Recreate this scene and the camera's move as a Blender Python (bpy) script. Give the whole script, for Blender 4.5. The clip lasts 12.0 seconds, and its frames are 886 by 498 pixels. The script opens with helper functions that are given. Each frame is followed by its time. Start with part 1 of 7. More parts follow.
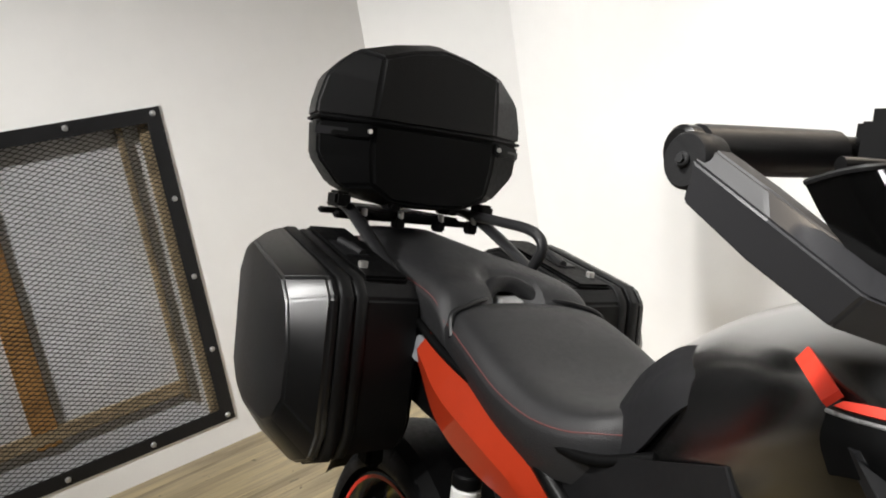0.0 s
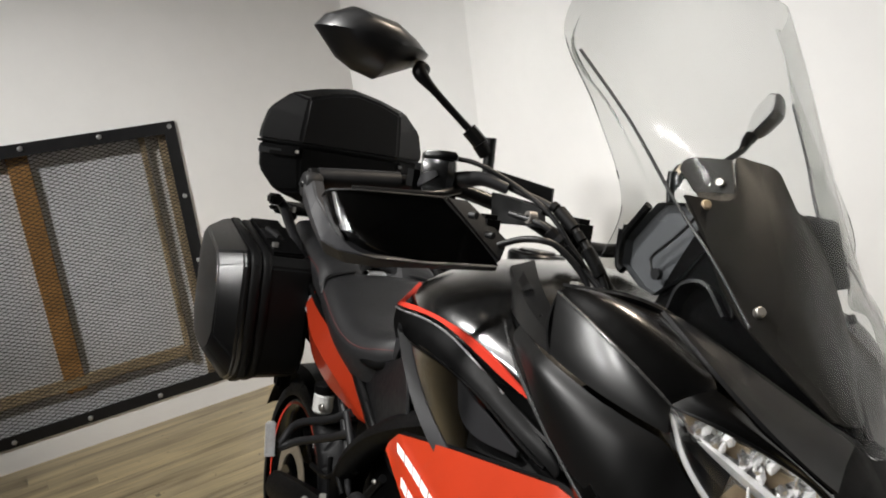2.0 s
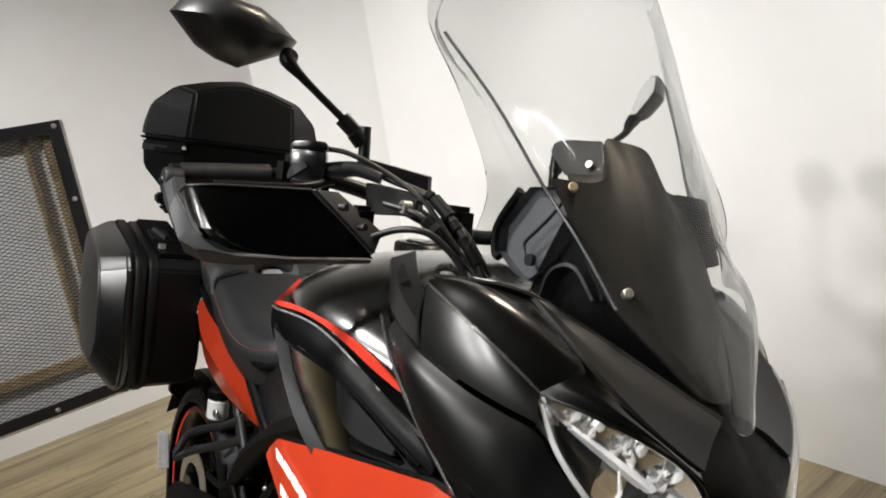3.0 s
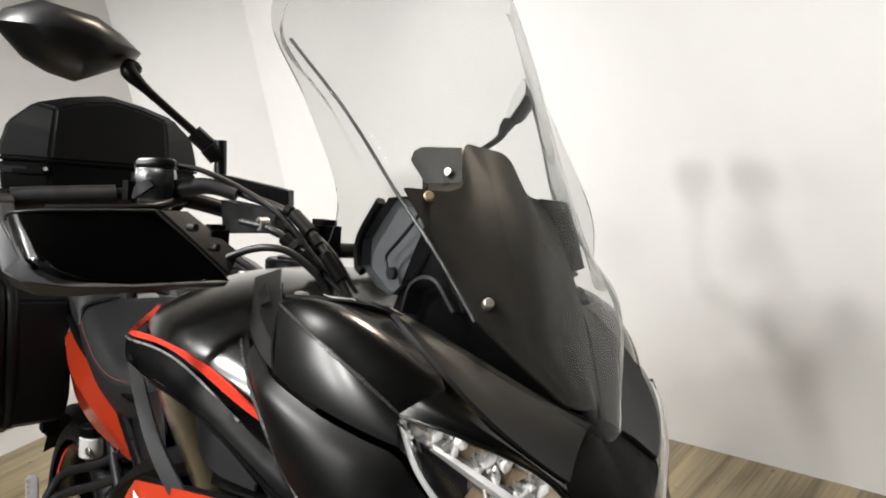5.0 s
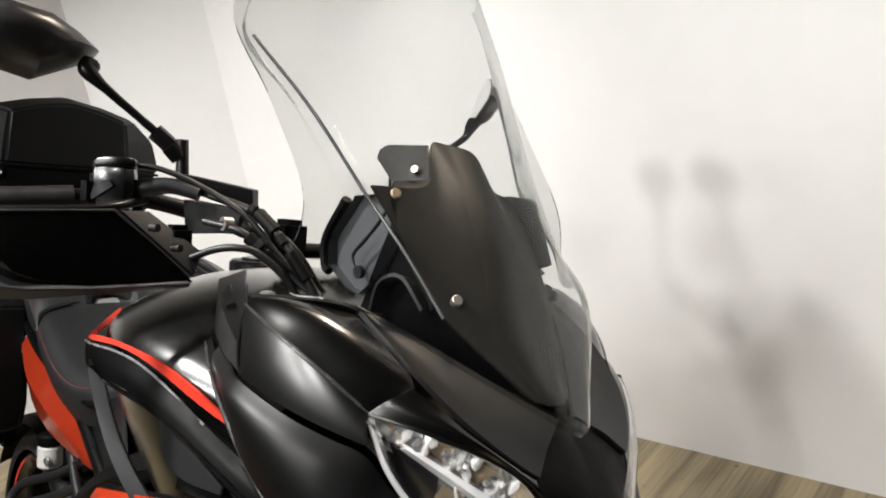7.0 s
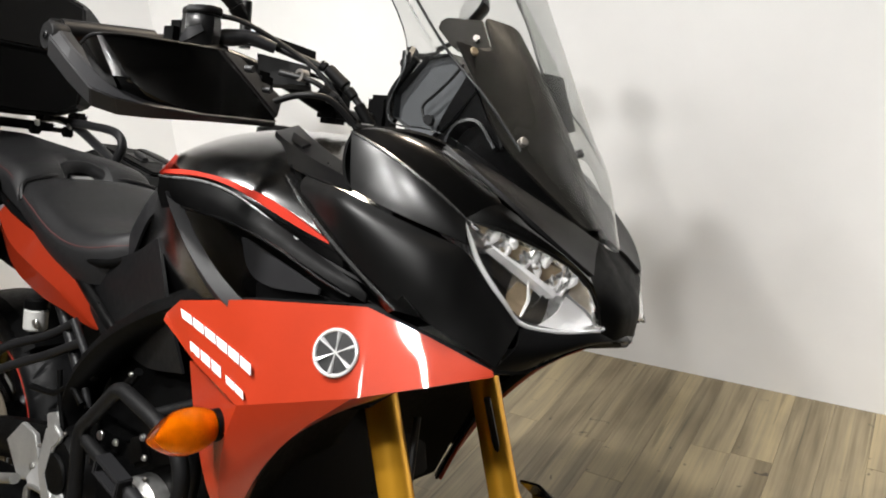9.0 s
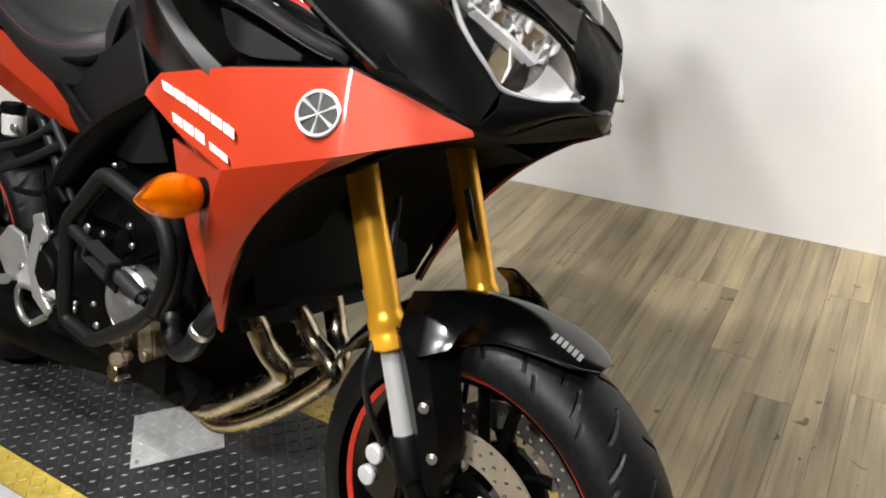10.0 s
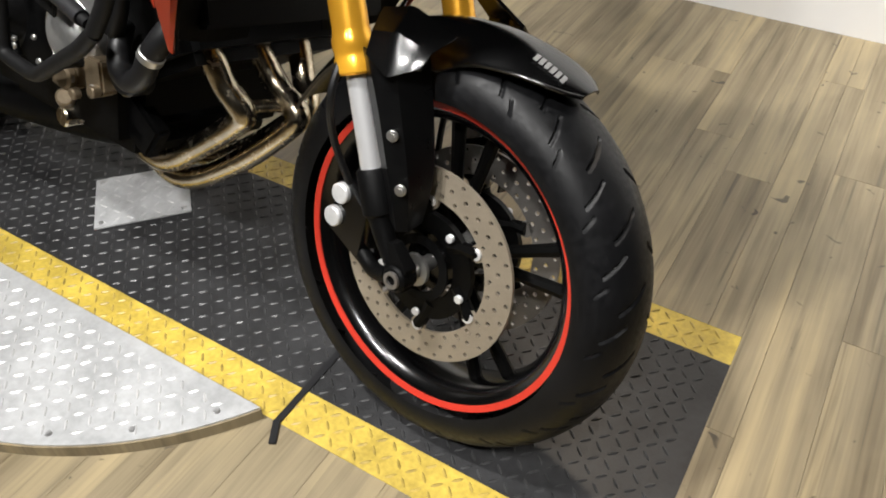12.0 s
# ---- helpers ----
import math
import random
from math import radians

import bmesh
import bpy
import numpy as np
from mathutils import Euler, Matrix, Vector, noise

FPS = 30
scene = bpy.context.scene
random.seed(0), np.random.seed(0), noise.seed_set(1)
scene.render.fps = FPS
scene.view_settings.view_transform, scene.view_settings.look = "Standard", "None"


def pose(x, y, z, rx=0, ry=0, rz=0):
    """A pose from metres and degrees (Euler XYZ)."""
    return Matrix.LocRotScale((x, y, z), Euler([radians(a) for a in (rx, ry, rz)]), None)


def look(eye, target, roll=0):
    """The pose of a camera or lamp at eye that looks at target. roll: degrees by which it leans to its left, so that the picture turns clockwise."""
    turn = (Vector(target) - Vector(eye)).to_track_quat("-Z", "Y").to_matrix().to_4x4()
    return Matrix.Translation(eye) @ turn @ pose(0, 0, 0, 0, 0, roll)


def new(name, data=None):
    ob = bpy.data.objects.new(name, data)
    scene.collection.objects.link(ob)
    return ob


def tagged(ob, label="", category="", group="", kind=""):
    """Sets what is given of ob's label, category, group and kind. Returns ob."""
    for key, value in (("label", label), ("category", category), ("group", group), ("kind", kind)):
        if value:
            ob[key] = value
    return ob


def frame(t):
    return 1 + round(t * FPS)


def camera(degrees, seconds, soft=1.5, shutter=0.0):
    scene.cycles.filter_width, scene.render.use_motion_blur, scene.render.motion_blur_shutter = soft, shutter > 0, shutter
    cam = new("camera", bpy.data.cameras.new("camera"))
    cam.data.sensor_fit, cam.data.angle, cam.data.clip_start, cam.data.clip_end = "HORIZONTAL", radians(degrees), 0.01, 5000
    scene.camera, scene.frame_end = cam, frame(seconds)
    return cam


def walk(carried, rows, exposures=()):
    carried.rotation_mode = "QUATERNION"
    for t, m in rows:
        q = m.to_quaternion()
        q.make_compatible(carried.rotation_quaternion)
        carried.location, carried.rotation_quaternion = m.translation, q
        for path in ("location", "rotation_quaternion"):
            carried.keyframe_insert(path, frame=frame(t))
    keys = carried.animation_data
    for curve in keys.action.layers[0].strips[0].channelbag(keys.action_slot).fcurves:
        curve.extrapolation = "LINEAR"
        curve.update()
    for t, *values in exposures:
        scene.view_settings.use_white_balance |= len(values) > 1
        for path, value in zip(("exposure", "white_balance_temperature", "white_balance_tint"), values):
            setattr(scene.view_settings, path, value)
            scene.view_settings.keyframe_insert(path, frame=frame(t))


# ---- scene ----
# ---- camera ----
cam = camera(60.48, 12.0, soft=1.9)
ROWS = [
    (0.0, -0.2066, -0.3997, 1.3497, 75.663, 9.036, 59.442),
    (0.5, 0.0619, -0.4404, 1.3764, 76.011, 8.169, 61.560),
    (1.0, 0.3550, -0.3807, 1.3744, 75.224, 6.479, 66.188),
    (1.5, 0.4823, -0.3532, 1.3943, 77.096, 7.078, 65.706),
    (2.0, 0.4816, -0.3248, 1.3910, 76.730, 7.738, 63.490),
    (2.5, 0.4866, -0.2852, 1.3807, 76.629, 7.978, 60.379),
    (3.0, 0.4829, -0.2565, 1.3730, 75.281, 8.676, 57.198),
    (5.0, 0.4866, -0.1885, 1.3621, 74.599, 9.818, 49.872),
    (5.5, 0.4897, -0.1789, 1.3621, 74.943, 10.081, 48.894),
    (6.0, 0.4899, -0.1761, 1.3641, 74.966, 10.255, 48.613),
    (6.5, 0.4868, -0.1683, 1.3589, 74.495, 10.092, 48.337),
    (8.5, 0.4545, -0.4166, 1.3412, 73.247, 6.430, 39.797),
    (9.0, 0.4426, -0.5006, 1.3071, 69.831, 3.968, 38.390),
    (9.5, 0.4571, -0.5403, 1.2442, 64.865, 1.727, 38.900),
    (10.0, 0.4803, -0.5574, 1.1980, 60.316, 2.657, 37.526),
    (10.5, 0.4967, -0.5780, 1.1377, 54.092, 1.557, 36.991),
    (11.0, 0.4996, -0.5852, 1.0852, 50.562, -0.521, 36.891),
    (11.5, 0.4961, -0.5804, 1.0531, 47.960, -0.502, 37.181),
    (12.0, 0.4949, -0.5637, 1.0490, 47.291, 0.695, 37.244),
]
walk(cam, [(t, pose(x, y, z, a, b, c)) for t, x, y, z, a, b, c in ROWS],
     exposures=[(0.0, 0.08), (0.5, -0.06), (1.0, -0.2), (1.5, -0.26), (2.5, -0.12), (5.0, 0.0), (6.5, 0.02), (8.5, -0.18), (9.5, 0.0), (10.0, 0.13), (10.5, 0.26), (11.0, 0.16), (12.0, 0.1)])

# ---- light ----
ROOM = pose(0, 0, 0, 0, 0, 6.0)          # the room's axes are turned against the motorcycle's heading
world = bpy.data.worlds.new("world")
scene.world = world
world.use_nodes = True
world.node_tree.nodes["Background"].inputs[0].default_value = (1.0, 0.97, 0.93, 1)
world.node_tree.nodes["Background"].inputs[1].default_value = 0.1


LAMPS = []


def lamp(x, y, z, tx, ty, tz, watts, size, colour=(1.0, 0.985, 0.96), spread=120):
    d = bpy.data.lights.new("ceiling_lamp", "AREA")
    d.shape, d.size, d.energy, d.color, d.spread = "DISK", size, watts, colour, radians(spread)
    o = new("ceiling_lamp", d)
    o.matrix_world = ROOM @ look((x, y, z), (tx, ty, tz))
    LAMPS.append((o.matrix_world.copy(), size))
    return o


# lamps out of view; number, places and watts are chosen to match the brightness
lamp(-0.76, -0.55, 2.75, -0.15, 0.5, 0.0, 15, 0.20, spread=78)
# a row added to brighten the long wall
for k in range(6):
    lamp(-2.3 + 0.72 * k, -2.5, 2.75, -2.25 + 0.74 * k, 1.7, 1.45, 4.3, 0.22, spread=42)
lamp(-0.33, 1.42, 2.72, -0.08, 0.19, 1.1, 4.0, 0.26, (1.0, 0.84, 0.66), spread=50)
# added to brighten the vent wall's side
lamp(-1.9, -1.9, 2.75, -2.7, 0.9, 0.2, 20, 0.20, spread=56)
lamp(-0.45, -1.6, 2.75, -0.55, -0.3, 0.0, 7.5, 0.20, spread=62)
lamp(0.45, -1.5, 2.75, 0.1, -0.2, 0.0, 7.5, 0.20, spread=62)
# added to brighten the lower wall at the front end
lamp(1.35, 0.9, 2.75, 1.15, 1.70, 0.35, 14, 0.30, spread=54)
lamp(-1.3, 0.75, 2.75, -1.3, 1.5, 0.0, 5, 0.22, spread=52)

# ---- materials ----


def material(name, base, rough=0.5, metal=0.0, var=0.08, scale=8.0, bump=0.0, bump_scale=200.0, coat=0.0, spec=0.5, island=0.0, objrand=0.0, rough_var=0.1):
    m = bpy.data.materials.new(name)
    m.use_nodes = True
    nt = m.node_tree
    b = nt.nodes["Principled BSDF"]
    b.inputs["Metallic"].default_value = metal
    b.inputs["Coat Weight"].default_value = coat
    b.inputs["Coat Roughness"].default_value = 0.06
    b.inputs["Specular IOR Level"].default_value = spec
    tc = nt.nodes.new("ShaderNodeTexCoord")
    n1 = nt.nodes.new("ShaderNodeTexNoise")
    n1.inputs["Scale"].default_value, n1.inputs["Detail"].default_value = scale, 6
    nt.links.new(tc.outputs["Object"], n1.inputs["Vector"])
    n2 = nt.nodes.new("ShaderNodeTexNoise")
    n2.inputs["Scale"].default_value, n2.inputs["Detail"].default_value = scale * 9, 3
    nt.links.new(tc.outputs["Object"], n2.inputs["Vector"])
    add = nt.nodes.new("ShaderNodeMath")
    add.operation = "MULTIPLY_ADD"
    nt.links.new(n2.outputs["Fac"], add.inputs[0])
    add.inputs[1].default_value = 0.5
    nt.links.new(n1.outputs["Fac"], add.inputs[2])
    src = add.outputs[0]
    if island or objrand:
        g = nt.nodes.new("ShaderNodeNewGeometry" if island else "ShaderNodeObjectInfo")
        a2 = nt.nodes.new("ShaderNodeMath")
        a2.operation = "MULTIPLY_ADD"
        nt.links.new(g.outputs["Random Per Island" if island else "Random"], a2.inputs[0])
        a2.inputs[1].default_value = island or objrand
        nt.links.new(src, a2.inputs[2])
        src = a2.outputs[0]
    r = nt.nodes.new("ShaderNodeMapRange")
    r.inputs["From Min"].default_value, r.inputs["From Max"].default_value = 0.45, 1.05 + (island or objrand)
    r.inputs["To Min"].default_value, r.inputs["To Max"].default_value = 1 - var, 1 + var
    nt.links.new(src, r.inputs["Value"])
    mix = nt.nodes.new("ShaderNodeVectorMath")
    mix.operation = "SCALE"
    mix.inputs[0].default_value = base
    nt.links.new(r.outputs[0], mix.inputs["Scale"])
    nt.links.new(mix.outputs[0], b.inputs["Base Color"])
    rr = nt.nodes.new("ShaderNodeMapRange")
    rr.inputs["From Min"].default_value, rr.inputs["From Max"].default_value = 0.3, 0.7
    rr.inputs["To Min"].default_value, rr.inputs["To Max"].default_value = rough * (1 - rough_var), min(1, rough * (1 + rough_var))
    nt.links.new(n2.outputs["Fac"], rr.inputs["Value"])
    nt.links.new(rr.outputs[0], b.inputs["Roughness"])
    if bump:
        n3 = nt.nodes.new("ShaderNodeTexNoise")
        n3.inputs["Scale"].default_value, n3.inputs["Detail"].default_value = bump_scale, 4
        nt.links.new(tc.outputs["Object"], n3.inputs["Vector"])
        bp = nt.nodes.new("ShaderNodeBump")
        bp.inputs["Strength"].default_value, bp.inputs["Distance"].default_value = bump, 0.002
        nt.links.new(n3.outputs["Fac"], bp.inputs["Height"])
        nt.links.new(bp.outputs[0], b.inputs["Normal"])
    return m


def glass(name, tint, rough=0.02, ior=1.45):
    m = bpy.data.materials.new(name)
    m.use_nodes = True
    b = m.node_tree.nodes["Principled BSDF"]
    b.inputs["Base Color"].default_value = (*tint, 1)
    b.inputs["Transmission Weight"].default_value = 1.0
    b.inputs["Roughness"].default_value = rough
    b.inputs["IOR"].default_value = ior
    return m


def wood(name):
    """Limed oak-look vinyl: long grain along y, one tone a plank."""
    m = bpy.data.materials.new(name)
    m.use_nodes = True
    nt = m.node_tree
    b = nt.nodes["Principled BSDF"]
    tc = nt.nodes.new("ShaderNodeTexCoord")
    info = nt.nodes.new("ShaderNodeObjectInfo")
    off = nt.nodes.new("ShaderNodeVectorMath")
    off.operation = "MULTIPLY_ADD"
    off.inputs[1].default_value = (7.3, 11.1, 5.0)
    nt.links.new(info.outputs["Random"], off.inputs[0])
    nt.links.new(tc.outputs["Object"], off.inputs[2])

    def grain(sx, sy, detail, dist):
        mp = nt.nodes.new("ShaderNodeMapping")
        mp.inputs["Scale"].default_value = (sx, sy, 1)
        nt.links.new(off.outputs[0], mp.inputs["Vector"])
        n = nt.nodes.new("ShaderNodeTexNoise")
        n.inputs["Scale"].default_value, n.inputs["Detail"].default_value, n.inputs["Distortion"].default_value = 1.0, detail, dist
        nt.links.new(mp.outputs[0], n.inputs["Vector"])
        return n

    broad, fine, knots = grain(20, 1.3, 4, 0.5), grain(120, 3.0, 4, 0.5), grain(19, 27, 2, 1.0)
    cloud, dark = grain(4.5, 2.2, 4, 0.8), grain(60, 1.7, 3, 0.6)

    def muladd(a, k, c):
        n = nt.nodes.new("ShaderNodeMath")
        n.operation = "MULTIPLY_ADD"
        nt.links.new(a, n.inputs[0])
        n.inputs[1].default_value = k
        if isinstance(c, float):
            n.inputs[2].default_value = c
        else:
            nt.links.new(c, n.inputs[2])
        return n.outputs[0]

    # narrow strips of differing tone printed side by side on each plank
    sep = nt.nodes.new("ShaderNodeSeparateXYZ")
    nt.links.new(off.outputs[0], sep.inputs[0])
    fl = nt.nodes.new("ShaderNodeMath")
    fl.operation = "FLOOR"
    nt.links.new(muladd(sep.outputs["X"], 27.0, muladd(cloud.outputs["Fac"], 0.35, 0.0)), fl.inputs[0])
    strip = nt.nodes.new("ShaderNodeTexWhiteNoise")
    strip.noise_dimensions = "1D"
    nt.links.new(fl.outputs[0], strip.inputs["W"])
    tone = muladd(broad.outputs["Fac"], 0.62, muladd(fine.outputs["Fac"], 0.26, muladd(strip.outputs["Value"], 0.105, muladd(info.outputs["Random"], 0.02, -0.045))))
    tone = muladd(cloud.outputs["Fac"], 0.42, tone)
    ramp = nt.nodes.new("ShaderNodeValToRGB")
    e = ramp.color_ramp.elements
    e[0].position, e[0].color = 0.50, (0.132, 0.101, 0.057, 1)
    e[1].position, e[1].color = 0.84, (0.350, 0.276, 0.155, 1)
    mid = ramp.color_ramp.elements.new(0.66)
    mid.color = (0.232, 0.187, 0.113, 1)
    nt.links.new(tone, ramp.inputs[0])

    def ranged(a, lo, hi, to):
        n = nt.nodes.new("ShaderNodeMapRange")
        n.inputs["From Min"].default_value, n.inputs["From Max"].default_value = lo, hi
        n.inputs["To Min"].default_value, n.inputs["To Max"].default_value = to, 1.0
        nt.links.new(a, n.inputs["Value"])
        return n.outputs[0]

    both_dark = nt.nodes.new("ShaderNodeMath")
    both_dark.operation = "MULTIPLY"
    nt.links.new(ranged(knots.outputs["Fac"], 0.255, 0.295, 0.28), both_dark.inputs[0])
    nt.links.new(ranged(dark.outputs["Fac"], 0.30, 0.40, 0.60), both_dark.inputs[1])
    mul = nt.nodes.new("ShaderNodeVectorMath")
    mul.operation = "SCALE"
    nt.links.new(ramp.outputs[0], mul.inputs[0])
    nt.links.new(both_dark.outputs[0], mul.inputs["Scale"])
    nt.links.new(mul.outputs[0], b.inputs["Base Color"])
    b.inputs["Roughness"].default_value = 0.42
    bp = nt.nodes.new("ShaderNodeBump")
    bp.inputs["Strength"].default_value, bp.inputs["Distance"].default_value = 0.25, 0.001
    nt.links.new(fine.outputs["Fac"], bp.inputs["Height"])
    nt.links.new(bp.outputs[0], b.inputs["Normal"])
    return m


M_WALL = material("white_wall_paint", (0.80, 0.79, 0.775), 0.6, var=0.03, scale=1.5, bump=0.12, bump_scale=90)
# unseen ceiling and closing walls are dark so that black paint reflects little
M_CEIL = material("unseen_dark_ceiling", (0.045, 0.043, 0.042), 0.8, var=0.03, scale=2)
M_DIM = material("unseen_dark_wall", (0.10, 0.098, 0.095), 0.7, var=0.06, scale=2)
M_WOOD = wood("vinyl_plank")
M_PLATE = material("black_tread_plate", (0.023, 0.023, 0.024), 0.46, 0.0, 0.55, 9, 0.3, 220, spec=0.34)
M_TREAD = material("worn_tread", (0.030, 0.030, 0.031), 0.42, 0.0, 0.6, 9, rough_var=0.3)
M_YELLOW = material("yellow_safety_paint", (0.49, 0.355, 0.058), 0.42, 0.0, 0.42, 12, 0.2, 250)
M_YELTREAD = material("worn_yellow_tread", (0.38, 0.275, 0.06), 0.45, 0.0, 0.6, 16)
M_ALUT = material("bright_tread", (0.60, 0.60, 0.60), 0.34, 0.35, 0.2, 14)
M_ALU = material("aluminium_tread_plate", (0.50, 0.505, 0.51), 0.40, 0.35, 0.26, 10, 0.1, 200)
M_BLACKSTEEL = material("black_painted_steel", (0.009, 0.009, 0.010), 0.45, 0.0, 0.3, 12, 0.1, spec=0.3)
M_MESH = material("dark_expanded_steel", (0.045, 0.040, 0.035), 0.5, 0.5, 0.3, 20)
M_TIMBER = material("orange_brown_timber", (0.32, 0.165, 0.05), 0.6, 0.0, 0.35, 12, 0.2)
M_OLDTIMBER = material("weathered_timber", (0.30, 0.23, 0.14), 0.7, 0.0, 0.5, 16, 0.3)
M_FILTER = material("grey_filter_cloth", (0.62, 0.62, 0.63), 0.9, 0.0, 0.15, 4, 0.3)
M_SCREW = material("zinc_screw", (0.50, 0.50, 0.50), 0.34, 0.8)
M_GLOSS = material("gloss_black_paint", (0.0015, 0.0015, 0.0016), 0.19, 0.0, 0.1, 6, spec=0.7, rough_var=0.06)
M_GUARD = material("polished_black_plastic", (0.0010, 0.0010, 0.0010), 0.14, 0.0, 0.1, 6, spec=0.38, rough_var=0.04)
M_COWL = material("deep_black_paint", (0.0012, 0.0012, 0.0012), 0.19, 0.0, 0.1, 6, spec=1.0, rough_var=0.05)
# silver colour stands in for the glint on the dark trim edge
M_SILVER = material("trim_highlight_silver", (0.20, 0.20, 0.20), 0.28, 0.3, 0.05, 8)
M_BULGE = material("satin_black_clearcoat", (0.0022, 0.0022, 0.0022), 0.30, 0.0, 0.1, 6, spec=0.75, rough_var=0.03)
M_SIDE = material("matt_black_cowl_paint", (0.0022, 0.0022, 0.0022), 0.44, 0.0, 0.1, 6, spec=0.25, rough_var=0.05)
M_FIN = material("satin_dark_grey_plastic", (0.0042, 0.0042, 0.0044), 0.40, 0.0, 0.05, 6, spec=0.25, rough_var=0.05)
M_SATIN = material("satin_black_paint", (0.0022, 0.0022, 0.0023), 0.30, 0.0, 0.1, 6, spec=0.32)
M_TANK = material("soft_black_paint", (0.0018, 0.0018, 0.0018), 0.22, 0.0, 0.1, 6, coat=0.9, spec=1.0, rough_var=0.03)
M_TANK.node_tree.nodes["Principled BSDF"].inputs["Coat Roughness"].default_value = 0.2
M_CASE = material("luggage_plastic", (0.0045, 0.0045, 0.0047), 0.5, 0.0, 0.1, 12, 0.08, 900, spec=0.22)
M_BOWL = material("dark_chrome", (0.85, 0.85, 0.85), 0.10, 0.9, 0.02, 10, rough_var=0.02)
M_LID = material("satin_case_lid", (0.004, 0.004, 0.0042), 0.32, 0.0, 0.1, 12, spec=0.65, rough_var=0.05)
M_GREYPAINT = material("light_grey_paint", (0.30, 0.31, 0.33), 0.4, 0.2, 0.06, 8)
# lighter grey puts the highlight on sharp black edges into the colour
M_EDGE = material("edge_highlight_grey", (0.034, 0.034, 0.034), 0.26, 0.2, 0.1, 6, spec=1.0)
M_FRAME = material("dark_grey_plastic", (0.0155, 0.0155, 0.0168), 0.46, 0.0, 0.05, 10, 0.06, 900, spec=0.28, rough_var=0.02)
M_MSHELL = material("satin_mirror_shell", (0.007, 0.007, 0.0075), 0.34, 0.0, 0.05, 10, spec=0.6, rough_var=0.03)
# on the engine castings this bronze tone stands in for warm reflected light
M_BRONZE = material("bronze_toned_metal", (0.20, 0.155, 0.10), 0.45, 0.5, 0.3, 22, 0.2, 300)
M_MATTE = material("matt_black_plastic", (0.0016, 0.0016, 0.0017), 0.55, 0.0, 0.12, 10, spec=0.10)
M_GREYPL = material("grey_black_plastic", (0.012, 0.012, 0.013), 0.42, 0.0, 0.12, 10, 0.05, 1200, spec=0.3)
M_CARRIER = material("carrier_plastic", (0.0100, 0.0092, 0.0082), 0.50, 0.0, 0.1, 8, spec=0.16)
M_DASH = material("mid_grey_plastic", (0.062, 0.065, 0.070), 0.48, 0.0, 0.1, 8, 0.06, 700, spec=0.3)
M_RED = material("red_orange_paint", (0.36, 0.030, 0.0085), 0.42, 0.15, 0.05, 30, coat=0.9, spec=0.2)
M_RED.node_tree.nodes["Principled BSDF"].inputs["Coat Roughness"].default_value = 0.07
M_REDSTRIPE = material("red_decal", (0.42, 0.030, 0.016), 0.55, spec=0.12)
M_RIMRED = material("red_rim_tape", (0.50, 0.036, 0.020), 0.45, spec=0.3)
M_WHITE = material("white_decal", (0.85, 0.85, 0.85), 0.4)
M_GREYDECAL = material("grey_decal", (0.20, 0.195, 0.19), 0.5)
M_SEAT = material("seat_vinyl", (0.0135, 0.0135, 0.0145), 0.50, 0.0, 0.15, 14, 0.5, 500, spec=0.45)
M_SEATDK = material("dark_seat_vinyl", (0.009, 0.009, 0.010), 0.6, 0.0, 0.12, 14, 0.5, 500, spec=0.3)
M_STITCH = material("red_thread", (0.12, 0.028, 0.026), 0.7)
M_RUBBER = material("tyre_rubber", (0.0046, 0.0047, 0.0053), 0.46, 0.0, 0.5, 14, 0.10, 350, spec=0.20, rough_var=0.2)
M_DARK = material("black_wheel_paint", (0.0012, 0.0012, 0.0012), 0.40, 0.0, 0.1, 10, spec=0.14)
M_GOLD = material("gold_anodised", (1.0, 0.50, 0.04), 0.25, 0.55, 0.02, 6, rough_var=0.03)
M_CHROME = material("polished_tube", (0.95, 0.95, 0.96), 0.28, 0.70, 0.02, 10, rough_var=0.02)
M_STEEL = material("brushed_steel", (0.52, 0.51, 0.49), 0.32, 0.9, 0.1, 20)
M_DISC = material("brake_disc_steel", (0.30, 0.255, 0.195), 0.42, 0.45, 0.12, 25)
M_PIPE = material("heat_tinted_steel", (0.50, 0.43, 0.32), 0.22, 1.0, 0.45, 9, 0.08, 160, rough_var=0.35)
M_POWDER = material("matt_powder_coat", (0.0055, 0.0055, 0.0058), 0.52, 0.0, 0.2, 20, 0.15, 900, spec=0.22)
M_ENGINE = material("dark_engine_casting", (0.0020, 0.0020, 0.0021), 0.5, 0.0, 0.25, 15, 0.2, 400, spec=0.10)
M_ALLOY = material("bare_alloy_casting", (0.42, 0.42, 0.41), 0.38, 0.8, 0.2, 18, 0.2, 400)
M_CAST = material("bright_alloy_casting", (0.70, 0.70, 0.69), 0.32, 0.75, 0.12, 18, 0.1, 300)
M_BLUEGREY = material("dull_alloy_cover", (0.30, 0.28, 0.26), 0.4, 0.8, 0.15, 18)
M_BOTTLE = material("milky_plastic", (0.62, 0.62, 0.60), 0.4, 0.0, 0.1, 20)
M_HOSE = material("black_rubber_hose", (0.005, 0.005, 0.0055), 0.45, spec=0.35)
M_REFL = material("red_reflector", (0.70, 0.03, 0.02), 0.2, coat=0.6)
M_MIRROR = material("mirror_glass", (0.85, 0.85, 0.85), 0.02, 1.0, 0.01)
M_AMBER = glass("amber_lens", (1.0, 0.50, 0.03), 0.08, 1.3)
M_AMBERIN = material("amber_inner", (1.0, 0.42, 0.03), 0.25, 0.2, 0.2, 60)
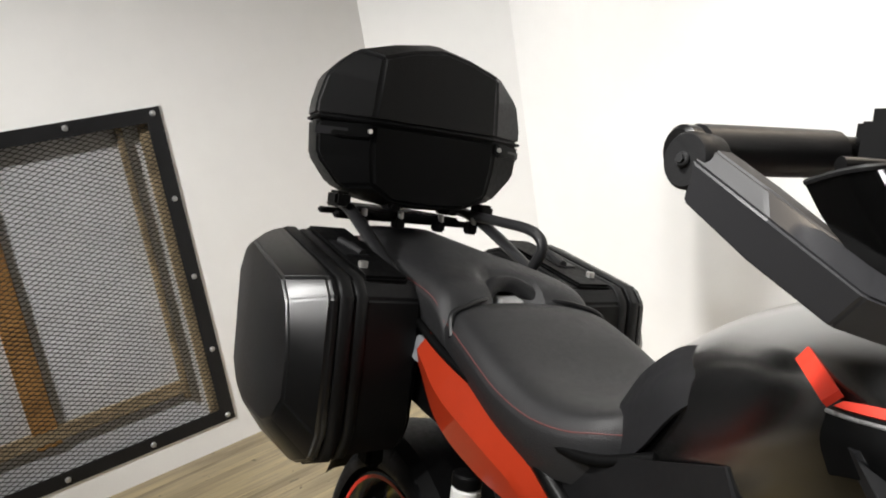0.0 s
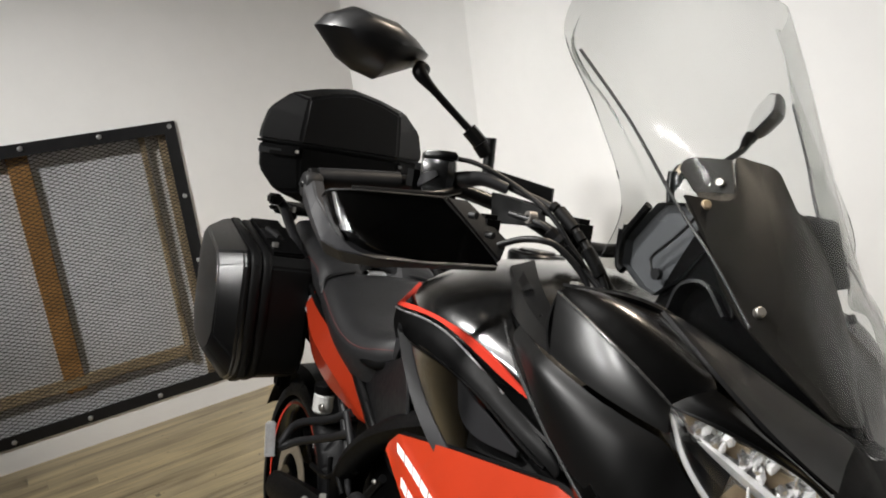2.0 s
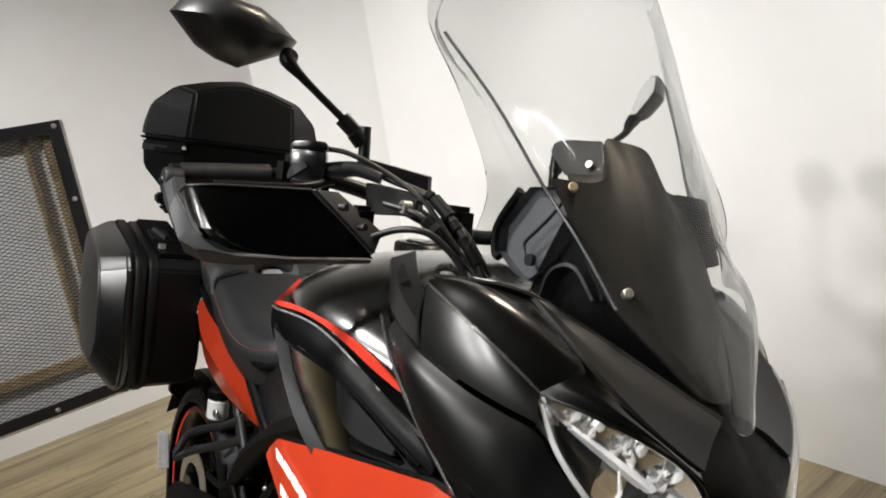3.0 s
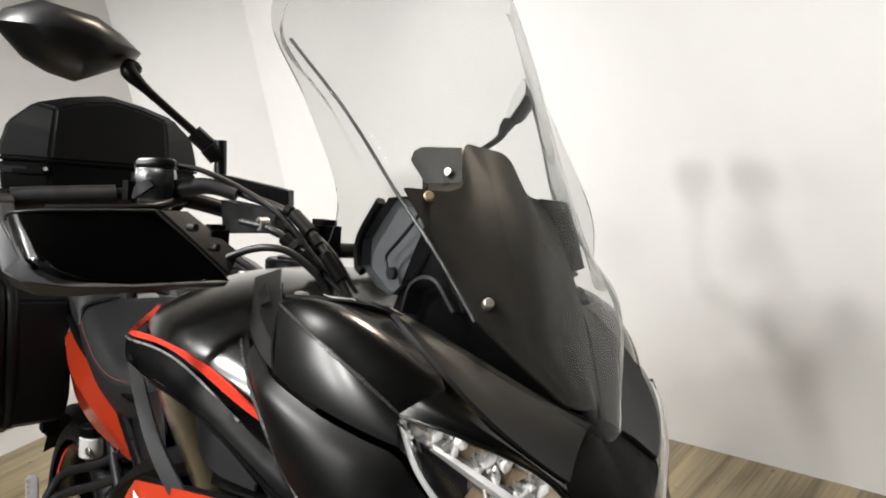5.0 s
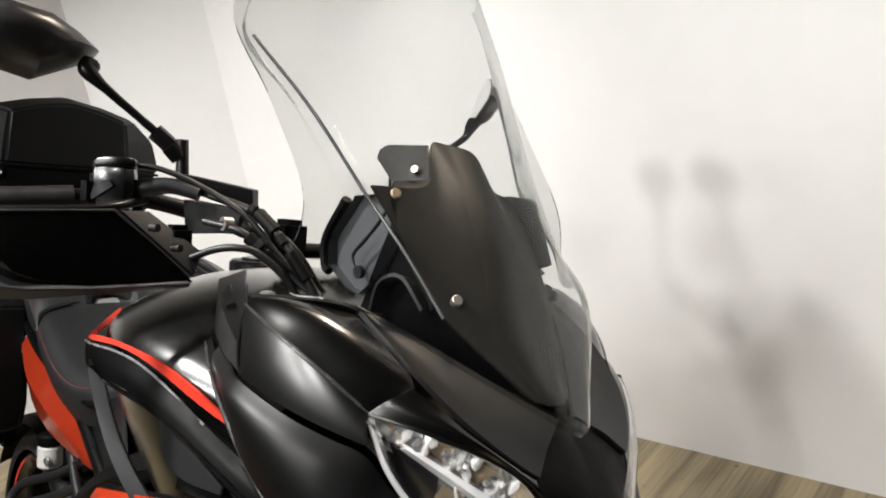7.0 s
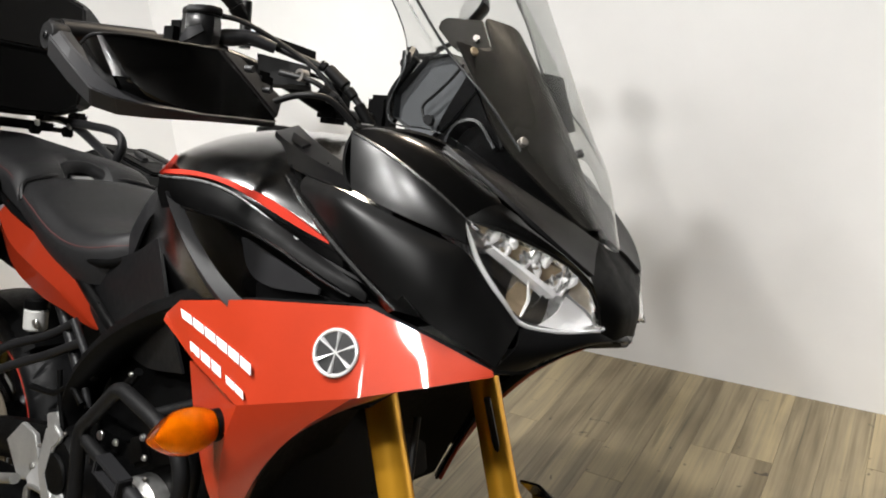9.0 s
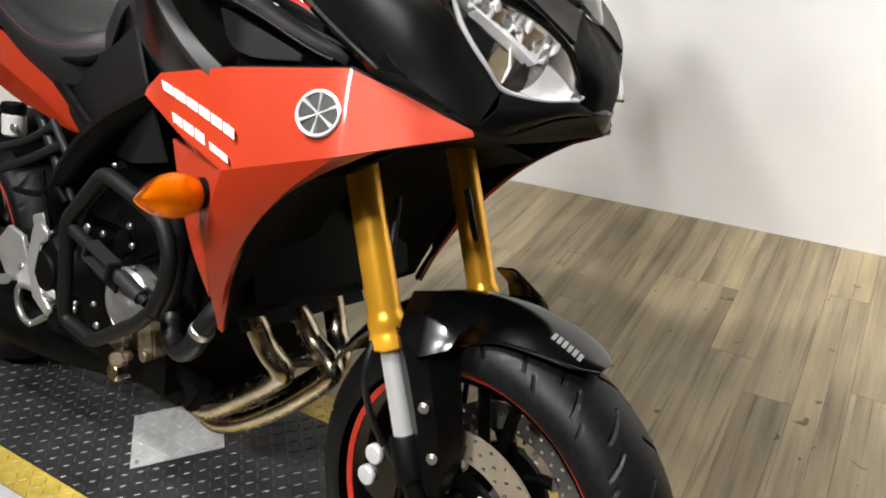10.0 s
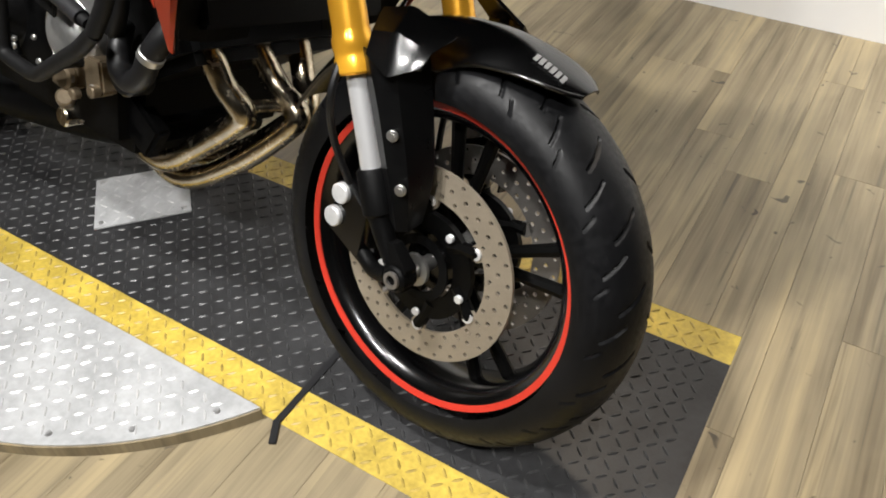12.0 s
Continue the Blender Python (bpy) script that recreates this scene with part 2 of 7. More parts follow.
M_SCREEN = glass("smoked_screen", (0.74, 0.75, 0.74), 0.0, 1.16)
M_LENS = glass("clear_lens", (0.97, 0.97, 0.97), 0.0, 1.4)
M_REFLECTOR = material("headlight_reflector", (0.90, 0.90, 0.90), 0.14, 0.55, 0.03, 20)

# ---- mesh helpers ----


def V(*a):
    return Vector(a)


def finish(name, bm, mat, parent, label="", angle=38, smooth=True):
    bmesh.ops.recalc_face_normals(bm, faces=bm.faces)
    me = bpy.data.meshes.new(name)
    bm.to_mesh(me)
    bm.free()
    if smooth:
        for p in me.polygons:
            p.use_smooth = True
        me.set_sharp_from_angle(angle=radians(angle))
    for mm in (mat if isinstance(mat, (list, tuple)) else [mat]):
        me.materials.append(mm)
    o = new(name, me)
    if parent is not None:
        o.parent = parent
    if label:
        tagged(o, label)
    return o


def part(name, bm, mat, parent, label="", angle=38, smooth=True):
    return finish(name, bm, mat, parent, label, angle, smooth)


def mirrored(bm):
    c = bm.copy()
    for v in c.verts:
        v.co.y = -v.co.y
    bmesh.ops.reverse_faces(c, faces=c.faces)
    return c


def both(name, bm, mat, parent, label="", angle=38):
    """A right-hand part and its twin on the other side."""
    c = mirrored(bm)
    a = part(name, bm, mat, parent, label, angle)
    b = part(name, c, mat, parent, label, angle)
    return a, b


def crom(p, n, linear=False):
    """n points along a smooth curve through the points p."""
    p = [Vector(q) for q in p]
    m = len(p) - 1
    out = []
    for i in range(n):
        s = m * i / (n - 1)
        k = min(int(s), m - 1)
        t = s - k
        b, c = p[k], p[k + 1]
        if linear:
            out.append(b.lerp(c, t))
            continue
        a = p[k - 1] if k > 0 else b * 2 - c
        d = p[k + 2] if k + 2 <= m else c * 2 - b
        out.append(0.5 * ((2 * b) + (c - a) * t + (2 * a - 5 * b + 4 * c - d) * t * t + (3 * b - a - 3 * c + d) * t ** 3))
    return out


def fair(p, n, deg):
    """n points along the polynomial of that degree that lies closest to the points p."""
    a = np.array([tuple(q) for q in p], float)
    d = np.r_[0, np.cumsum(np.linalg.norm(np.diff(a, axis=0), axis=1))]
    w = np.ones(len(a))
    w[0] = w[-1] = 4
    k = np.polyfit(d / d[-1], a, min(deg, len(a) - 1), w=w)
    u = np.linspace(0, 1, n)[:, None]
    return [Vector(q) for q in sum(c * u ** i for i, c in enumerate(k[::-1]))]


def patch(rails, nu=16, nv=10, thick=0.004, lin_u=False, lin_v=False, fit=0, edge=0.0):
    """A curved shell through rails (each a list of points), with thickness; fit: fair each rail to that degree; edge: rounds the rim."""
    rows = [fair(r, nu, fit) if fit else crom(r, nu, lin_u) for r in rails]
    cols = [crom([rows[j][i] for j in range(len(rows))], nv, lin_v) for i in range(nu)]
    bm = bmesh.new()
    g = [[cols[i][j] for j in range(nv)] for i in range(nu)]
    nor = [[None] * nv for _ in range(nu)]
    for i in range(nu):
        for j in range(nv):
            du = g[min(i + 1, nu - 1)][j] - g[max(i - 1, 0)][j]
            dv = g[i][min(j + 1, nv - 1)] - g[i][max(j - 1, 0)]
            nn = du.cross(dv)
            nor[i][j] = nn.normalized() if nn.length > 1e-12 else V(0, 1, 0)
    mid = nor[nu // 2][nv // 2]
    sgn = 1 if mid.y > 0 else -1
    a = [[bm.verts.new(g[i][j]) for j in range(nv)] for i in range(nu)]
    b = [[bm.verts.new(g[i][j] + nor[i][j] * thick * sgn) for j in range(nv)] for i in range(nu)]
    for i in range(nu - 1):
        for j in range(nv - 1):
            bm.faces.new((a[i][j], a[i + 1][j], a[i + 1][j + 1], a[i][j + 1]))
            bm.faces.new((b[i][j], b[i][j + 1], b[i + 1][j + 1], b[i + 1][j]))
    ring = [(i, 0) for i in range(nu)] + [(nu - 1, j) for j in range(1, nv)] + [(i, nv - 1) for i in range(nu - 2, -1, -1)] + [(0, j) for j in range(nv - 2, 0, -1)]
    for k in range(len(ring)):
        (i, j), (p, q) = ring[k], ring[(k + 1) % len(ring)]
        bm.faces.new((a[i][j], b[i][j], b[p][q], a[p][q]))
    bmesh.ops.remove_doubles(bm, verts=bm.verts, dist=0.0004)
    if edge:
        soften(bm, edge, 2, 1.0)
    return bm


def loft(sections, steps=1, closed=True, cap=True):
    """Skin over sections (lists of points, same count); steps: smooth in-between sections."""
    if steps > 1:
        n = (len(sections) - 1) * steps + 1
        cols = [crom([s[i] for s in sections], n) for i in range(len(sections[0]))]
        sections = [[c[k] for c in cols] for k in range(n)]
    bm = bmesh.new()
    vs = [[bm.verts.new(Vector(p)) for p in s] for s in sections]
    m = len(sections[0])
    for a, b in zip(vs, vs[1:]):
        for i in range(m if closed else m - 1):
            j = (i + 1) % m
            bm.faces.new((a[i], a[j], b[j], b[i]))
    if cap:
        bm.faces.new(vs[0])
        bm.faces.new(list(reversed(vs[-1])))
    return bm


def tube(path, r, seg=10, smooth=0, cap=True, flat=1.0):
    """A round bar along a path; r may be a list; smooth: points of the smoothed path."""
    path = [Vector(p) for p in path]
    if smooth:
        rr = r if isinstance(r, (list, tuple)) else [r] * len(path)
        rad = [v.x for v in crom([V(q, 0, 0) for q in rr], smooth)]
        path = crom(path, smooth)
    else:
        rad = r if isinstance(r, (list, tuple)) else [r] * len(path)
    secs = []
    up = None
    for k, p in enumerate(path):
        d = (path[min(k + 1, len(path) - 1)] - path[max(k - 1, 0)]).normalized()
        if up is None:
            up = V(0, 0, 1) if abs(d.z) < 0.9 else V(1, 0, 0)
        s = d.cross(up).normalized()
        up = s.cross(d).normalized()
        secs.append([p + s * math.cos(2 * math.pi * i / seg) * rad[k] + up * math.sin(2 * math.pi * i / seg) * rad[k] * flat for i in range(seg)])
    return loft(secs, cap=cap)


def lathe(profile, centre, seg=64, closed=False):
    """Revolve (radius, y) pairs about an axle along y through centre."""
    bm = bmesh.new()
    c = Vector(centre)
    rings = []
    for r, y in profile:
        rings.append([bm.verts.new(c + V(r * math.cos(2 * math.pi * i / seg), y, r * math.sin(2 * math.pi * i / seg))) for i in range(seg)])
    prs = list(zip(rings, rings[1:])) + ([(rings[-1], rings[0])] if closed else [])
    for a, b in prs:
        for i in range(seg):
            j = (i + 1) % seg
            bm.faces.new((a[i], a[j], b[j], b[i]))
    return bm


def cyl(a, b, r, seg=16, r2=None, bevel=0.0):
    a, b = Vector(a), Vector(b)
    r2 = r if r2 is None else r2
    if bevel:
        d = (b - a).normalized() * bevel
        return tube([a, a + d, b - d, b], [r - bevel, r, r2, r2 - bevel], seg)
    return tube([a, b], [r, r2], seg)


def block(cx, cy, cz, sx, sy, sz, bevel=0.0, m=None, seg=2):
    bm = bmesh.new()
    bmesh.ops.create_cube(bm, size=1.0)
    for v in bm.verts:
        v.co = V(v.co.x * sx, v.co.y * sy, v.co.z * sz)
    if bevel:
        bmesh.ops.bevel(bm, geom=bm.edges, offset=bevel, segments=seg, affect="EDGES", clamp_overlap=True)
    bmesh.ops.transform(bm, matrix=Matrix.Translation((cx, cy, cz)) @ (m or Matrix()), verts=bm.verts)
    return bm


def soften(bm, off, seg=2, limit=0.22):
    """Round the sharp edges of a faceted shell."""
    bmesh.ops.recalc_face_normals(bm, faces=bm.faces)
    sharp = [e for e in bm.edges if len(e.link_faces) == 2 and e.calc_face_angle(0) > limit]
    bmesh.ops.bevel(bm, geom=sharp, offset=off, segments=seg, affect="EDGES", clamp_overlap=True)
    return bm


def join(*bms):
    """Several pieces of one part in one mesh."""
    out = bmesh.new()
    for b in bms:
        me = bpy.data.meshes.new("tmp")
        b.to_mesh(me)
        b.free()
        out.from_mesh(me)
        bpy.data.meshes.remove(me)
    return out


def slab(outline, depth, axis=(0, 0, 1), bevel=0.0):
    """A flat outline (3D points in one plane) extruded along axis."""
    bm = bmesh.new()
    vs = [bm.verts.new(Vector(p)) for p in outline]
    f = bm.faces.new(vs)
    r = bmesh.ops.extrude_face_region(bm, geom=[f])
    d = Vector(axis) * depth
    for e in r["geom"]:
        if isinstance(e, bmesh.types.BMVert):
            e.co += d
    if bevel:
        bmesh.ops.bevel(bm, geom=bm.edges, offset=bevel, segments=2, affect="EDGES", clamp_overlap=True)
    return bm


def placed(bm, m):
    bmesh.ops.transform(bm, matrix=m, verts=bm.verts)
    return bm

# ---- the room ----
XW, YW, XB, YB, H = -3.08, 1.72, 3.4, -3.8, 2.95      # vent wall, long wall, wall behind, wall at the camera's back, height
TW = 0.14
VENT_Y0, VENT_Y1, VENT_Z0, VENT_Z1 = -1.45, 0.437, 0.105, 1.335


def setting(name, bm, mat, label, cat):
    o = finish(name, bm, mat, None, label, 30, smooth=False)
    o.matrix_world = ROOM
    return tagged(o, label, cat, kind="structure")


def boxed(x0, x1, y0, y1, z0, z1):
    return block((x0 + x1) / 2, (y0 + y1) / 2, (z0 + z1) / 2, x1 - x0, y1 - y0, z1 - z0)


wall_west = setting("wall_west", join(
    boxed(XW - TW, XW, YB - TW, VENT_Y0, -0.09, H), boxed(XW - TW, XW, VENT_Y1, YW + TW, -0.09, H),
    boxed(XW - TW, XW, VENT_Y0, VENT_Y1, -0.09, VENT_Z0), boxed(XW - TW, XW, VENT_Y0, VENT_Y1, VENT_Z1, H)), M_WALL,
    "white painted wall with a wide mesh-covered opening near the floor", "wall")
setting("wall_corner", slab([(XW, 1.33, 0), (-2.59, YW, 0), (XW, YW, 0)], H), M_WALL, "white painted splayed corner between two walls", "wall")
setting("wall_north", boxed(XW - TW, XB + TW, YW, YW + TW, -0.09, H), M_WALL, "plain white painted wall behind the motorcycle", "wall")
# out of view: two walls and the ceiling, added dark to hold reflections down
setting("wall_south", boxed(XW - TW, XB + TW, YB - TW, YB, -0.09, H), M_DIM, "unseen closing wall, made dark grey to keep reflections dark", "wall")
setting("wall_east", boxed(XB, XB + TW, YB, YW, -0.09, H), M_DIM, "unseen closing wall, made dark grey to keep reflections dark", "wall")
setting("ceiling", boxed(XW - TW, XB + TW, YB - TW, YW + TW, H, H + 0.1), M_CEIL, "unseen ceiling, made dark to keep reflections dark", "ceiling")

# recess behind the mesh
setting("recess", join(
    boxed(XW - 0.62, XW - 0.60, VENT_Y0 - 0.1, VENT_Y1 + 0.1, 0, 1.5), boxed(XW - 0.62, XW - TW, VENT_Y0 - 0.12, VENT_Y0 - 0.1, 0, 1.5),
    boxed(XW - 0.62, XW - TW, VENT_Y1 + 0.1, VENT_Y1 + 0.12, 0, 1.5), boxed(XW - 0.62, XW - TW, VENT_Y0 - 0.1, VENT_Y1 + 0.1, 1.5, 1.52),
    boxed(XW - 0.62, XW - TW, VENT_Y0 - 0.1, VENT_Y1 + 0.1, -0.02, 0)), M_FILTER, "grey lined recess behind the wall mesh", "wall")
vent = tagged(new("vent_grille"), "black steel framed wall vent covered with expanded metal mesh", "vent")
vent.matrix_world = ROOM
F = 0.052
for nm, bm in (("frame_rail", boxed(XW, XW + 0.006, VENT_Y0, VENT_Y1, VENT_Z1 - F, VENT_Z1)), ("frame_rail", boxed(XW, XW + 0.006, VENT_Y0, VENT_Y1, VENT_Z0, VENT_Z0 + F)),
               ("frame_stile", boxed(XW, XW + 0.0065, VENT_Y0, VENT_Y0 + F, VENT_Z0 + F, VENT_Z1 - F)), ("frame_stile", boxed(XW, XW + 0.0065, VENT_Y1 - F, VENT_Y1, VENT_Z0 + F, VENT_Z1 - F))):
    part(nm, bm, M_BLACKSTEEL, vent, smooth=False)
# screws along the frame
sc = [(y, z) for y in (0.41, 0.118, -0.182, -0.481, -0.78, -1.08, -1.40) for z in (VENT_Z1 - 0.022, VENT_Z0 + 0.022)]
sc += [(0.413, z) for z in (1.0, 0.70, 0.405)] + [(-1.425, z) for z in (1.0, 0.70, 0.405)]
for y, z in sc:
    part("screw", cyl((XW + 0.006, y, z), (XW + 0.013, y, z), 0.011, 10, 0.007), M_SCREW, vent)
# expanded metal: flat diagonal strands
bm = bmesh.new()
DW, DH = 0.036, 0.0165
for i in range(int((VENT_Y1 - VENT_Y0) / DW) + 1):
    for j in range(int((VENT_Z1 - VENT_Z0) / DH) + 1):
        y, z = VENT_Y0 + i * DW, VENT_Z0 + j * DH
        for (y1, z1, y2, z2) in ((y, z, y + DW / 2, z + DH / 2), (y + DW / 2, z + DH / 2, y + DW, z), (y + DW / 2, z + DH / 2, y + DW, z + DH), (y, z + DH, y + DW / 2, z + DH / 2)):
            if max(y1, y2) > VENT_Y1 - 0.02 or max(z1, z2) > VENT_Z1 - 0.02:
                continue
            d = V(0, y2 - y1, z2 - z1).normalized()
            nrm = V(0.35, -d.z, d.y).normalized() * 0.0016
            x = XW - 0.008
            q = [V(x, y1, z1) - nrm, V(x, y2, z2) - nrm, V(x, y2, z2) + nrm, V(x, y1, z1) + nrm]
            vs = [bm.verts.new(p) for p in q] + [bm.verts.new(p + V(-0.0015, 0, 0)) for p in q]
            for f in ((0, 1, 2, 3), (7, 6, 5, 4), (0, 3, 7, 4), (1, 5, 6, 2)):
                bm.faces.new([vs[k] for k in f])
tagged(part("mesh_screen", bm, M_MESH, vent, smooth=False), "dark expanded metal with small diamond openings", kind="stuff")
# filter panel and timber behind the mesh
fp = tagged(new("filter_panel"), "timber framed panel of pale grey filter cloth behind the mesh", "panel")
fp.matrix_world = ROOM
part("cloth", boxed(XW - 0.062, XW - 0.046, VENT_Y0 + 0.01, 0.43, 0.11, 1.33), M_FILTER, fp, smooth=False)
part("post", block(XW - 0.04, -0.202, 0.78, 0.034, 0.082, 1.06, 0.003), M_TIMBER, fp, "orange-brown timber post")
part("edge_board", block(XW - 0.036, 0.290, 0.78, 0.026, 0.022, 1.08, 0.002), M_OLDTIMBER, fp)
part("bottom_board", block(XW - 0.04, -0.58, 0.290, 0.036, 1.75, 0.05, 0.003), M_OLDTIMBER, fp)
part("post", block(XW - 0.04, -1.0, 0.78, 0.034, 0.082, 1.06, 0.003), M_TIMBER, fp, "orange-brown timber post")
part("side_board", block(XW - 0.030, 0.374, 0.72, 0.03, 0.034, 1.24, 0.004), M_OLDTIMBER, fp, "weathered timber board")

# ---- floor: planks along the room's y ----
floor = setting("floor", boxed(XW - TW, XB, YB, YW, -0.08, -0.006), M_BLACKSTEEL, "limed oak-look plank floor", "floor")
LX0, LX1, LY0, LY1 = -2.0, 0.417, -0.142, 0.425           # the lift's top, flush in the floor

# ---- motorcycle lift let into the floor ----
lift = tagged(new("motorcycle_lift"), "black tread-plate motorcycle lift with yellow painted edges, flush in the floor", "lift")
lift.matrix_world = ROOM
BY = 0.074
part("deck", boxed(LX0, -0.187, LY0 + BY, LY1 - BY, -0.05, 0.0), M_PLATE, lift, smooth=False)
part("deck", boxed(-0.181, LX1, LY0 + BY, LY1 - BY, -0.05, 0.0), M_PLATE, lift, smooth=False)
for y0 in (LY0, LY1 - BY):
    part("edge_strip", boxed(LX0, -0.187, y0, y0 + BY, -0.05, 0.0), M_YELLOW, lift, "yellow painted tread-plate edge", smooth=False)
    part("edge_strip", boxed(-0.181, LX1, y0, y0 + BY, -0.05, 0.0), M_YELLOW, lift, "yellow painted tread-plate edge", smooth=False)
part("seam_bar", boxed(-0.19, -0.178, LY0 - 0.005, LY1, -0.04, 0.0035), M_BLACKSTEEL, lift, smooth=False)
part("seam_bar", placed(block(0, 0, 0, 0.012, 0.045, 0.006, 0.001), pose(-0.174, LY0 - 0.018, 0.003, 0, 0, 30)), M_BLACKSTEEL, lift)


def treads(x0, x1, y0, y1, pitch, length, width, height, z=0.0, m=None, keep=None):
    """Rows of raised lozenges, turned alternately."""
    verts, faces = [], []
    i = 0
    nx, ny = int((x1 - x0) / pitch), int((y1 - y0) / pitch)
    for i in range(nx):
        for j in range(ny):
            c = V(x0 + (i + 0.5) * pitch, y0 + (j + 0.5) * pitch, z)
            if keep and not keep(c.x, c.y):
                continue
            a = math.pi / 4 if (i + j) % 2 else -math.pi / 4
            d, s = V(math.cos(a), math.sin(a), 0), V(-math.sin(a), math.cos(a), 0)
            k = len(verts)
            for u, w in ((-1, 0), (-0.45, -1), (0.45, -1), (1, 0), (0.45, 1), (-0.45, 1)):
                verts.append(c + d * u * length / 2 + s * w * width / 2)
            for u, w in ((-0.55, 0), (0.55, 0)):
                verts.append(c + d * u * length / 2 + s * w * width / 2 + V(0, 0, height))
            faces += [(k, k + 1, k + 6), (k + 1, k + 2, k + 7, k + 6), (k + 2, k + 3, k + 7), (k + 3, k + 4, k + 7), (k + 4, k + 5, k + 6, k + 7), (k + 5, k, k + 6)]
    me = bpy.data.meshes.new("tread")
    me.from_pydata([tuple(m @ v if m else v) for v in verts], [], faces)
    return me


def tread_part(me, mat, parent, label):
    me.materials.append(mat)
    o = new("tread_pattern", me)
    o.parent = parent
    return tagged(o, label, kind="stuff")


tread_part(treads(LX0, LX1 - 0.005, LY0 + BY, LY1 - BY, 0.0232, 0.0215, 0.0052, 0.0019), M_TREAD, lift, "worn raised lozenge treads")
tread_part(treads(LX0, LX1 - 0.005, LY0 + 0.002, LY0 + BY, 0.0232, 0.0215, 0.0052, 0.0017), M_YELTREAD, lift, "worn yellow raised lozenge treads")
tread_part(treads(LX0, LX1 - 0.005, LY1 - BY, LY1 - 0.002, 0.0232, 0.0215, 0.0052, 0.0017), M_YELTREAD, lift, "yellow raised lozenge treads")

# loose bare plate on the deck, turned on the skew
pl = tagged(new("tread_plate"), "small bare aluminium tread plate lying askew on the lift deck", "metal plate")
pl.matrix_world = ROOM @ pose(-0.825, 0.16, 0.002, 0, 0, 48)
part("plate", block(0, 0, 0.003, 0.20, 0.175, 0.005, 0.001), M_ALU, pl)
tread_part(treads(-0.096, 0.096, -0.084, 0.084, 0.028, 0.022, 0.0056, 0.0018, 0.0055), M_ALUT, pl, "raised lozenge treads")
for x, y in ((-0.085, -0.072), (-0.085, 0.072), (0.085, -0.072), (0.085, 0.072)):
    part("rivet", cyl((x, y, 0.0055), (x, y, 0.0085), 0.006, 10, 0.004), M_SCREW, pl)

# round-ended tread-plate step beside the lift
st = tagged(new("step_platform"), "low round-ended step topped with bright tread plate beside the lift", "step")
st.matrix_world = ROOM
CX, CY, CR = -0.781, 0.220, 0.681
ya = LY0 - 0.006
x1 = CX + math.sqrt(CR ** 2 - (ya - CY) ** 2)
a0 = math.atan2(ya - CY, x1 - CX)
a1 = -math.pi - a0
arc = [(CX + CR * math.cos(a0 + (a1 - a0) * k / 60), CY + CR * math.sin(a0 + (a1 - a0) * k / 60)) for k in range(61)]
part("rim", slab([(x, y, 0.0) for x, y in arc], 0.024), M_WOOD, st, "pale wood edge band", 30)
part("top_plate", slab([(CX + (x - CX) * 0.995, CY + (y - CY) * 0.995 - 0.0005, 0.0242) for x, y in arc], 0.003), M_ALU, st, "bright tread plate top", 30)
tread_part(treads(CX - CR, CX + CR, ya - CR, ya - 0.006, 0.0255, 0.0225, 0.0054, 0.0018, 0.0272, None, lambda x, y: (x - CX) ** 2 + (y - CY) ** 2 < (CR - 0.02) ** 2), M_ALUT, st, "raised lozenge treads")
for k in range(3, 60, 6):
    x, y = CX + (arc[k][0] - CX) * 0.965, CY + (arc[k][1] - CY) * 0.965
    part("screw", cyl((x, y, 0.027), (x, y, 0.0305), 0.0065, 10, 0.004), M_SCREW, st)

# lamp housings added round the light sources, all out of view
for m, size in LAMPS:
    cs = tagged(new("added_spotlight"), "round black spotlight housing added at an unseen lamp", "ceiling light", group="ceiling spotlights")
    cs.matrix_world = m
    part("housing", tube([(0, 0, 0.012), (0, 0, 0.014), (0, 0, 0.12), (0, 0, 0.16)], [size * 0.3, size * 0.56, size * 0.56, size * 0.3], 28), M_BLACKSTEEL, cs)
    foot = m @ V(0, 0, 0.14)
    inv = m.inverted()
    part("stem", cyl(inv @ foot, inv @ V(foot.x, foot.y, H), 0.012, 12), M_BLACKSTEEL, cs)
    part("base", cyl(inv @ V(foot.x, foot.y, H - 0.02), inv @ V(foot.x, foot.y, H), 0.05, 24), M_BLACKSTEEL, cs)

# ---- motorcycle ----
bike = tagged(new("motorcycle"), "black and red-orange touring motorcycle with hard luggage on its stand", "motorcycle")
bike.matrix_world = pose(0, 0, 0, -18.087, 0, 0)

RAKE = radians(21.4)
AX = V(-math.sin(RAKE), 0, math.cos(RAKE))
S = Matrix.Translation((0.0997, 0, 0)) @ Matrix.Rotation(radians(-2.15), 4, AX) @ Matrix.Translation((-0.0997, 0, 0))
FW = 0.116


def fk(z, y=0.0, dx=0.0):
    return V(0.0945 - math.tan(RAKE) * z + dx, y, z)


def steered(name, bm, mat, parent, label="", angle=38):
    return part(name, placed(bm, S), mat, parent, label, angle)


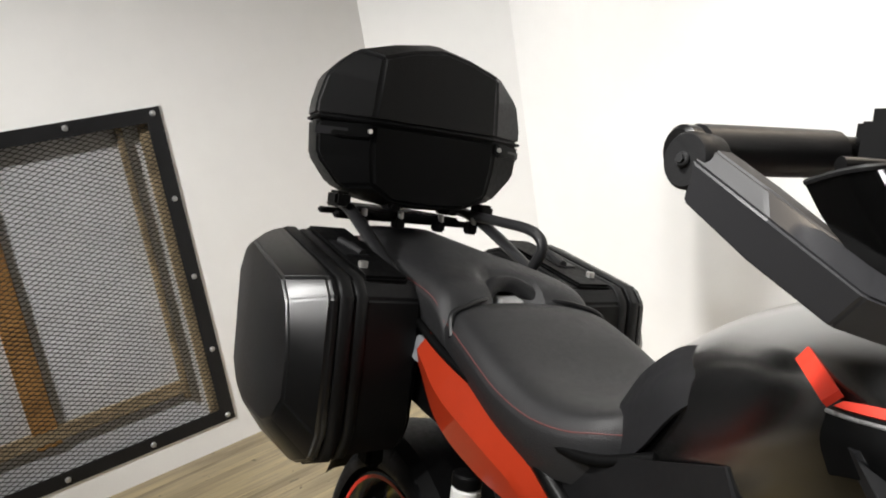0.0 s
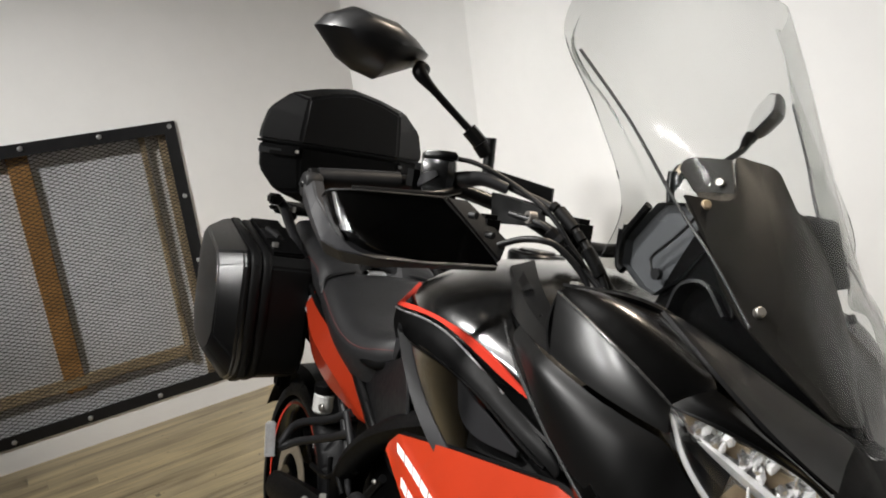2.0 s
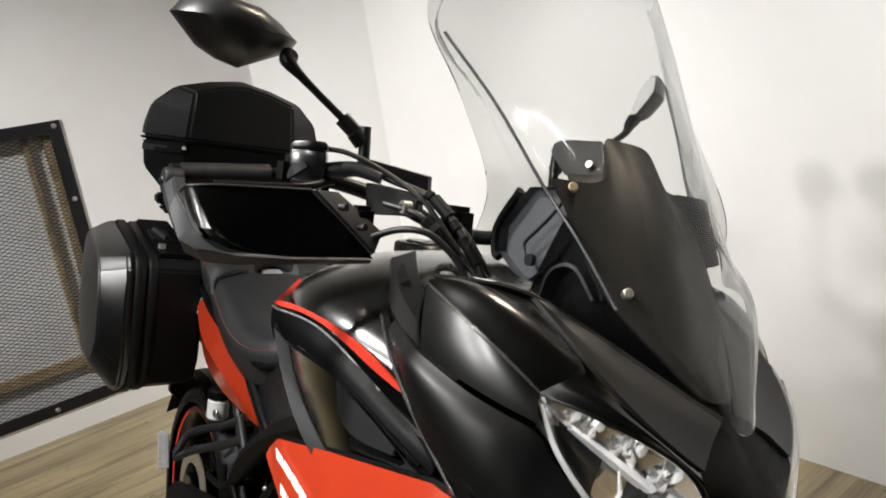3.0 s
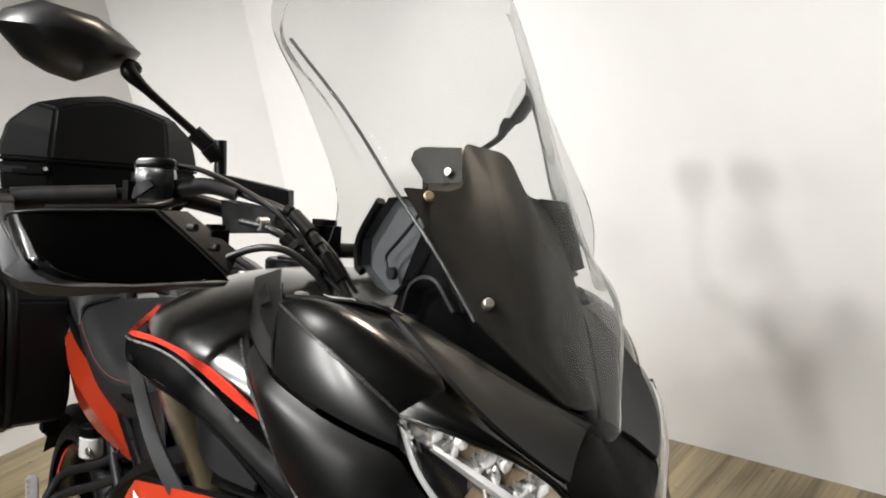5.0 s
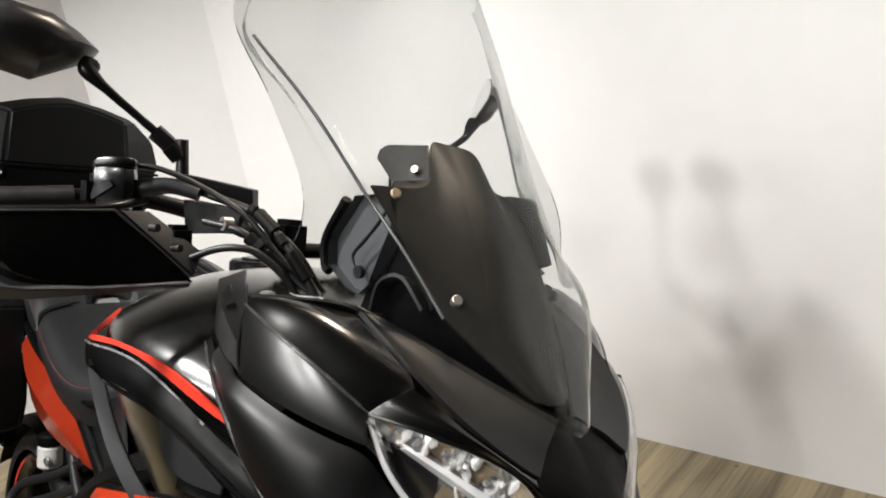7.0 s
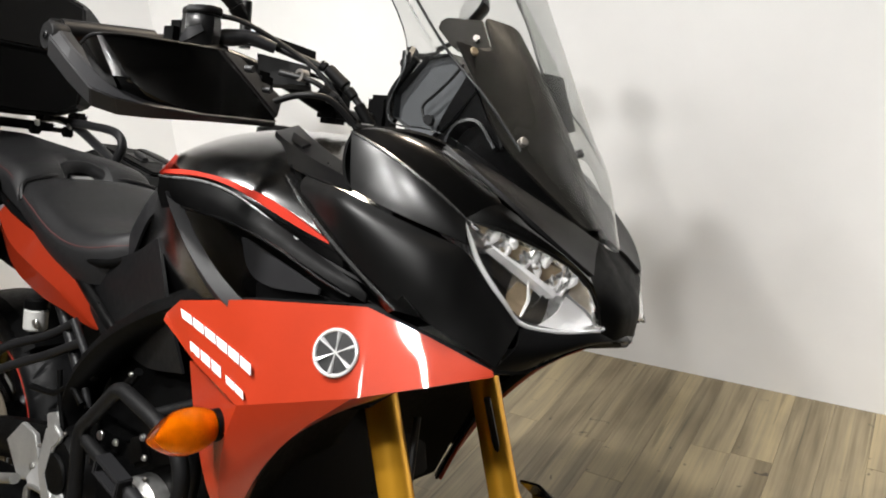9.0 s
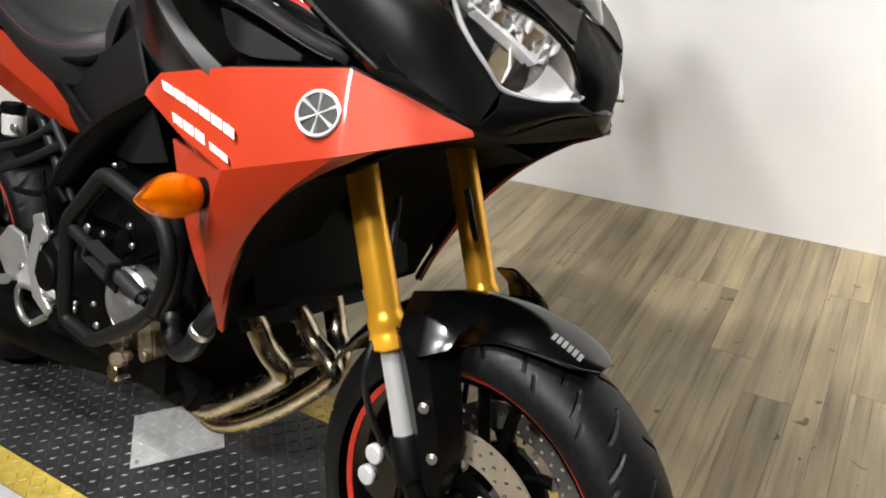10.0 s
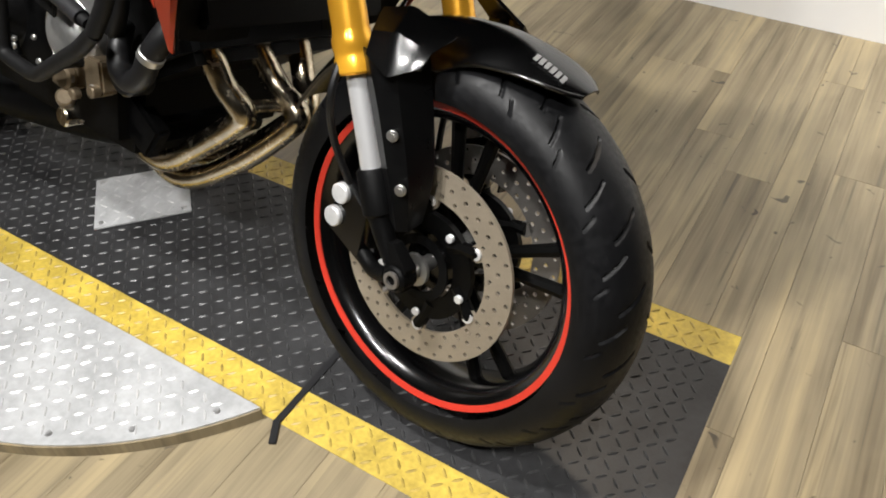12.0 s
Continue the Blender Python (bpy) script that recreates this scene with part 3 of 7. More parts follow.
def tyre(R, hw, cr, c, nt, npf, grooves):
    """A tyre with slanting grooves cut into its tread."""
    th = np.linspace(0, 2 * np.pi, nt, endpoint=False)
    ph = np.radians(np.linspace(-104, 104, npf))
    T, Pp = np.meshgrid(th, ph, indexing="ij")
    cut = np.zeros_like(T)
    if grooves:
        for side in (-1, 1):
            for k in range(grooves):
                for (p0, p1, off, slope, w) in ((6, 42, 0.0, -0.22, 0.0030), (30, 62, 0.5, -0.20, 0.0026), (56, 72, 0.1, -0.18, 0.0022)):
                    base = 2 * np.pi * (k + off + (0.5 if side > 0 else 0)) / grooves
                    q = np.degrees(Pp * side)
                    tc = base + slope * np.radians(q - p0) + 0.10 * np.radians(q - p0) ** 2
                    d = np.abs((T - tc + np.pi) % (2 * np.pi) - np.pi) * R
                    inside = (q > p0) & (q < p1)
                    cut = np.maximum(cut, np.where(inside, np.clip(1 - (d / (w * 1.25)) ** 4, 0, 1), 0))
    r = R - (1 - np.cos(Pp)) * cr - cut * 0.0045
    y = hw * np.sin(Pp) * (1 - 0.02 * np.cos(Pp))
    co = np.stack([c[0] + r * np.cos(T), c[1] + y, c[2] + r * np.sin(T)], -1).reshape(-1, 3)
    idx = np.arange(nt * npf).reshape(nt, npf)
    a, b = idx[:, :-1], idx[:, 1:]
    f = np.stack([a, b, np.roll(b, -1, 0), np.roll(a, -1, 0)], -1).reshape(-1, 4)
    me = bpy.data.meshes.new("tyre")
    me.from_pydata(co.tolist(), [], f.tolist())
    bm = bmesh.new()
    bm.from_mesh(me)
    bpy.data.meshes.remove(me)
    return bm


def drilled_disc(c, r0, r1, y, n, rows, hole, thick=0.005):
    """A brake disc ring with staggered drilled holes."""
    bm = bmesh.new()
    th = (r1 - r0) / rows

    def pt(a, r, s):
        return V(c[0] + r * math.cos(a), y + s, c[2] + r * math.sin(a))

    def quad(a0, a1, ra, rb, s, drilled):
        q = [pt(a0, ra, s), pt(a1, ra, s), pt(a1, rb, s), pt(a0, rb, s)]
        if not drilled:
            bm.faces.new([bm.verts.new(p) for p in q])
            return
        ctr = sum(q, V(0, 0, 0)) / 4
        e1 = (q[1] - q[0]).normalized()
        e2 = (q[3] - q[0]).normalized()
        h = [ctr + e1 * hole * math.cos(k * math.pi / 4 + math.pi * 1.25) + e2 * hole * math.sin(k * math.pi / 4 + math.pi * 1.25) for k in range(8)]
        o = [q[0], (q[0] + q[1]) / 2, q[1], (q[1] + q[2]) / 2, q[2], (q[2] + q[3]) / 2, q[3], (q[3] + q[0]) / 2]
        ov, hv = [bm.verts.new(p) for p in o], [bm.verts.new(p) for p in h]
        for k in range(8):
            bm.faces.new((ov[k], ov[(k + 1) % 8], hv[(k + 1) % 8], hv[k]))
        if s > 0:
            lo = [bm.verts.new(p + V(0, -thick, 0)) for p in h]
            for k in range(8):
                bm.faces.new((hv[k], hv[(k + 1) % 8], lo[(k + 1) % 8], lo[k]))

    for s in (-thick / 2, thick / 2):
        for i in range(n):
            for j in range(rows):
                a0, a1 = 2 * math.pi * i / n, 2 * math.pi * (i + 1) / n
                quad(a0, a1, r0 + j * th, r0 + (j + 1) * th, s, (i + 2 * j) % 4 == 0 or (i + 2 * j) % 4 == 5)
    for r in (r0, r1):
        for i in range(n):
            a0, a1 = 2 * math.pi * i / n, 2 * math.pi * (i + 1) / n
            bm.faces.new([bm.verts.new(p) for p in (pt(a0, r, -thick / 2), pt(a1, r, -thick / 2), pt(a1, r, thick / 2), pt(a0, r, thick / 2))])
    bmesh.ops.remove_doubles(bm, verts=bm.verts, dist=0.0001)
    return bm


def bolt(p, n, r=0.007, h=0.005):
    p, n = Vector(p), Vector(n).normalized()
    return join(cyl(p, p + n * h, r, 12, bevel=0.001), cyl(p + n * h, p + n * (h + 0.002), r * 0.55, 6))


# front wheel
AXF = (0, 0, 0.30)
rim_prof = [(0.236, -0.052), (0.229, -0.0535), (0.214, -0.047), (0.205, -0.036), (0.200, -0.015), (0.199, 0), (0.200, 0.015), (0.205, 0.036), (0.214, 0.047), (0.229, 0.0535), (0.236, 0.052)]
bm = lathe(rim_prof + [(0.222, 0.03), (0.216, 0), (0.222, -0.03)], AXF, 96, True)
spokes = []
for k in range(5):
    for off in (-0.16, 0.16):
        a = 2 * math.pi * k / 5 + 0.3
        p0 = V(0.045 * math.cos(a + off * 0.6), 0, 0.045 * math.sin(a + off * 0.6)) + V(*AXF)
        p1 = V(0.206 * math.cos(a + off), 0, 0.206 * math.sin(a + off)) + V(*AXF)
        spokes.append(tube([p0, p0.lerp(p1, 0.5), p1], [0.012, 0.0095, 0.011], 8))
front_wheel = steered("front_wheel", join(bm, cyl((0, -0.05, 0.3), (0, 0.05, 0.3), 0.042, 32)), M_GLOSS, bike, "gloss black cast wheel with a red rim stripe")
for q in spokes:
    steered("spoke", q, M_DARK, front_wheel)
steered("tyre", tyre(0.305, 0.072, 0.0555, AXF, 1080, 110, 20), M_RUBBER, front_wheel, "grooved black road tyre")
for s in (-1, 1):
    steered("rim_stripe", lathe([(0.2225, s * 0.0512), (0.2225, s * 0.0532), (0.2318, s * 0.0555), (0.2322, s * 0.0535)], AXF, 128), M_RIMRED, front_wheel, "bright red rim stripe")
    # the far disc takes a darker metal to imitate the shade on it
    disc = steered("brake_disc", drilled_disc(AXF, 0.1035, 0.148, s * 0.062, 120, 3, 0.0036), M_DISC if s < 0 else M_BLUEGREY, front_wheel, "drilled brake disc", 60)
    car = []
    for k in range(6):
        a = radians(34.7 + 60 * k)
        d = V(math.cos(a), 0, math.sin(a))
        q = V(0, s * 0.0655, 0.30) + d * 0.0975
        car.append(tube([V(0, s * 0.058, 0.30) + V(math.cos(a + 0.3), 0, math.sin(a + 0.3)) * 0.06, V(0, s * 0.061, 0.30) + V(math.cos(a + 0.12), 0, math.sin(a + 0.12)) * 0.08, q - V(0, s * 0.004, 0)], [0.012, 0.009, 0.011], 8))
        lug = cyl(q - V(0, s * 0.006, 0), q - V(0, s * 0.0012, 0), 0.0125, 18)
        # far lugs darkened like their disc, in place of shade
        steered("disc_lug", lug, M_DISC if s < 0 else M_BLUEGREY, front_wheel)
        bob = join(cyl(q - V(0, s * 0.002, 0), q + V(0, s * 0.003, 0), 0.0088, 20, bevel=0.001))
        bob_ob = steered("disc_bobbin", bob, M_ALUT, front_wheel, "bright ring-shaped disc bobbin")
        steered("bobbin_eye", cyl(q + V(0, s * 0.003, 0), q + V(0, s * 0.0036, 0), 0.0045, 14), M_ENGINE, bob_ob)
        if k < 5:
            a = radians(-14 + 72 * k)
            q2 = V(0.074 * math.cos(a), s * 0.069, 0.30 + 0.074 * math.sin(a))
            steered("disc_bolt", join(cyl(q2, q2 + V(0, s * 0.006, 0), 0.0062, 12, bevel=0.001)), M_ALUT, front_wheel, "bright carrier bolt")
    steered("disc_carrier", join(lathe([(0.052, s * 0.052), (0.052, s * 0.066), (0.082, s * 0.066), (0.082, s * 0.056)], AXF, 48, True)), M_DARK, front_wheel, "black disc carrier")
    for q in car:
        steered("carrier_arm", q, M_DARK, front_wheel)
steered("sensor_ring", lathe([(0.036, -0.074), (0.050, -0.074), (0.050, -0.077), (0.036, -0.077)], AXF, 60, True), M_ENGINE, front_wheel)
steered("axle", join(cyl((0, -0.126, 0.3), (0, 0.126, 0.3), 0.0115, 20), lathe([(0.013, -0.082), (0.024, -0.082), (0.024, -0.088), (0.013, -0.088)], AXF, 24, True)), M_STEEL, front_wheel, "steel axle")

# fork legs
for s in (-1, 1):
    leg = steered("fork_leg", tube([fk(z, s * FW) for z in (0.546, 0.549, 0.564, 0.567, 0.574, 0.577, 0.588, 0.592, 0.600, 0.99)],
                                   [0.0245, 0.0278, 0.0278, 0.0262, 0.0262, 0.0274, 0.0274, 0.0254, 0.0242, 0.0242], 32), M_GOLD, bike, "gold anodised upper fork tube with a ringed collar")
    steered("stanchion", cyl(fk(0.385, s * FW), fk(0.549, s * FW), 0.0155, 32), M_CHROME, leg, "polished chrome stanchion")
    steered("axle_clamp", join(tube([fk(0.432, s * FW), fk(0.428, s * FW), fk(0.375, s * FW), fk(0.370, s * FW), fk(0.345, s * FW, 0.004), fk(0.315, s * FW, 0.012)], [0.0195, 0.0225, 0.0225, 0.0165, 0.0150, 0.0130], 20),
                               loft([[V(-0.034, s * 0.108, 0.345), V(-0.012, s * 0.108, 0.347), V(-0.012, s * 0.126, 0.347), V(-0.034, s * 0.126, 0.345)],
                                     [V(-0.022, s * 0.104, 0.315), V(0.016, s * 0.104, 0.318), V(0.016, s * 0.128, 0.318), V(-0.022, s * 0.128, 0.315)],
                                     [V(-0.016, s * 0.104, 0.283), V(0.014, s * 0.104, 0.283), V(0.014, s * 0.128, 0.283), V(-0.016, s * 0.128, 0.283)]]),
                               cyl((0, s * 0.10, 0.30), (0, s * 0.133, 0.30), 0.019, 24, bevel=0.003)), M_ENGINE, leg, "black cast axle clamp")
    steered("axle_end", lathe([(0.0075, s * 0.133), (0.0125, s * 0.133), (0.0125, s * 0.137), (0.0075, s * 0.137)], AXF, 20, True), M_BLUEGREY, leg, "dull hollow axle end")
    steered("pinch_bolt", bolt((-0.010, s * 0.128, 0.279), (0, s, -0.4), 0.005), M_BLUEGREY, leg)
    # guard in front of the tube, hung from the mudguard
    g0 = patch([[fk(0.585, s * 0.122, 0.020), fk(0.52, s * 0.122, 0.022), fk(0.44, s * 0.122, 0.024), fk(0.375, s * 0.122, 0.026)],
                [fk(0.585, s * 0.132, 0.040), fk(0.52, s * 0.134, 0.046), fk(0.44, s * 0.134, 0.046), fk(0.368, s * 0.128, 0.040)],
                [fk(0.590, s * 0.128, 0.082), fk(0.52, s * 0.126, 0.078), fk(0.44, s * 0.122, 0.070), fk(0.370, s * 0.118, 0.052)],
                [fk(0.600, s * 0.085, 0.105), fk(0.52, s * 0.085, 0.098), fk(0.44, s * 0.085, 0.082), fk(0.375, s * 0.09, 0.055)]], 16, 13, 0.003, lin_v=True)
    steered("fork_guard", g0, M_SATIN, leg, "black fork guard")
    for z in (0.495, 0.430):
        steered("guard_bolt", bolt(fk(z, s * 0.131, 0.064), (0.3, s, 0), 0.0080), M_STEEL, leg, "bright guard bolt")
    # caliper
    cal = steered("brake_caliper", loft([[V(-0.16, s * y, 0.30), V(-0.085, s * y, 0.26), V(-0.075, s * y, 0.36), V(-0.13, s * y, 0.40)] for y in (0.035, 0.09)] + [[V(-0.150, s * 0.104, 0.306), V(-0.092, s * 0.104, 0.278), V(-0.083, s * 0.104, 0.352), V(-0.126, s * 0.104, 0.386)]]), M_GLOSS, bike, "black four-piston brake caliper")
    for q in ((-0.132, 0.368), (-0.142, 0.328)):
        steered("piston_cap", cyl((q[0], s * 0.100, q[1]), (q[0], s * 0.112, q[1]), 0.0155, 24, bevel=0.002), M_ALUT, cal, "bright round piston cap")
    steered("bracket", join(tube([(-0.10, s * 0.09, 0.29), (-0.06, s * 0.10, 0.275), (-0.02, s * 0.115, 0.29)], 0.012, 10, 8)), M_ENGINE, cal)
    steered("brake_hose", tube([(-0.125, s * 0.10, 0.385), (-0.14, s * 0.125, 0.45), (-0.13, s * 0.15, 0.52), (-0.14, s * 0.12, 0.60), (-0.17, s * 0.08, 0.75)], 0.0055, 8, 24), M_HOSE, cal)

# front mudguard
secs = []
for k in range(33):
    deg = -64 + 91.5 * k / 32                           # angle from straight up, forwards positive
    a = radians(deg)
    t = k / 32
    R = 0.3345
    w = 0.066 * (1 if deg < 4 else math.sqrt(max(0.10, 1 - ((deg - 4) / 24.2) ** 3.2)))
    drop = float(np.interp(deg, (-64, -26, -13, -6, 0, 5, 18, 27.5), (0.022, 0.026, 0.058, 0.062, 0.046, 0.037, 0.019, 0.008)))
    sec = []
    for q in range(17):
        u = -1 + 2 * q / 16
        rr = R - drop * abs(u) ** 2.4
        sec.append(V(rr * math.sin(a), u * w, 0.30 + rr * math.cos(a)))
    inner = [V((p.x) * 0.988, p.y * 0.965, 0.30 + (p.z - 0.30) * 0.988) for p in reversed(sec)]
    secs.append(sec + inner)
mud = steered("front_mudguard", loft(secs), M_GLOSS, bike, "gloss black front mudguard", 30)
steered("rolled_rim", tube([q[0] for q in secs[14:]], 0.0026, 8), M_GLOSS, mud)
for s in (-1, 1):
    steered("mudguard_side", patch([[(-0.105, s * 0.100, 0.634), (-0.065, s * 0.088, 0.645), (-0.005, s * 0.075, 0.622)],
                                    [(-0.096, s * 0.126, 0.610), (-0.056, s * 0.124, 0.617), (-0.014, s * 0.108, 0.603)],
                                    [(-0.093, s * 0.136, 0.582), (-0.050, s * 0.143, 0.566), (-0.014, s * 0.126, 0.586)]], 14, 9, 0.004, lin_u=True, lin_v=True), M_GLOSS, mud, "gloss black faceted mudguard bracket cover", 20)
# plain bars for the maker's lettering on the mudguard
for k in range(6):
    a = radians(15.0 + k * 1.5)
    R = 0.3355
    steered("lettering_bar", block(0, 0, 0, 0.0058, 0.0130, 0.0010, 0, pose((R - 0.0042) * math.sin(a), -0.034, 0.30 + (R - 0.0042) * math.cos(a), 0, math.degrees(a), 0) @ pose(0, 0, 0, 16, 0, 12)), M_GREYDECAL, mud)

# rear wheel
AXR = (-1.5, 0, 0.315)
rprof = [(0.236, -0.078), (0.229, -0.080), (0.214, -0.070), (0.203, -0.05), (0.20, 0), (0.203, 0.05), (0.214, 0.070), (0.229, 0.080), (0.236, 0.078), (0.222, 0.05), (0.214, 0), (0.222, -0.05)]
sp = [tube([V(-1.5 + 0.05 * math.cos(a), 0, 0.315 + 0.05 * math.sin(a)), V(-1.5 + 0.206 * math.cos(a + 0.12), 0, 0.315 + 0.206 * math.sin(a + 0.12))], [0.016, 0.013], 8) for a in [2 * math.pi * k / 10 for k in range(10)]]
rear_wheel = part("rear_wheel", join(lathe(rprof, AXR, 96, True), cyl((-1.5, -0.1, 0.315), (-1.5, 0.1, 0.315), 0.055, 32)), M_GLOSS, bike, "gloss black cast wheel with a red rim stripe")
for q in sp:
    part("spoke", q, M_GLOSS, rear_wheel)
part("tyre", tyre(0.316, 0.09, 0.056, AXR, 480, 40, 12), M_RUBBER, rear_wheel, "wide black road tyre")
for s in (-1, 1):
    part("rim_stripe", lathe([(0.2225, s * 0.0782), (0.2225, s * 0.0795), (0.2295, s * 0.0812), (0.2300, s * 0.0796)], AXR, 128), M_RIMRED, rear_wheel, "bright red rim stripe")
part("brake_disc", drilled_disc(AXR, 0.085, 0.1225, -0.085, 96, 3, 0.003), M_DISC, rear_wheel, "drilled brake disc", 60)
part("rear_hugger", loft([[V(-1.5 + R * math.cos(a), u * w, 0.315 + R * math.sin(a)) for u, R in ((-1, 0.315), (-0.8, 0.335), (0, 0.342), (0.8, 0.335), (1, 0.315), (0.75, 0.328), (0, 0.336), (-0.75, 0.328))] for a, w in [(radians(50 + 8 * k), 0.10) for k in range(14)]]), M_MATTE, bike, "black tyre hugger")

# swingarm, frame and engine
both("swingarm", join(tube([(-0.90, -0.12, 0.44), (-1.2, -0.125, 0.39), (-1.5, -0.125, 0.315)], [0.04, 0.034, 0.03], 10, 16, flat=1.4)), M_ENGINE, bike, "black cast swingarm")
both("frame_spar", tube([(-0.34, -0.10, 0.90), (-0.50, -0.165, 0.86), (-0.75, -0.17, 0.74), (-0.92, -0.155, 0.58), (-0.92, -0.14, 0.42)], [0.035, 0.045, 0.045, 0.04, 0.035], 10, 24, flat=0.55), M_ENGINE, bike, "black alloy frame spar")
both("subframe_tube", tube([(-1.06, -0.135, 0.845), (-1.0, -0.14, 0.80), (-0.84, -0.145, 0.718), (-0.80, -0.14, 0.69)], 0.0135, 12, 14), M_SATIN, bike, "black subframe tube")
both("subframe_strut", tube([(-1.07, -0.135, 0.72), (-0.985, -0.14, 0.63), (-0.93, -0.145, 0.56)], 0.0115, 12, 10), M_GREYPL, bike, "grey-black subframe strut")
both("side_infill", patch([[(-1.10, -0.13, 0.83), (-0.95, -0.135, 0.825), (-0.80, -0.15, 0.87), (-0.66, -0.19, 0.92)], [(-1.02, -0.135, 0.78), (-0.92, -0.14, 0.77), (-0.76, -0.165, 0.79), (-0.60, -0.20, 0.82)], [(-0.90, -0.135, 0.69), (-0.82, -0.14, 0.69), (-0.70, -0.165, 0.69), (-0.56, -0.19, 0.72)]], 14, 10, 0.005), M_HOSE, bike, "matt black side infill panel")
crank = part("engine_block", block(-0.74, 0, 0.40, 0.42, 0.34, 0.25, 0.03), M_ENGINE, bike, "dark cast three-cylinder engine")
part("cylinder_block", block(-0.56, 0, 0.56, 0.24, 0.33, 0.30, 0.02, pose(0, 0, 0, 0, -28, 0)), M_ENGINE, crank)
part("cylinder_head", block(-0.50, 0, 0.69, 0.20, 0.34, 0.10, 0.02, pose(0, 0, 0, 0, -28, 0)), M_ENGINE, crank)
part("sump", block(-0.72, 0, 0.305, 0.28, 0.22, 0.07, 0.015), M_ENGINE, crank)
part("airbox", block(-0.72, 0, 0.64, 0.34, 0.26, 0.22, 0.02), M_ENGINE, crank)
part("shock_mount", block(-0.98, 0, 0.58, 0.16, 0.20, 0.34, 0.02), M_ENGINE, crank)
part("clutch_cover", join(cyl((-0.90, -0.16, 0.44), (-0.90, -0.205, 0.44), 0.085, 40, 0.075, 0.008), cyl((-0.90, -0.2, 0.44), (-0.90, -0.212, 0.44), 0.04, 32, bevel=0.004)), M_ENGINE, crank, "black clutch cover")
part("ignition_cover", join(lathe([(0.062, -0.165), (0.062, -0.192), (0.056, -0.199), (0.048, -0.200), (0.046, -0.203), (0.040, -0.212), (0.020, -0.219), (0.001, -0.220)], (-0.642, 0, 0.458), 48)), M_ALLOY, crank, "dull alloy domed crankcase cover")
part("cover_ring", lathe([(0.050, -0.200), (0.054, -0.204), (0.058, -0.200)], (-0.642, 0, 0.458), 48), M_STEEL, crank, "bright cover rim")
for k in (0, 1, 2, 4, 5, 7):
    a = 2 * math.pi * k / 9
    part("cover_bolt", bolt((-0.90 + 0.080 * math.cos(a), -0.198, 0.44 + 0.080 * math.sin(a)), (0, -1, 0), 0.0045), M_BLUEGREY, crank)
    if k < 7:
        part("cover_bolt", bolt((-0.642 + 0.066 * math.cos(a), -0.190, 0.458 + 0.066 * math.sin(a)), (0, -1, 0), 0.0042), M_BLUEGREY, crank)
part("water_pump", join(cyl((-0.52, -0.15, 0.43), (-0.52, -0.19, 0.43), 0.035, 24, bevel=0.004), tube([(-0.520, -0.185, 0.505), (-0.500, -0.205, 0.480), (-0.484, -0.214, 0.452), (-0.454, -0.217, 0.443), (-0.424, -0.219, 0.463), (-0.406, -0.220, 0.494), (-0.386, -0.210, 0.530), (-0.370, -0.18, 0.57)], 0.0175, 18, 40)), M_HOSE, crank, "black water pump with a curved hose")
part("hose_clip", cyl((-0.4015, -0.2197, 0.500), (-0.4075, -0.2203, 0.490), 0.0192, 24, bevel=0.001), M_STEEL, crank, "bright hose clip")
part("hose", tube([(-0.480, -0.195, 0.700), (-0.496, -0.210, 0.650), (-0.482, -0.212, 0.598), (-0.490, -0.212, 0.540), (-0.508, -0.208, 0.500)], 0.0150, 14, 30), M_HOSE, crank, "smooth black coolant hose")
for a, b in (((-0.955, -0.165, 0.715), (-0.850, -0.172, 0.629)), ((-0.900, -0.172, 0.640), (-0.864, -0.172, 0.570))):
    part("link_rod", tube([a, b], 0.0075, 12), M_FRAME, crank, "dark grey link rod")
part("oil_sump", join(block(-0.60, -0.02, 0.345, 0.20, 0.26, 0.06, 0.02, pose(0, 0, 0, 0, 24, 0)), block(-0.545, -0.135, 0.335, 0.10, 0.03, 0.07, 0.006, pose(0, 0, 0, 0, 32, 0))), M_MATTE, crank, "black sump cover")
part("sump_cap", cyl((-0.70, -0.15, 0.30), (-0.70, -0.185, 0.30), 0.018, 20, bevel=0.003), M_PIPE, crank)
# castings and fasteners round the engine
part("head_cover", join(placed(block(0, 0, 0, 0.20, 0.02, 0.10, 0.008), pose(-0.575, -0.176, 0.615, 0, -28, 0)), placed(block(0, 0, 0, 0.06, 0.03, 0.05, 0.008), pose(-0.66, -0.182, 0.56, 0, -28, 0))), M_ENGINE, crank, "black cylinder head end cover")
# bronze reflections on the casting are put into its colour
part("lower_casting", join(slab([(-0.690, -0.205, 0.368), (-0.682, -0.205, 0.392), (-0.590, -0.205, 0.440), (-0.552, -0.205, 0.444), (-0.545, -0.205, 0.392), (-0.565, -0.205, 0.380), (-0.598, -0.205, 0.389), (-0.655, -0.205, 0.362)], 0.03, (0, 1, 0), 0.004),
                           cyl((-0.630, -0.205, 0.398), (-0.630, -0.222, 0.398), 0.022, 24, bevel=0.004), cyl((-0.556, -0.205, 0.395), (-0.556, -0.220, 0.395), 0.010, 16, bevel=0.002), cyl((-0.610, -0.205, 0.376), (-0.610, -0.218, 0.374), 0.010, 16, bevel=0.002)), M_BRONZE, crank, "lower crankcase casting coloured for its bronze reflections")
part("drain_boss", cyl((-0.657, -0.200, 0.346), (-0.622, -0.222, 0.367), 0.014, 20, bevel=0.003), M_BRONZE, crank, "tan drain boss")
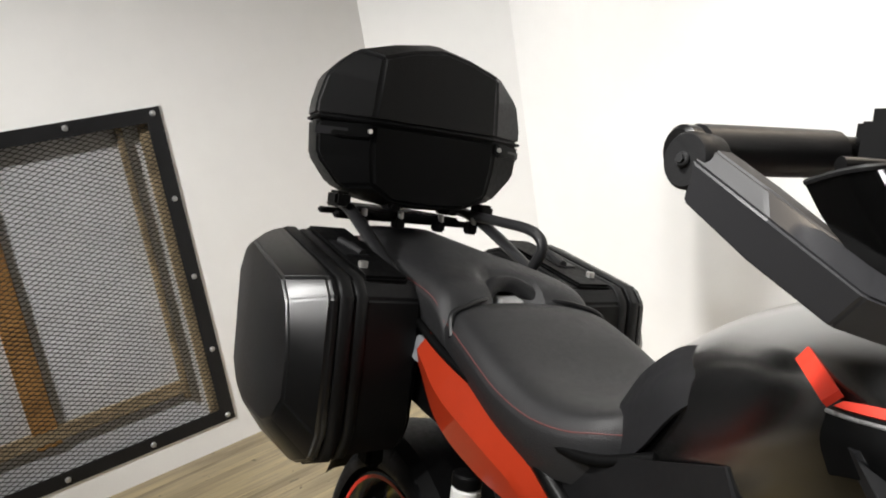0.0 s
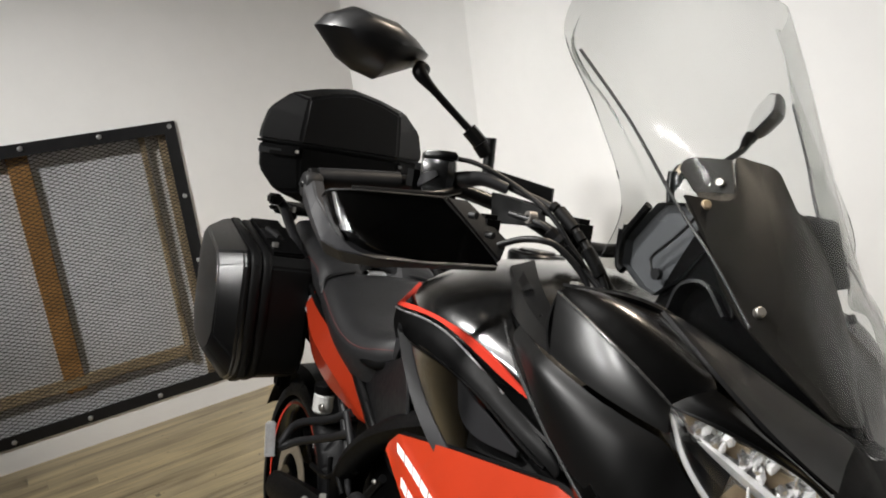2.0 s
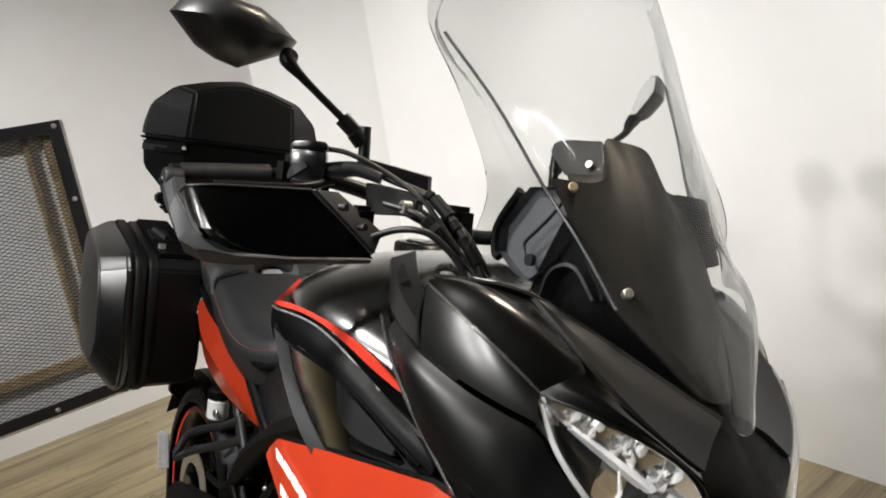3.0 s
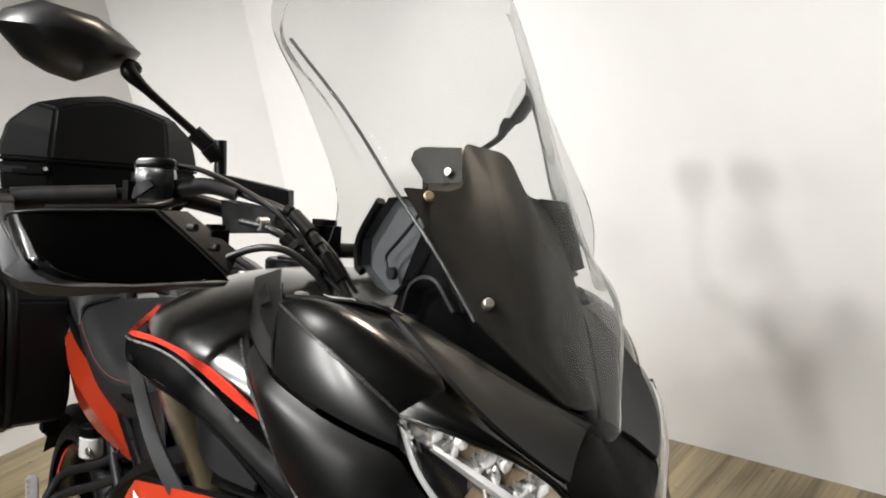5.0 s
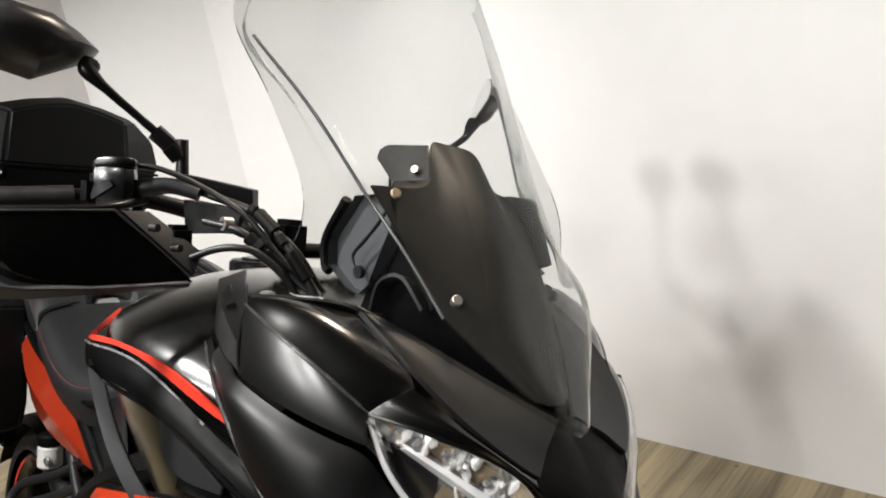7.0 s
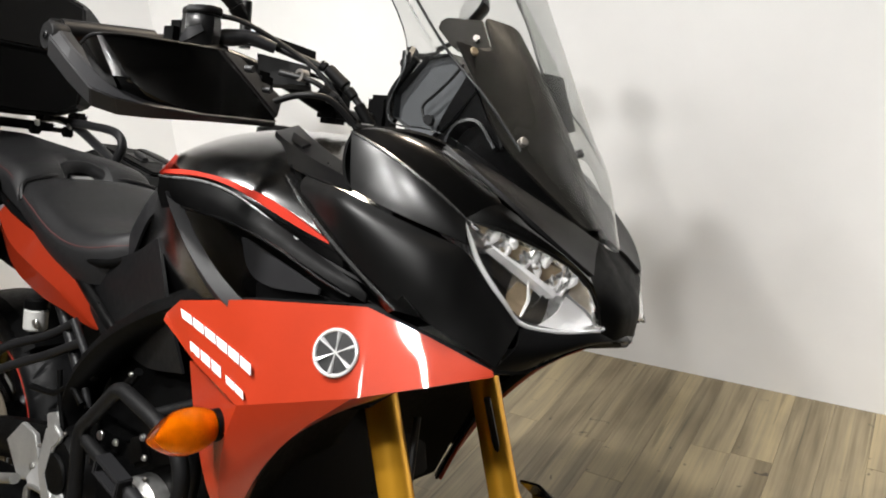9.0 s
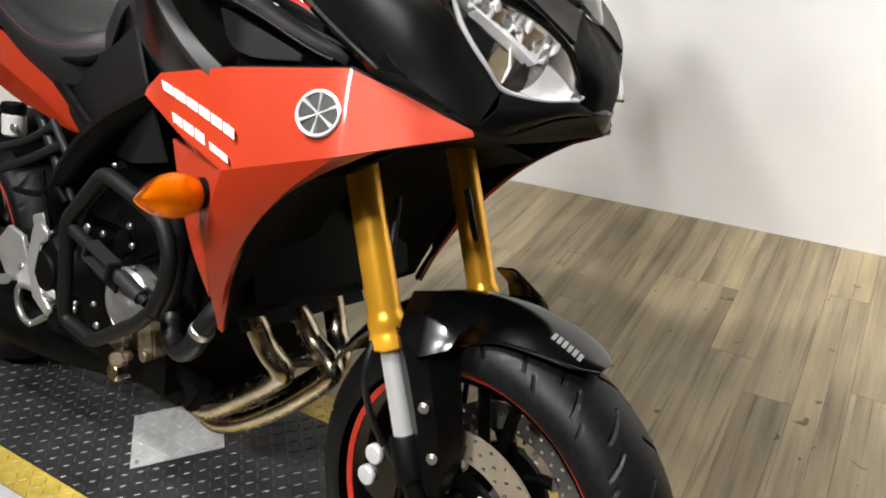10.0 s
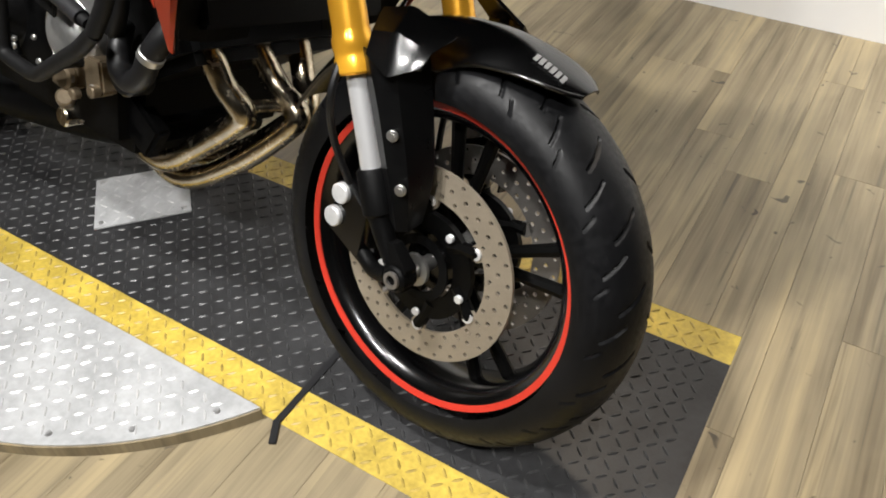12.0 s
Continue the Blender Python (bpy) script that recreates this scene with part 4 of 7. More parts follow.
part("fastener", bolt((-0.740, -0.212, 0.567), (0.1, -1, 0.1), 0.0085), M_STEEL, crank)
part("fastener", bolt((-0.691, -0.212, 0.570), (0.1, -1, 0.1), 0.0060), M_STEEL, crank)
part("fastener", bolt((-0.779, -0.212, 0.403), (0.1, -1, 0.1), 0.0060), M_STEEL, crank)
part("fastener", bolt((-0.775, -0.212, 0.416), (0.1, -1, 0.1), 0.0050), M_STEEL, crank)
part("fastener", bolt((-0.704, -0.212, 0.398), (0.1, -1, 0.1), 0.0060), M_STEEL, crank)
part("fastener", bolt((-0.714, -0.212, 0.435), (0.1, -1, 0.1), 0.0050), M_STEEL, crank)
part("fastener", bolt((-0.613, -0.212, 0.398), (0.1, -1, 0.1), 0.0070), M_STEEL, crank)
part("fastener", bolt((-0.558, -0.212, 0.399), (0.1, -1, 0.1), 0.0070), M_STEEL, crank)
part("fastener", bolt((-0.613, -0.212, 0.604), (0.1, -1, 0.1), 0.0060), M_STEEL, crank)
part("fastener", bolt((-0.604, -0.212, 0.573), (0.1, -1, 0.1), 0.0050), M_STEEL, crank)
part("fastener", bolt((-0.941, -0.212, 0.319), (0.1, -1, 0.1), 0.0060), M_STEEL, crank)
part("fastener", bolt((-0.662, -0.212, 0.695), (0.1, -1, 0.1), 0.0040), M_STEEL, crank)
# bright arc of the alloy clutch cover's edge, added as a slab
part("casting_edge", slab([(-0.935, -0.203, 0.520), (-0.905, -0.203, 0.535), (-0.880, -0.203, 0.520), (-0.884, -0.203, 0.505), (-0.905, -0.203, 0.490), (-0.925, -0.203, 0.430), (-0.900, -0.203, 0.392), (-0.872, -0.203, 0.372), (-0.885, -0.203, 0.352), (-0.935, -0.203, 0.375), (-0.960, -0.203, 0.440)], 0.010, (0, -1, 0), 0.003), M_CAST, crank, "bright curved alloy casting edge")
part("hose", tube([(-0.831, -0.190, 0.568), (-0.844, -0.190, 0.520), (-0.854, -0.190, 0.450), (-0.821, -0.190, 0.371)], 0.0100, 10, 30), M_ENGINE, crank)
part("hose", tube([(-0.681, -0.190, 0.691), (-0.735, -0.190, 0.637), (-0.793, -0.190, 0.579), (-0.798, -0.190, 0.491)], 0.0080, 10, 30), M_ENGINE, crank)
part("hose", tube([(-0.945, -0.190, 0.624), (-0.931, -0.190, 0.561), (-0.909, -0.190, 0.500)], 0.0050, 10, 30), M_ENGINE, crank)
part("hose", tube([(-1.052, -0.190, 0.562), (-0.960, -0.190, 0.575), (-0.899, -0.190, 0.603), (-0.854, -0.190, 0.583)], 0.0060, 10, 30), M_ENGINE, crank)
rad = part("radiator", block(-0.385, 0, 0.672, 0.04, 0.37, 0.266, 0.006, pose(0, 0, 0, 0, -14, 0)), M_ENGINE, bike, "black radiator")
for k in range(4, 22):
    part("radiator_fin", block(-0.3635, 0, 0.49 + 0.0142 * k, 0.002, 0.33, 0.0015, 0, pose(0, 0, 0, 0, -14, 0) @ pose((k - 11) * -0.0035, 0, 0)), M_MATTE, rad)
part("radiator_shroud", patch([[(-0.14, -0.22, 0.80), (-0.25, -0.235, 0.75), (-0.32, -0.235, 0.62), (-0.352, -0.22, 0.535)], [(-0.14, -0.1, 0.83), (-0.27, -0.12, 0.78), (-0.35, -0.14, 0.64), (-0.37, -0.15, 0.52)], [(-0.14, 0, 0.84), (-0.28, 0, 0.78), (-0.36, -0.05, 0.64), (-0.375, -0.08, 0.52)]], 14, 8, 0.004), M_MATTE, rad)
part("radiator_shroud", mirrored(patch([[(-0.14, -0.22, 0.80), (-0.25, -0.235, 0.75), (-0.32, -0.235, 0.62), (-0.352, -0.22, 0.535)], [(-0.14, -0.1, 0.83), (-0.27, -0.12, 0.78), (-0.35, -0.14, 0.64), (-0.37, -0.15, 0.52)], [(-0.14, 0, 0.84), (-0.28, 0, 0.78), (-0.36, -0.05, 0.64), (-0.375, -0.08, 0.52)]], 14, 8, 0.004)), M_MATTE, rad)

# exhaust
ex = part("silencer", join(tube([(-0.75, 0.0, 0.25), (-0.9, -0.03, 0.24), (-1.1, -0.12, 0.25), (-1.3, -0.16, 0.27)], [0.06, 0.07, 0.065, 0.05], 20, 20)), M_MATTE, bike, "black under-engine silencer")
for pts in ([(-0.47, -0.125, 0.545), (-0.418, -0.11, 0.487), (-0.400, -0.095, 0.440), (-0.374, -0.078, 0.402), (-0.392, -0.074, 0.376), (-0.482, -0.075, 0.302), (-0.545, -0.075, 0.256), (-0.60, -0.07, 0.240), (-0.70, -0.05, 0.240)],
            [(-0.46, -0.02, 0.535), (-0.418, -0.010, 0.480), (-0.384, 0.0, 0.433), (-0.334, 0.0, 0.402), (-0.346, -0.005, 0.372), (-0.431, -0.02, 0.288), (-0.54, -0.03, 0.212), (-0.62, -0.03, 0.198), (-0.72, 0.0, 0.215)],
            [(-0.47, 0.09, 0.55), (-0.43, 0.082, 0.495), (-0.395, 0.072, 0.43), (-0.365, 0.055, 0.40), (-0.372, 0.045, 0.375), (-0.45, 0.03, 0.30), (-0.54, 0.03, 0.24), (-0.62, 0.03, 0.22), (-0.72, 0.04, 0.23)]):
    part("header_pipe", tube(pts, 0.0205, 20, 80), M_PIPE, ex, "heat-tinted steel header pipe")
part("balance_pipe", tube([(-0.385, -0.085, 0.405), (-0.375, -0.03, 0.405), (-0.352, 0.0, 0.405)], 0.010, 12), M_PIPE, ex)
for y in (-0.12, -0.01, 0.09):
    part("flange", cyl((-0.455, y, 0.545), (-0.43, y, 0.527), 0.026, 18), M_PIPE, ex)

# crash bars (right and left)
def bent(corners, cut, closed=False):
    """A path of straight runs with short rounded bends at its corners."""
    c = [V(*p) for p in corners]
    out = []
    for k, p in enumerate(c):
        if not closed and k in (0, len(c) - 1):
            out.append(p)
            continue
        a, b = c[k - 1], c[(k + 1) % len(c)]
        p0, p1 = p + (a - p).normalized() * cut, p + (b - p).normalized() * cut
        out += [p0.lerp(p, t).lerp(p.lerp(p1, t), t) for t in (0, 0.25, 0.5, 0.75, 1)]
    return out + [out[0]] if closed else out


LOOP = [(-0.472, -0.261, 0.512), (-0.440, -0.262, 0.565), (-0.430, -0.263, 0.612), (-0.448, -0.264, 0.655), (-0.500, -0.266, 0.676), (-0.600, -0.268, 0.699), (-0.738, -0.252, 0.585), (-0.752, -0.245, 0.400), (-0.663, -0.243, 0.390), (-0.515, -0.257, 0.477), (-0.472, -0.261, 0.512)]
bar = join(tube(bent(LOOP, 0.020), 0.0122, 16), tube([(-0.715, -0.254, 0.578), (-0.490, -0.258, 0.519)], 0.0085, 12), tube([(-0.60, -0.247, 0.430), (-0.60, -0.17, 0.43)], 0.010, 10), tube([(-0.515, -0.266, 0.680), (-0.48, -0.16, 0.70)], 0.010, 10))
r_, l_ = both("crash_bar", bar, M_POWDER, bike, "black powder-coated tubular crash bar")
for o, s in ((r_, 1), (l_, -1)):
    m = pose(-0.612, -0.262 * s, 0.553, 0, 15, 0)
    part("slider", placed(join(block(0, 0, 0.0125, 0.074, 0.026, 0.008, 0.002), block(0, 0, -0.0125, 0.074, 0.026, 0.008, 0.002), block(-0.033, 0, 0, 0.009, 0.026, 0.030, 0.002), block(0.033, 0, 0, 0.009, 0.026, 0.030, 0.002), block(0, 0.006 * s, 0, 0.066, 0.008, 0.026, 0.001)), m), M_FRAME, o, "slotted dark grey clamp on the crash bar brace")
    part("clamp_plate", placed(block(0, 0, 0, 0.070, 0.006, 0.040, 0.002), pose(-0.618, -0.248 * s, 0.528, 0, 15, 0)), M_POWDER, o)
    part("sleeve", tube([(-0.708, -0.2545 * s, 0.576), (-0.652, -0.2560 * s, 0.562)], 0.0112, 14), M_POWDER, o)
    part("sleeve", tube([(-0.566, -0.2570 * s, 0.539), (-0.505, -0.2580 * s, 0.523)], 0.0122, 14), M_FRAME, o, "dark grey sleeve on the brace")

# ---- bodywork ----
tank_half = [
    (-0.925, [(0, 0.885), (-0.04, 0.882), (-0.07, 0.872), (-0.085, 0.855), (-0.09, 0.84), (-0.09, 0.80)]),
    (-0.86, [(0, 0.985), (-0.045, 0.978), (-0.085, 0.95), (-0.105, 0.915), (-0.11, 0.87), (-0.11, 0.80)]),
    (-0.77, [(0, 1.048), (-0.06, 1.040), (-0.108, 1.014), (-0.135, 0.965), (-0.14, 0.90), (-0.13, 0.80)]),
    (-0.66, [(0, 1.092), (-0.08, 1.084), (-0.145, 1.058), (-0.186, 1.014), (-0.19, 0.93), (-0.16, 0.82)]),
    (-0.58, [(0, 1.113), (-0.095, 1.105), (-0.170, 1.083), (-0.222, 1.050), (-0.222, 0.96), (-0.18, 0.82)]),
    (-0.51, [(0, 1.122), (-0.10, 1.115), (-0.195, 1.088), (-0.276, 1.040), (-0.258, 0.97), (-0.19, 0.82)]),
    (-0.43, [(0, 1.120), (-0.10, 1.112), (-0.190, 1.086), (-0.268, 1.042), (-0.250, 0.97), (-0.21, 0.82)]),
    (-0.36, [(0, 1.108), (-0.10, 1.099), (-0.180, 1.074), (-0.254, 1.032), (-0.238, 0.965), (-0.20, 0.82)]),
    (-0.30, [(0, 1.085), (-0.09, 1.077), (-0.162, 1.053), (-0.236, 1.011), (-0.225, 0.95), (-0.19, 0.82)]),
    (-0.22, [(0, 1.045), (-0.08, 1.039), (-0.140, 1.017), (-0.207, 0.974), (-0.20, 0.92), (-0.18, 0.82)]),
]
secs = []
for x, h in tank_half:
    hh = crom([V(0, y, z) for y, z in h], 16)
    right = [V(x, p.y, p.z) for p in hh]
    left = [V(x, -p.y, p.z) for p in reversed(hh[1:])]
    secs.append(left + right)
cols = [fair([q[k] for q in secs], 50, 6) for k in range(len(secs[0]))]
tank = part("fuel_tank", loft([[c[k] for c in cols] for k in range(50)]), M_TANK, bike, "satin black fuel tank with a red stripe", 50)
both("knee_pad", patch([[(-0.905, -0.087, 0.900), (-0.868, -0.092, 0.952), (-0.815, -0.096, 0.996), (-0.765, -0.104, 1.010)],
                         [(-0.885, -0.114, 0.876), (-0.845, -0.124, 0.918), (-0.795, -0.134, 0.962), (-0.752, -0.136, 0.984)],
                         [(-0.865, -0.122, 0.845), (-0.825, -0.132, 0.868), (-0.775, -0.144, 0.926), (-0.745, -0.144, 0.955)]], 16, 8, 0.005, lin_v=True), M_GREYPL, tank, "grey-black knee panel on the tank", 20)
cap = part("filler_cap", join(cyl((-0.60, 0, 1.10), (-0.60, 0, 1.122), 0.05, 36, bevel=0.004), cyl((-0.60, 0, 1.12), (-0.60, 0, 1.126), 0.032, 30, bevel=0.002)), M_SATIN, tank, "black locking filler cap")
STRIPE_TOP = [(-0.502, -0.286, 1.0395), (-0.455, -0.282, 1.0435), (-0.407, -0.274, 1.0415), (-0.363, -0.263, 1.034), (-0.328, -0.254, 1.025), (-0.297, -0.245, 1.012), (-0.263, -0.234, 0.997), (-0.233, -0.223, 0.980)]
STRIPE_LOW = [(-0.508, -0.288, 1.0345), (-0.455, -0.286, 1.0375), (-0.411, -0.277, 1.0365), (-0.370, -0.267, 1.0285), (-0.340, -0.257, 1.0175), (-0.302, -0.246, 1.002), (-0.262, -0.234, 0.988), (-0.232, -0.223, 0.978)]
both("tank_stripe", patch([STRIPE_TOP, STRIPE_LOW], 40, 4, 0.004, fit=5), M_REDSTRIPE, tank, "thin red decal stripe")
both("tank_stripe", patch([[(-0.572, -0.228, 1.060), (-0.511, -0.279, 1.044)], [(-0.578, -0.233, 1.048), (-0.519, -0.285, 1.034)]], 8, 4, 0.006), M_REDSTRIPE, tank, "short red decal block")
TRIM_TOP = [(-0.512, -0.289, 1.030), (-0.455, -0.288, 1.032), (-0.412, -0.280, 1.031), (-0.372, -0.270, 1.023), (-0.330, -0.256, 1.004), (-0.270, -0.242, 0.978), (-0.170, -0.234, 0.942)]
both("tank_trim", patch([TRIM_TOP,
                         [(-0.514, -0.289, 1.008), (-0.455, -0.290, 1.013), (-0.40, -0.282, 1.012), (-0.345, -0.271, 0.998), (-0.26, -0.249, 0.965), (-0.15, -0.237, 0.932)],
                         [(-0.505, -0.286, 0.985), (-0.44, -0.288, 0.993), (-0.39, -0.280, 0.993), (-0.325, -0.268, 0.978), (-0.25, -0.252, 0.952), (-0.15, -0.238, 0.922)]], 36, 9, 0.006, fit=3, edge=0.0010), M_MATTE, bike, "matt black tank trim panel under the red stripe", 40)
# painted highlight along the trim panel's upper edge
both("trim_edge", tube(fair(TRIM_TOP[:6], 40, 4), 0.0016, 8), M_SILVER, bike, "thin silver line painted for the trim edge's highlight")
both("air_scoop_strut", patch([[(-0.505, -0.284, 1.016), (-0.458, -0.284, 0.957), (-0.404, -0.285, 0.908), (-0.350, -0.280, 0.872)],
                               [(-0.480, -0.297, 1.006), (-0.428, -0.299, 0.953), (-0.376, -0.297, 0.911), (-0.326, -0.289, 0.878)],
                               [(-0.452, -0.285, 0.992), (-0.402, -0.287, 0.948), (-0.352, -0.285, 0.914), (-0.300, -0.279, 0.886)]], 20, 9, 0.006, lin_v=True, fit=3, edge=0.0015), M_FRAME, bike, "satin dark grey intake strut", 30)
both("scoop_lip", tube(fair([(-0.470, -0.284, 0.994), (-0.44, -0.288, 0.992), (-0.39, -0.280, 0.990), (-0.325, -0.268, 0.976), (-0.25, -0.252, 0.951), (-0.17, -0.240, 0.926)], 40, 4), 0.0028, 8), M_GLOSS, bike, "gloss black upper intake lip")
both("scoop_lip", tube(fair([(-0.352, -0.284, 0.884), (-0.30, -0.278, 0.893), (-0.24, -0.266, 0.903), (-0.165, -0.248, 0.915)], 30, 2), 0.0036, 8), M_GLOSS, bike, "gloss black lower intake lip")
both("air_scoop", join(patch([[(-0.44, -0.245, 0.985), (-0.38, -0.245, 0.985), (-0.30, -0.240, 0.975), (-0.14, -0.225, 0.935)],
                              [(-0.40, -0.205, 0.94), (-0.33, -0.205, 0.945), (-0.26, -0.205, 0.94), (-0.14, -0.21, 0.915)],
                              [(-0.34, -0.240, 0.885), (-0.28, -0.240, 0.895), (-0.22, -0.238, 0.905), (-0.13, -0.225, 0.905)]], 18, 10, 0.004)), M_MATTE, bike, "matt black side intake")
both("intake_mesh", patch([[(-0.372, -0.250, 0.966), (-0.35, -0.252, 0.964), (-0.30, -0.250, 0.950), (-0.22, -0.244, 0.926)],
                           [(-0.352, -0.254, 0.932), (-0.33, -0.255, 0.918), (-0.29, -0.252, 0.912), (-0.22, -0.245, 0.918)]], 14, 7, 0.004, edge=0.001), M_GREYPL, bike, "grey perforated intake mesh")
BLADE = [(-0.340, -0.212, 1.054), (-0.300, -0.224, 1.032), (-0.240, -0.236, 0.998), (-0.170, -0.243, 0.963), (-0.095, -0.247, 0.926)]
both("shoulder_blade", patch([[(-0.338, -0.204, 1.044), (-0.290, -0.214, 1.010), (-0.225, -0.226, 0.975), (-0.160, -0.235, 0.945), (-0.110, -0.242, 0.920)],
                              BLADE,
                              [(-0.338, -0.205, 1.060), (-0.280, -0.222, 1.038), (-0.205, -0.238, 1.006), (-0.130, -0.244, 0.970), (-0.060, -0.243, 0.925)]], 30, 11, 0.005, lin_v=True, fit=3, edge=0.001), M_COWL, bike, "gloss black bladed shoulder panel", 18)
# grey line painted along the blade where the edge catches light
both("blade_edge", tube(fair(BLADE, 40, 3), [0.0012 + 0.0014 * math.sin(math.pi * k / 39) for k in range(40)], 8), M_EDGE, bike, "thin grey blade edge painted for its highlight")
COCK_LOW = [(-0.452, -0.150, 1.082), (-0.400, -0.180, 1.073), (-0.340, -0.201, 1.063), (-0.270, -0.222, 1.056), (-0.190, -0.243, 1.049)]
COCK_MID = [(-0.455, -0.142, 1.112), (-0.400, -0.170, 1.100), (-0.340, -0.190, 1.087), (-0.270, -0.212, 1.074), (-0.195, -0.234, 1.062)]
both("cockpit_side", patch([COCK_LOW, COCK_MID, [(-0.440, -0.112, 1.126), (-0.385, -0.145, 1.112), (-0.325, -0.168, 1.098), (-0.260, -0.192, 1.084), (-0.200, -0.215, 1.070)]], 30, 13, 0.005, lin_v=True, fit=2, edge=0.002), M_SATIN, bike, "satin black cockpit side cover", 25)
# dark patch on the cover imitates the shade inside a slot
both("cockpit_pocket", patch([[(-0.400, -0.152, 1.110), (-0.335, -0.178, 1.096)], [(-0.385, -0.168, 1.098), (-0.345, -0.184, 1.090)]], 6, 4, -0.004), M_HOSE, bike, "dark patch standing in for a shaded slot in the cockpit cover")
# red side panels
red = join(
    patch([[(-0.455, -0.296, 0.848), (-0.42, -0.300, 0.873), (-0.30, -0.284, 0.898), (-0.137, -0.246, 0.921), (-0.07, -0.216, 0.900), (0.004, -0.184, 0.874)],
           [(-0.450, -0.302, 0.840), (-0.365, -0.308, 0.805), (-0.27, -0.311, 0.776), (-0.12, -0.274, 0.822), (-0.05, -0.232, 0.848), (0.005, -0.184, 0.868)]], 41, 6, 0.005, lin_u=True),
    patch([[(-0.27, -0.311, 0.776), (-0.295, -0.305, 0.72), (-0.315, -0.290, 0.65), (-0.33, -0.268, 0.59), (-0.346, -0.236, 0.522)],
           [(-0.12, -0.274, 0.822), (-0.20, -0.278, 0.755), (-0.265, -0.272, 0.68), (-0.312, -0.258, 0.60), (-0.343, -0.235, 0.520)],
           [(-0.07, -0.243, 0.842), (-0.16, -0.262, 0.788), (-0.24, -0.262, 0.730), (-0.300, -0.252, 0.630), (-0.340, -0.234, 0.518)]], 18, 9, 0.005, lin_v=True),
    patch([[(-0.270, -0.3105, 0.776), (-0.298, -0.3025, 0.715), (-0.318, -0.2875, 0.645), (-0.334, -0.2655, 0.585)],
           [(-0.435, -0.266, 0.783), (-0.390, -0.281, 0.713), (-0.352, -0.286, 0.650), (-0.337, -0.264, 0.580)]], 18, 6, 0.005, lin_v=True),
    patch([[(-0.452, -0.300, 0.842), (-0.365, -0.307, 0.805), (-0.272, -0.310, 0.775)],
           [(-0.446, -0.262, 0.800), (-0.395, -0.272, 0.782), (-0.300, -0.301, 0.768)]], 20, 6, 0.005, lin_u=True))
liner = red.copy()
for v in liner.verts:
    v.co += V(-0.003, 0.0085, 0.002)
both("panel_liner", liner, M_MATTE, bike, "matt black lining behind the side panel", 28)
rp, lp = both("side_panel", red, M_RED, bike, "glossy red-orange fairing side panel with a round badge", 28)
for o, s in ((rp, 1), (lp, -1)):
    n = V(0.28, -0.92 * s, 0.30).normalized()
    e = V(-0.156, -0.2655 * s, 0.864)
    u = V(0.93, 0.36 * s, 0.10).normalized()
    w = n.cross(u).normalized()
    part("badge", cyl(e, e + n * 0.007, 0.0275, 40, bevel=0.0015), M_HOSE, o, "round black badge with chrome inlay and rim")
    for k in range(6):
        a = 2 * math.pi * k / 6 + 0.4
        d = u * math.cos(a) + w * math.sin(a)
        part("badge_spoke", tube([e + n * 0.0062, e + n * 0.0062 + d * 0.008, e + n * 0.0062 + d * 0.0245], [0.0026, 0.0024, 0.0056], 8, flat=0.5), M_REFLECTOR, o, "chrome inlay prong")
    for rr, wd in ((0.0262, 0.0024),):
        ringpts = [e + n * 0.0068 + (u * math.cos(2 * math.pi * k / 40) + w * math.sin(2 * math.pi * k / 40)) * rr for k in range(41)]
        part("badge_rim", tube(ringpts, wd, 8), M_REFLECTOR, o, "chrome badge rim")
    # product lettering as plain slanted bars in two rows
    def on_panel(x, z):
        f = min(1.0, max(0.0, (x + 0.42) / 0.15))
        return V(x, -s * ((1 - f) * 0.3045 + f * (0.3125 - (z - 0.776) * 0.23)), z)

    rows = [(-0.404 + 0.0250 * k, 0.8530 - 0.0064 * k, 0.0215, 0.0118) for k in range(6)]
    rows += [(-0.378 + 0.0245 * k, 0.8155 - 0.0059 * k, 0.0205, 0.0122) for k in range(3)] + [(-0.296 + 0.0205 * k, 0.7960 - 0.0050 * k, 0.0180, 0.0085) for k in range(2)]
    for x, z, w, hgt in rows:
        q = [on_panel(x, z), on_panel(x + w, z - 0.25 * w), on_panel(x + w - 0.005, z + hgt - 0.25 * w), on_panel(x - 0.005, z + hgt)]
        part("lettering_bar", slab([p + n * 0.0015 for p in q], 0.0012, n), M_WHITE, o)

# indicators
for s in (-1, 1):
    secs = []
    for k in range(13):
        t = k / 12
        y = s * (0.308 + 0.090 * t)
        r = float(np.interp(t, (0, 0.12, 0.28, 0.42, 0.56, 0.70, 0.84, 0.94, 1), (0.0200, 0.0258, 0.0292, 0.0298, 0.0278, 0.0228, 0.0150, 0.0080, 0.0022)))
        secs.append([V(-0.317 + r * 0.75 * math.cos(2 * math.pi * i / 20), y, 0.735 + r * math.sin(2 * math.pi * i / 20)) for i in range(20)])
    ind = part("indicator", loft(secs), M_AMBER, bike, "amber indicator on a short black stalk")
    part("bulb_holder", loft([[V(-0.317 + (p.x + 0.317) * 0.82, s * 0.305 + (p.y - s * 0.305) * 0.86, 0.735 + (p.z - 0.735) * 0.82) for p in sec] for sec in secs]), M_AMBERIN, ind, "faceted amber inner reflector")
    part("stalk", tube([(-0.315, s * 0.270, 0.74), (-0.317, s * 0.307, 0.735)], [0.018, 0.0205], 16), M_MATTE, ind, "black rubber stalk")

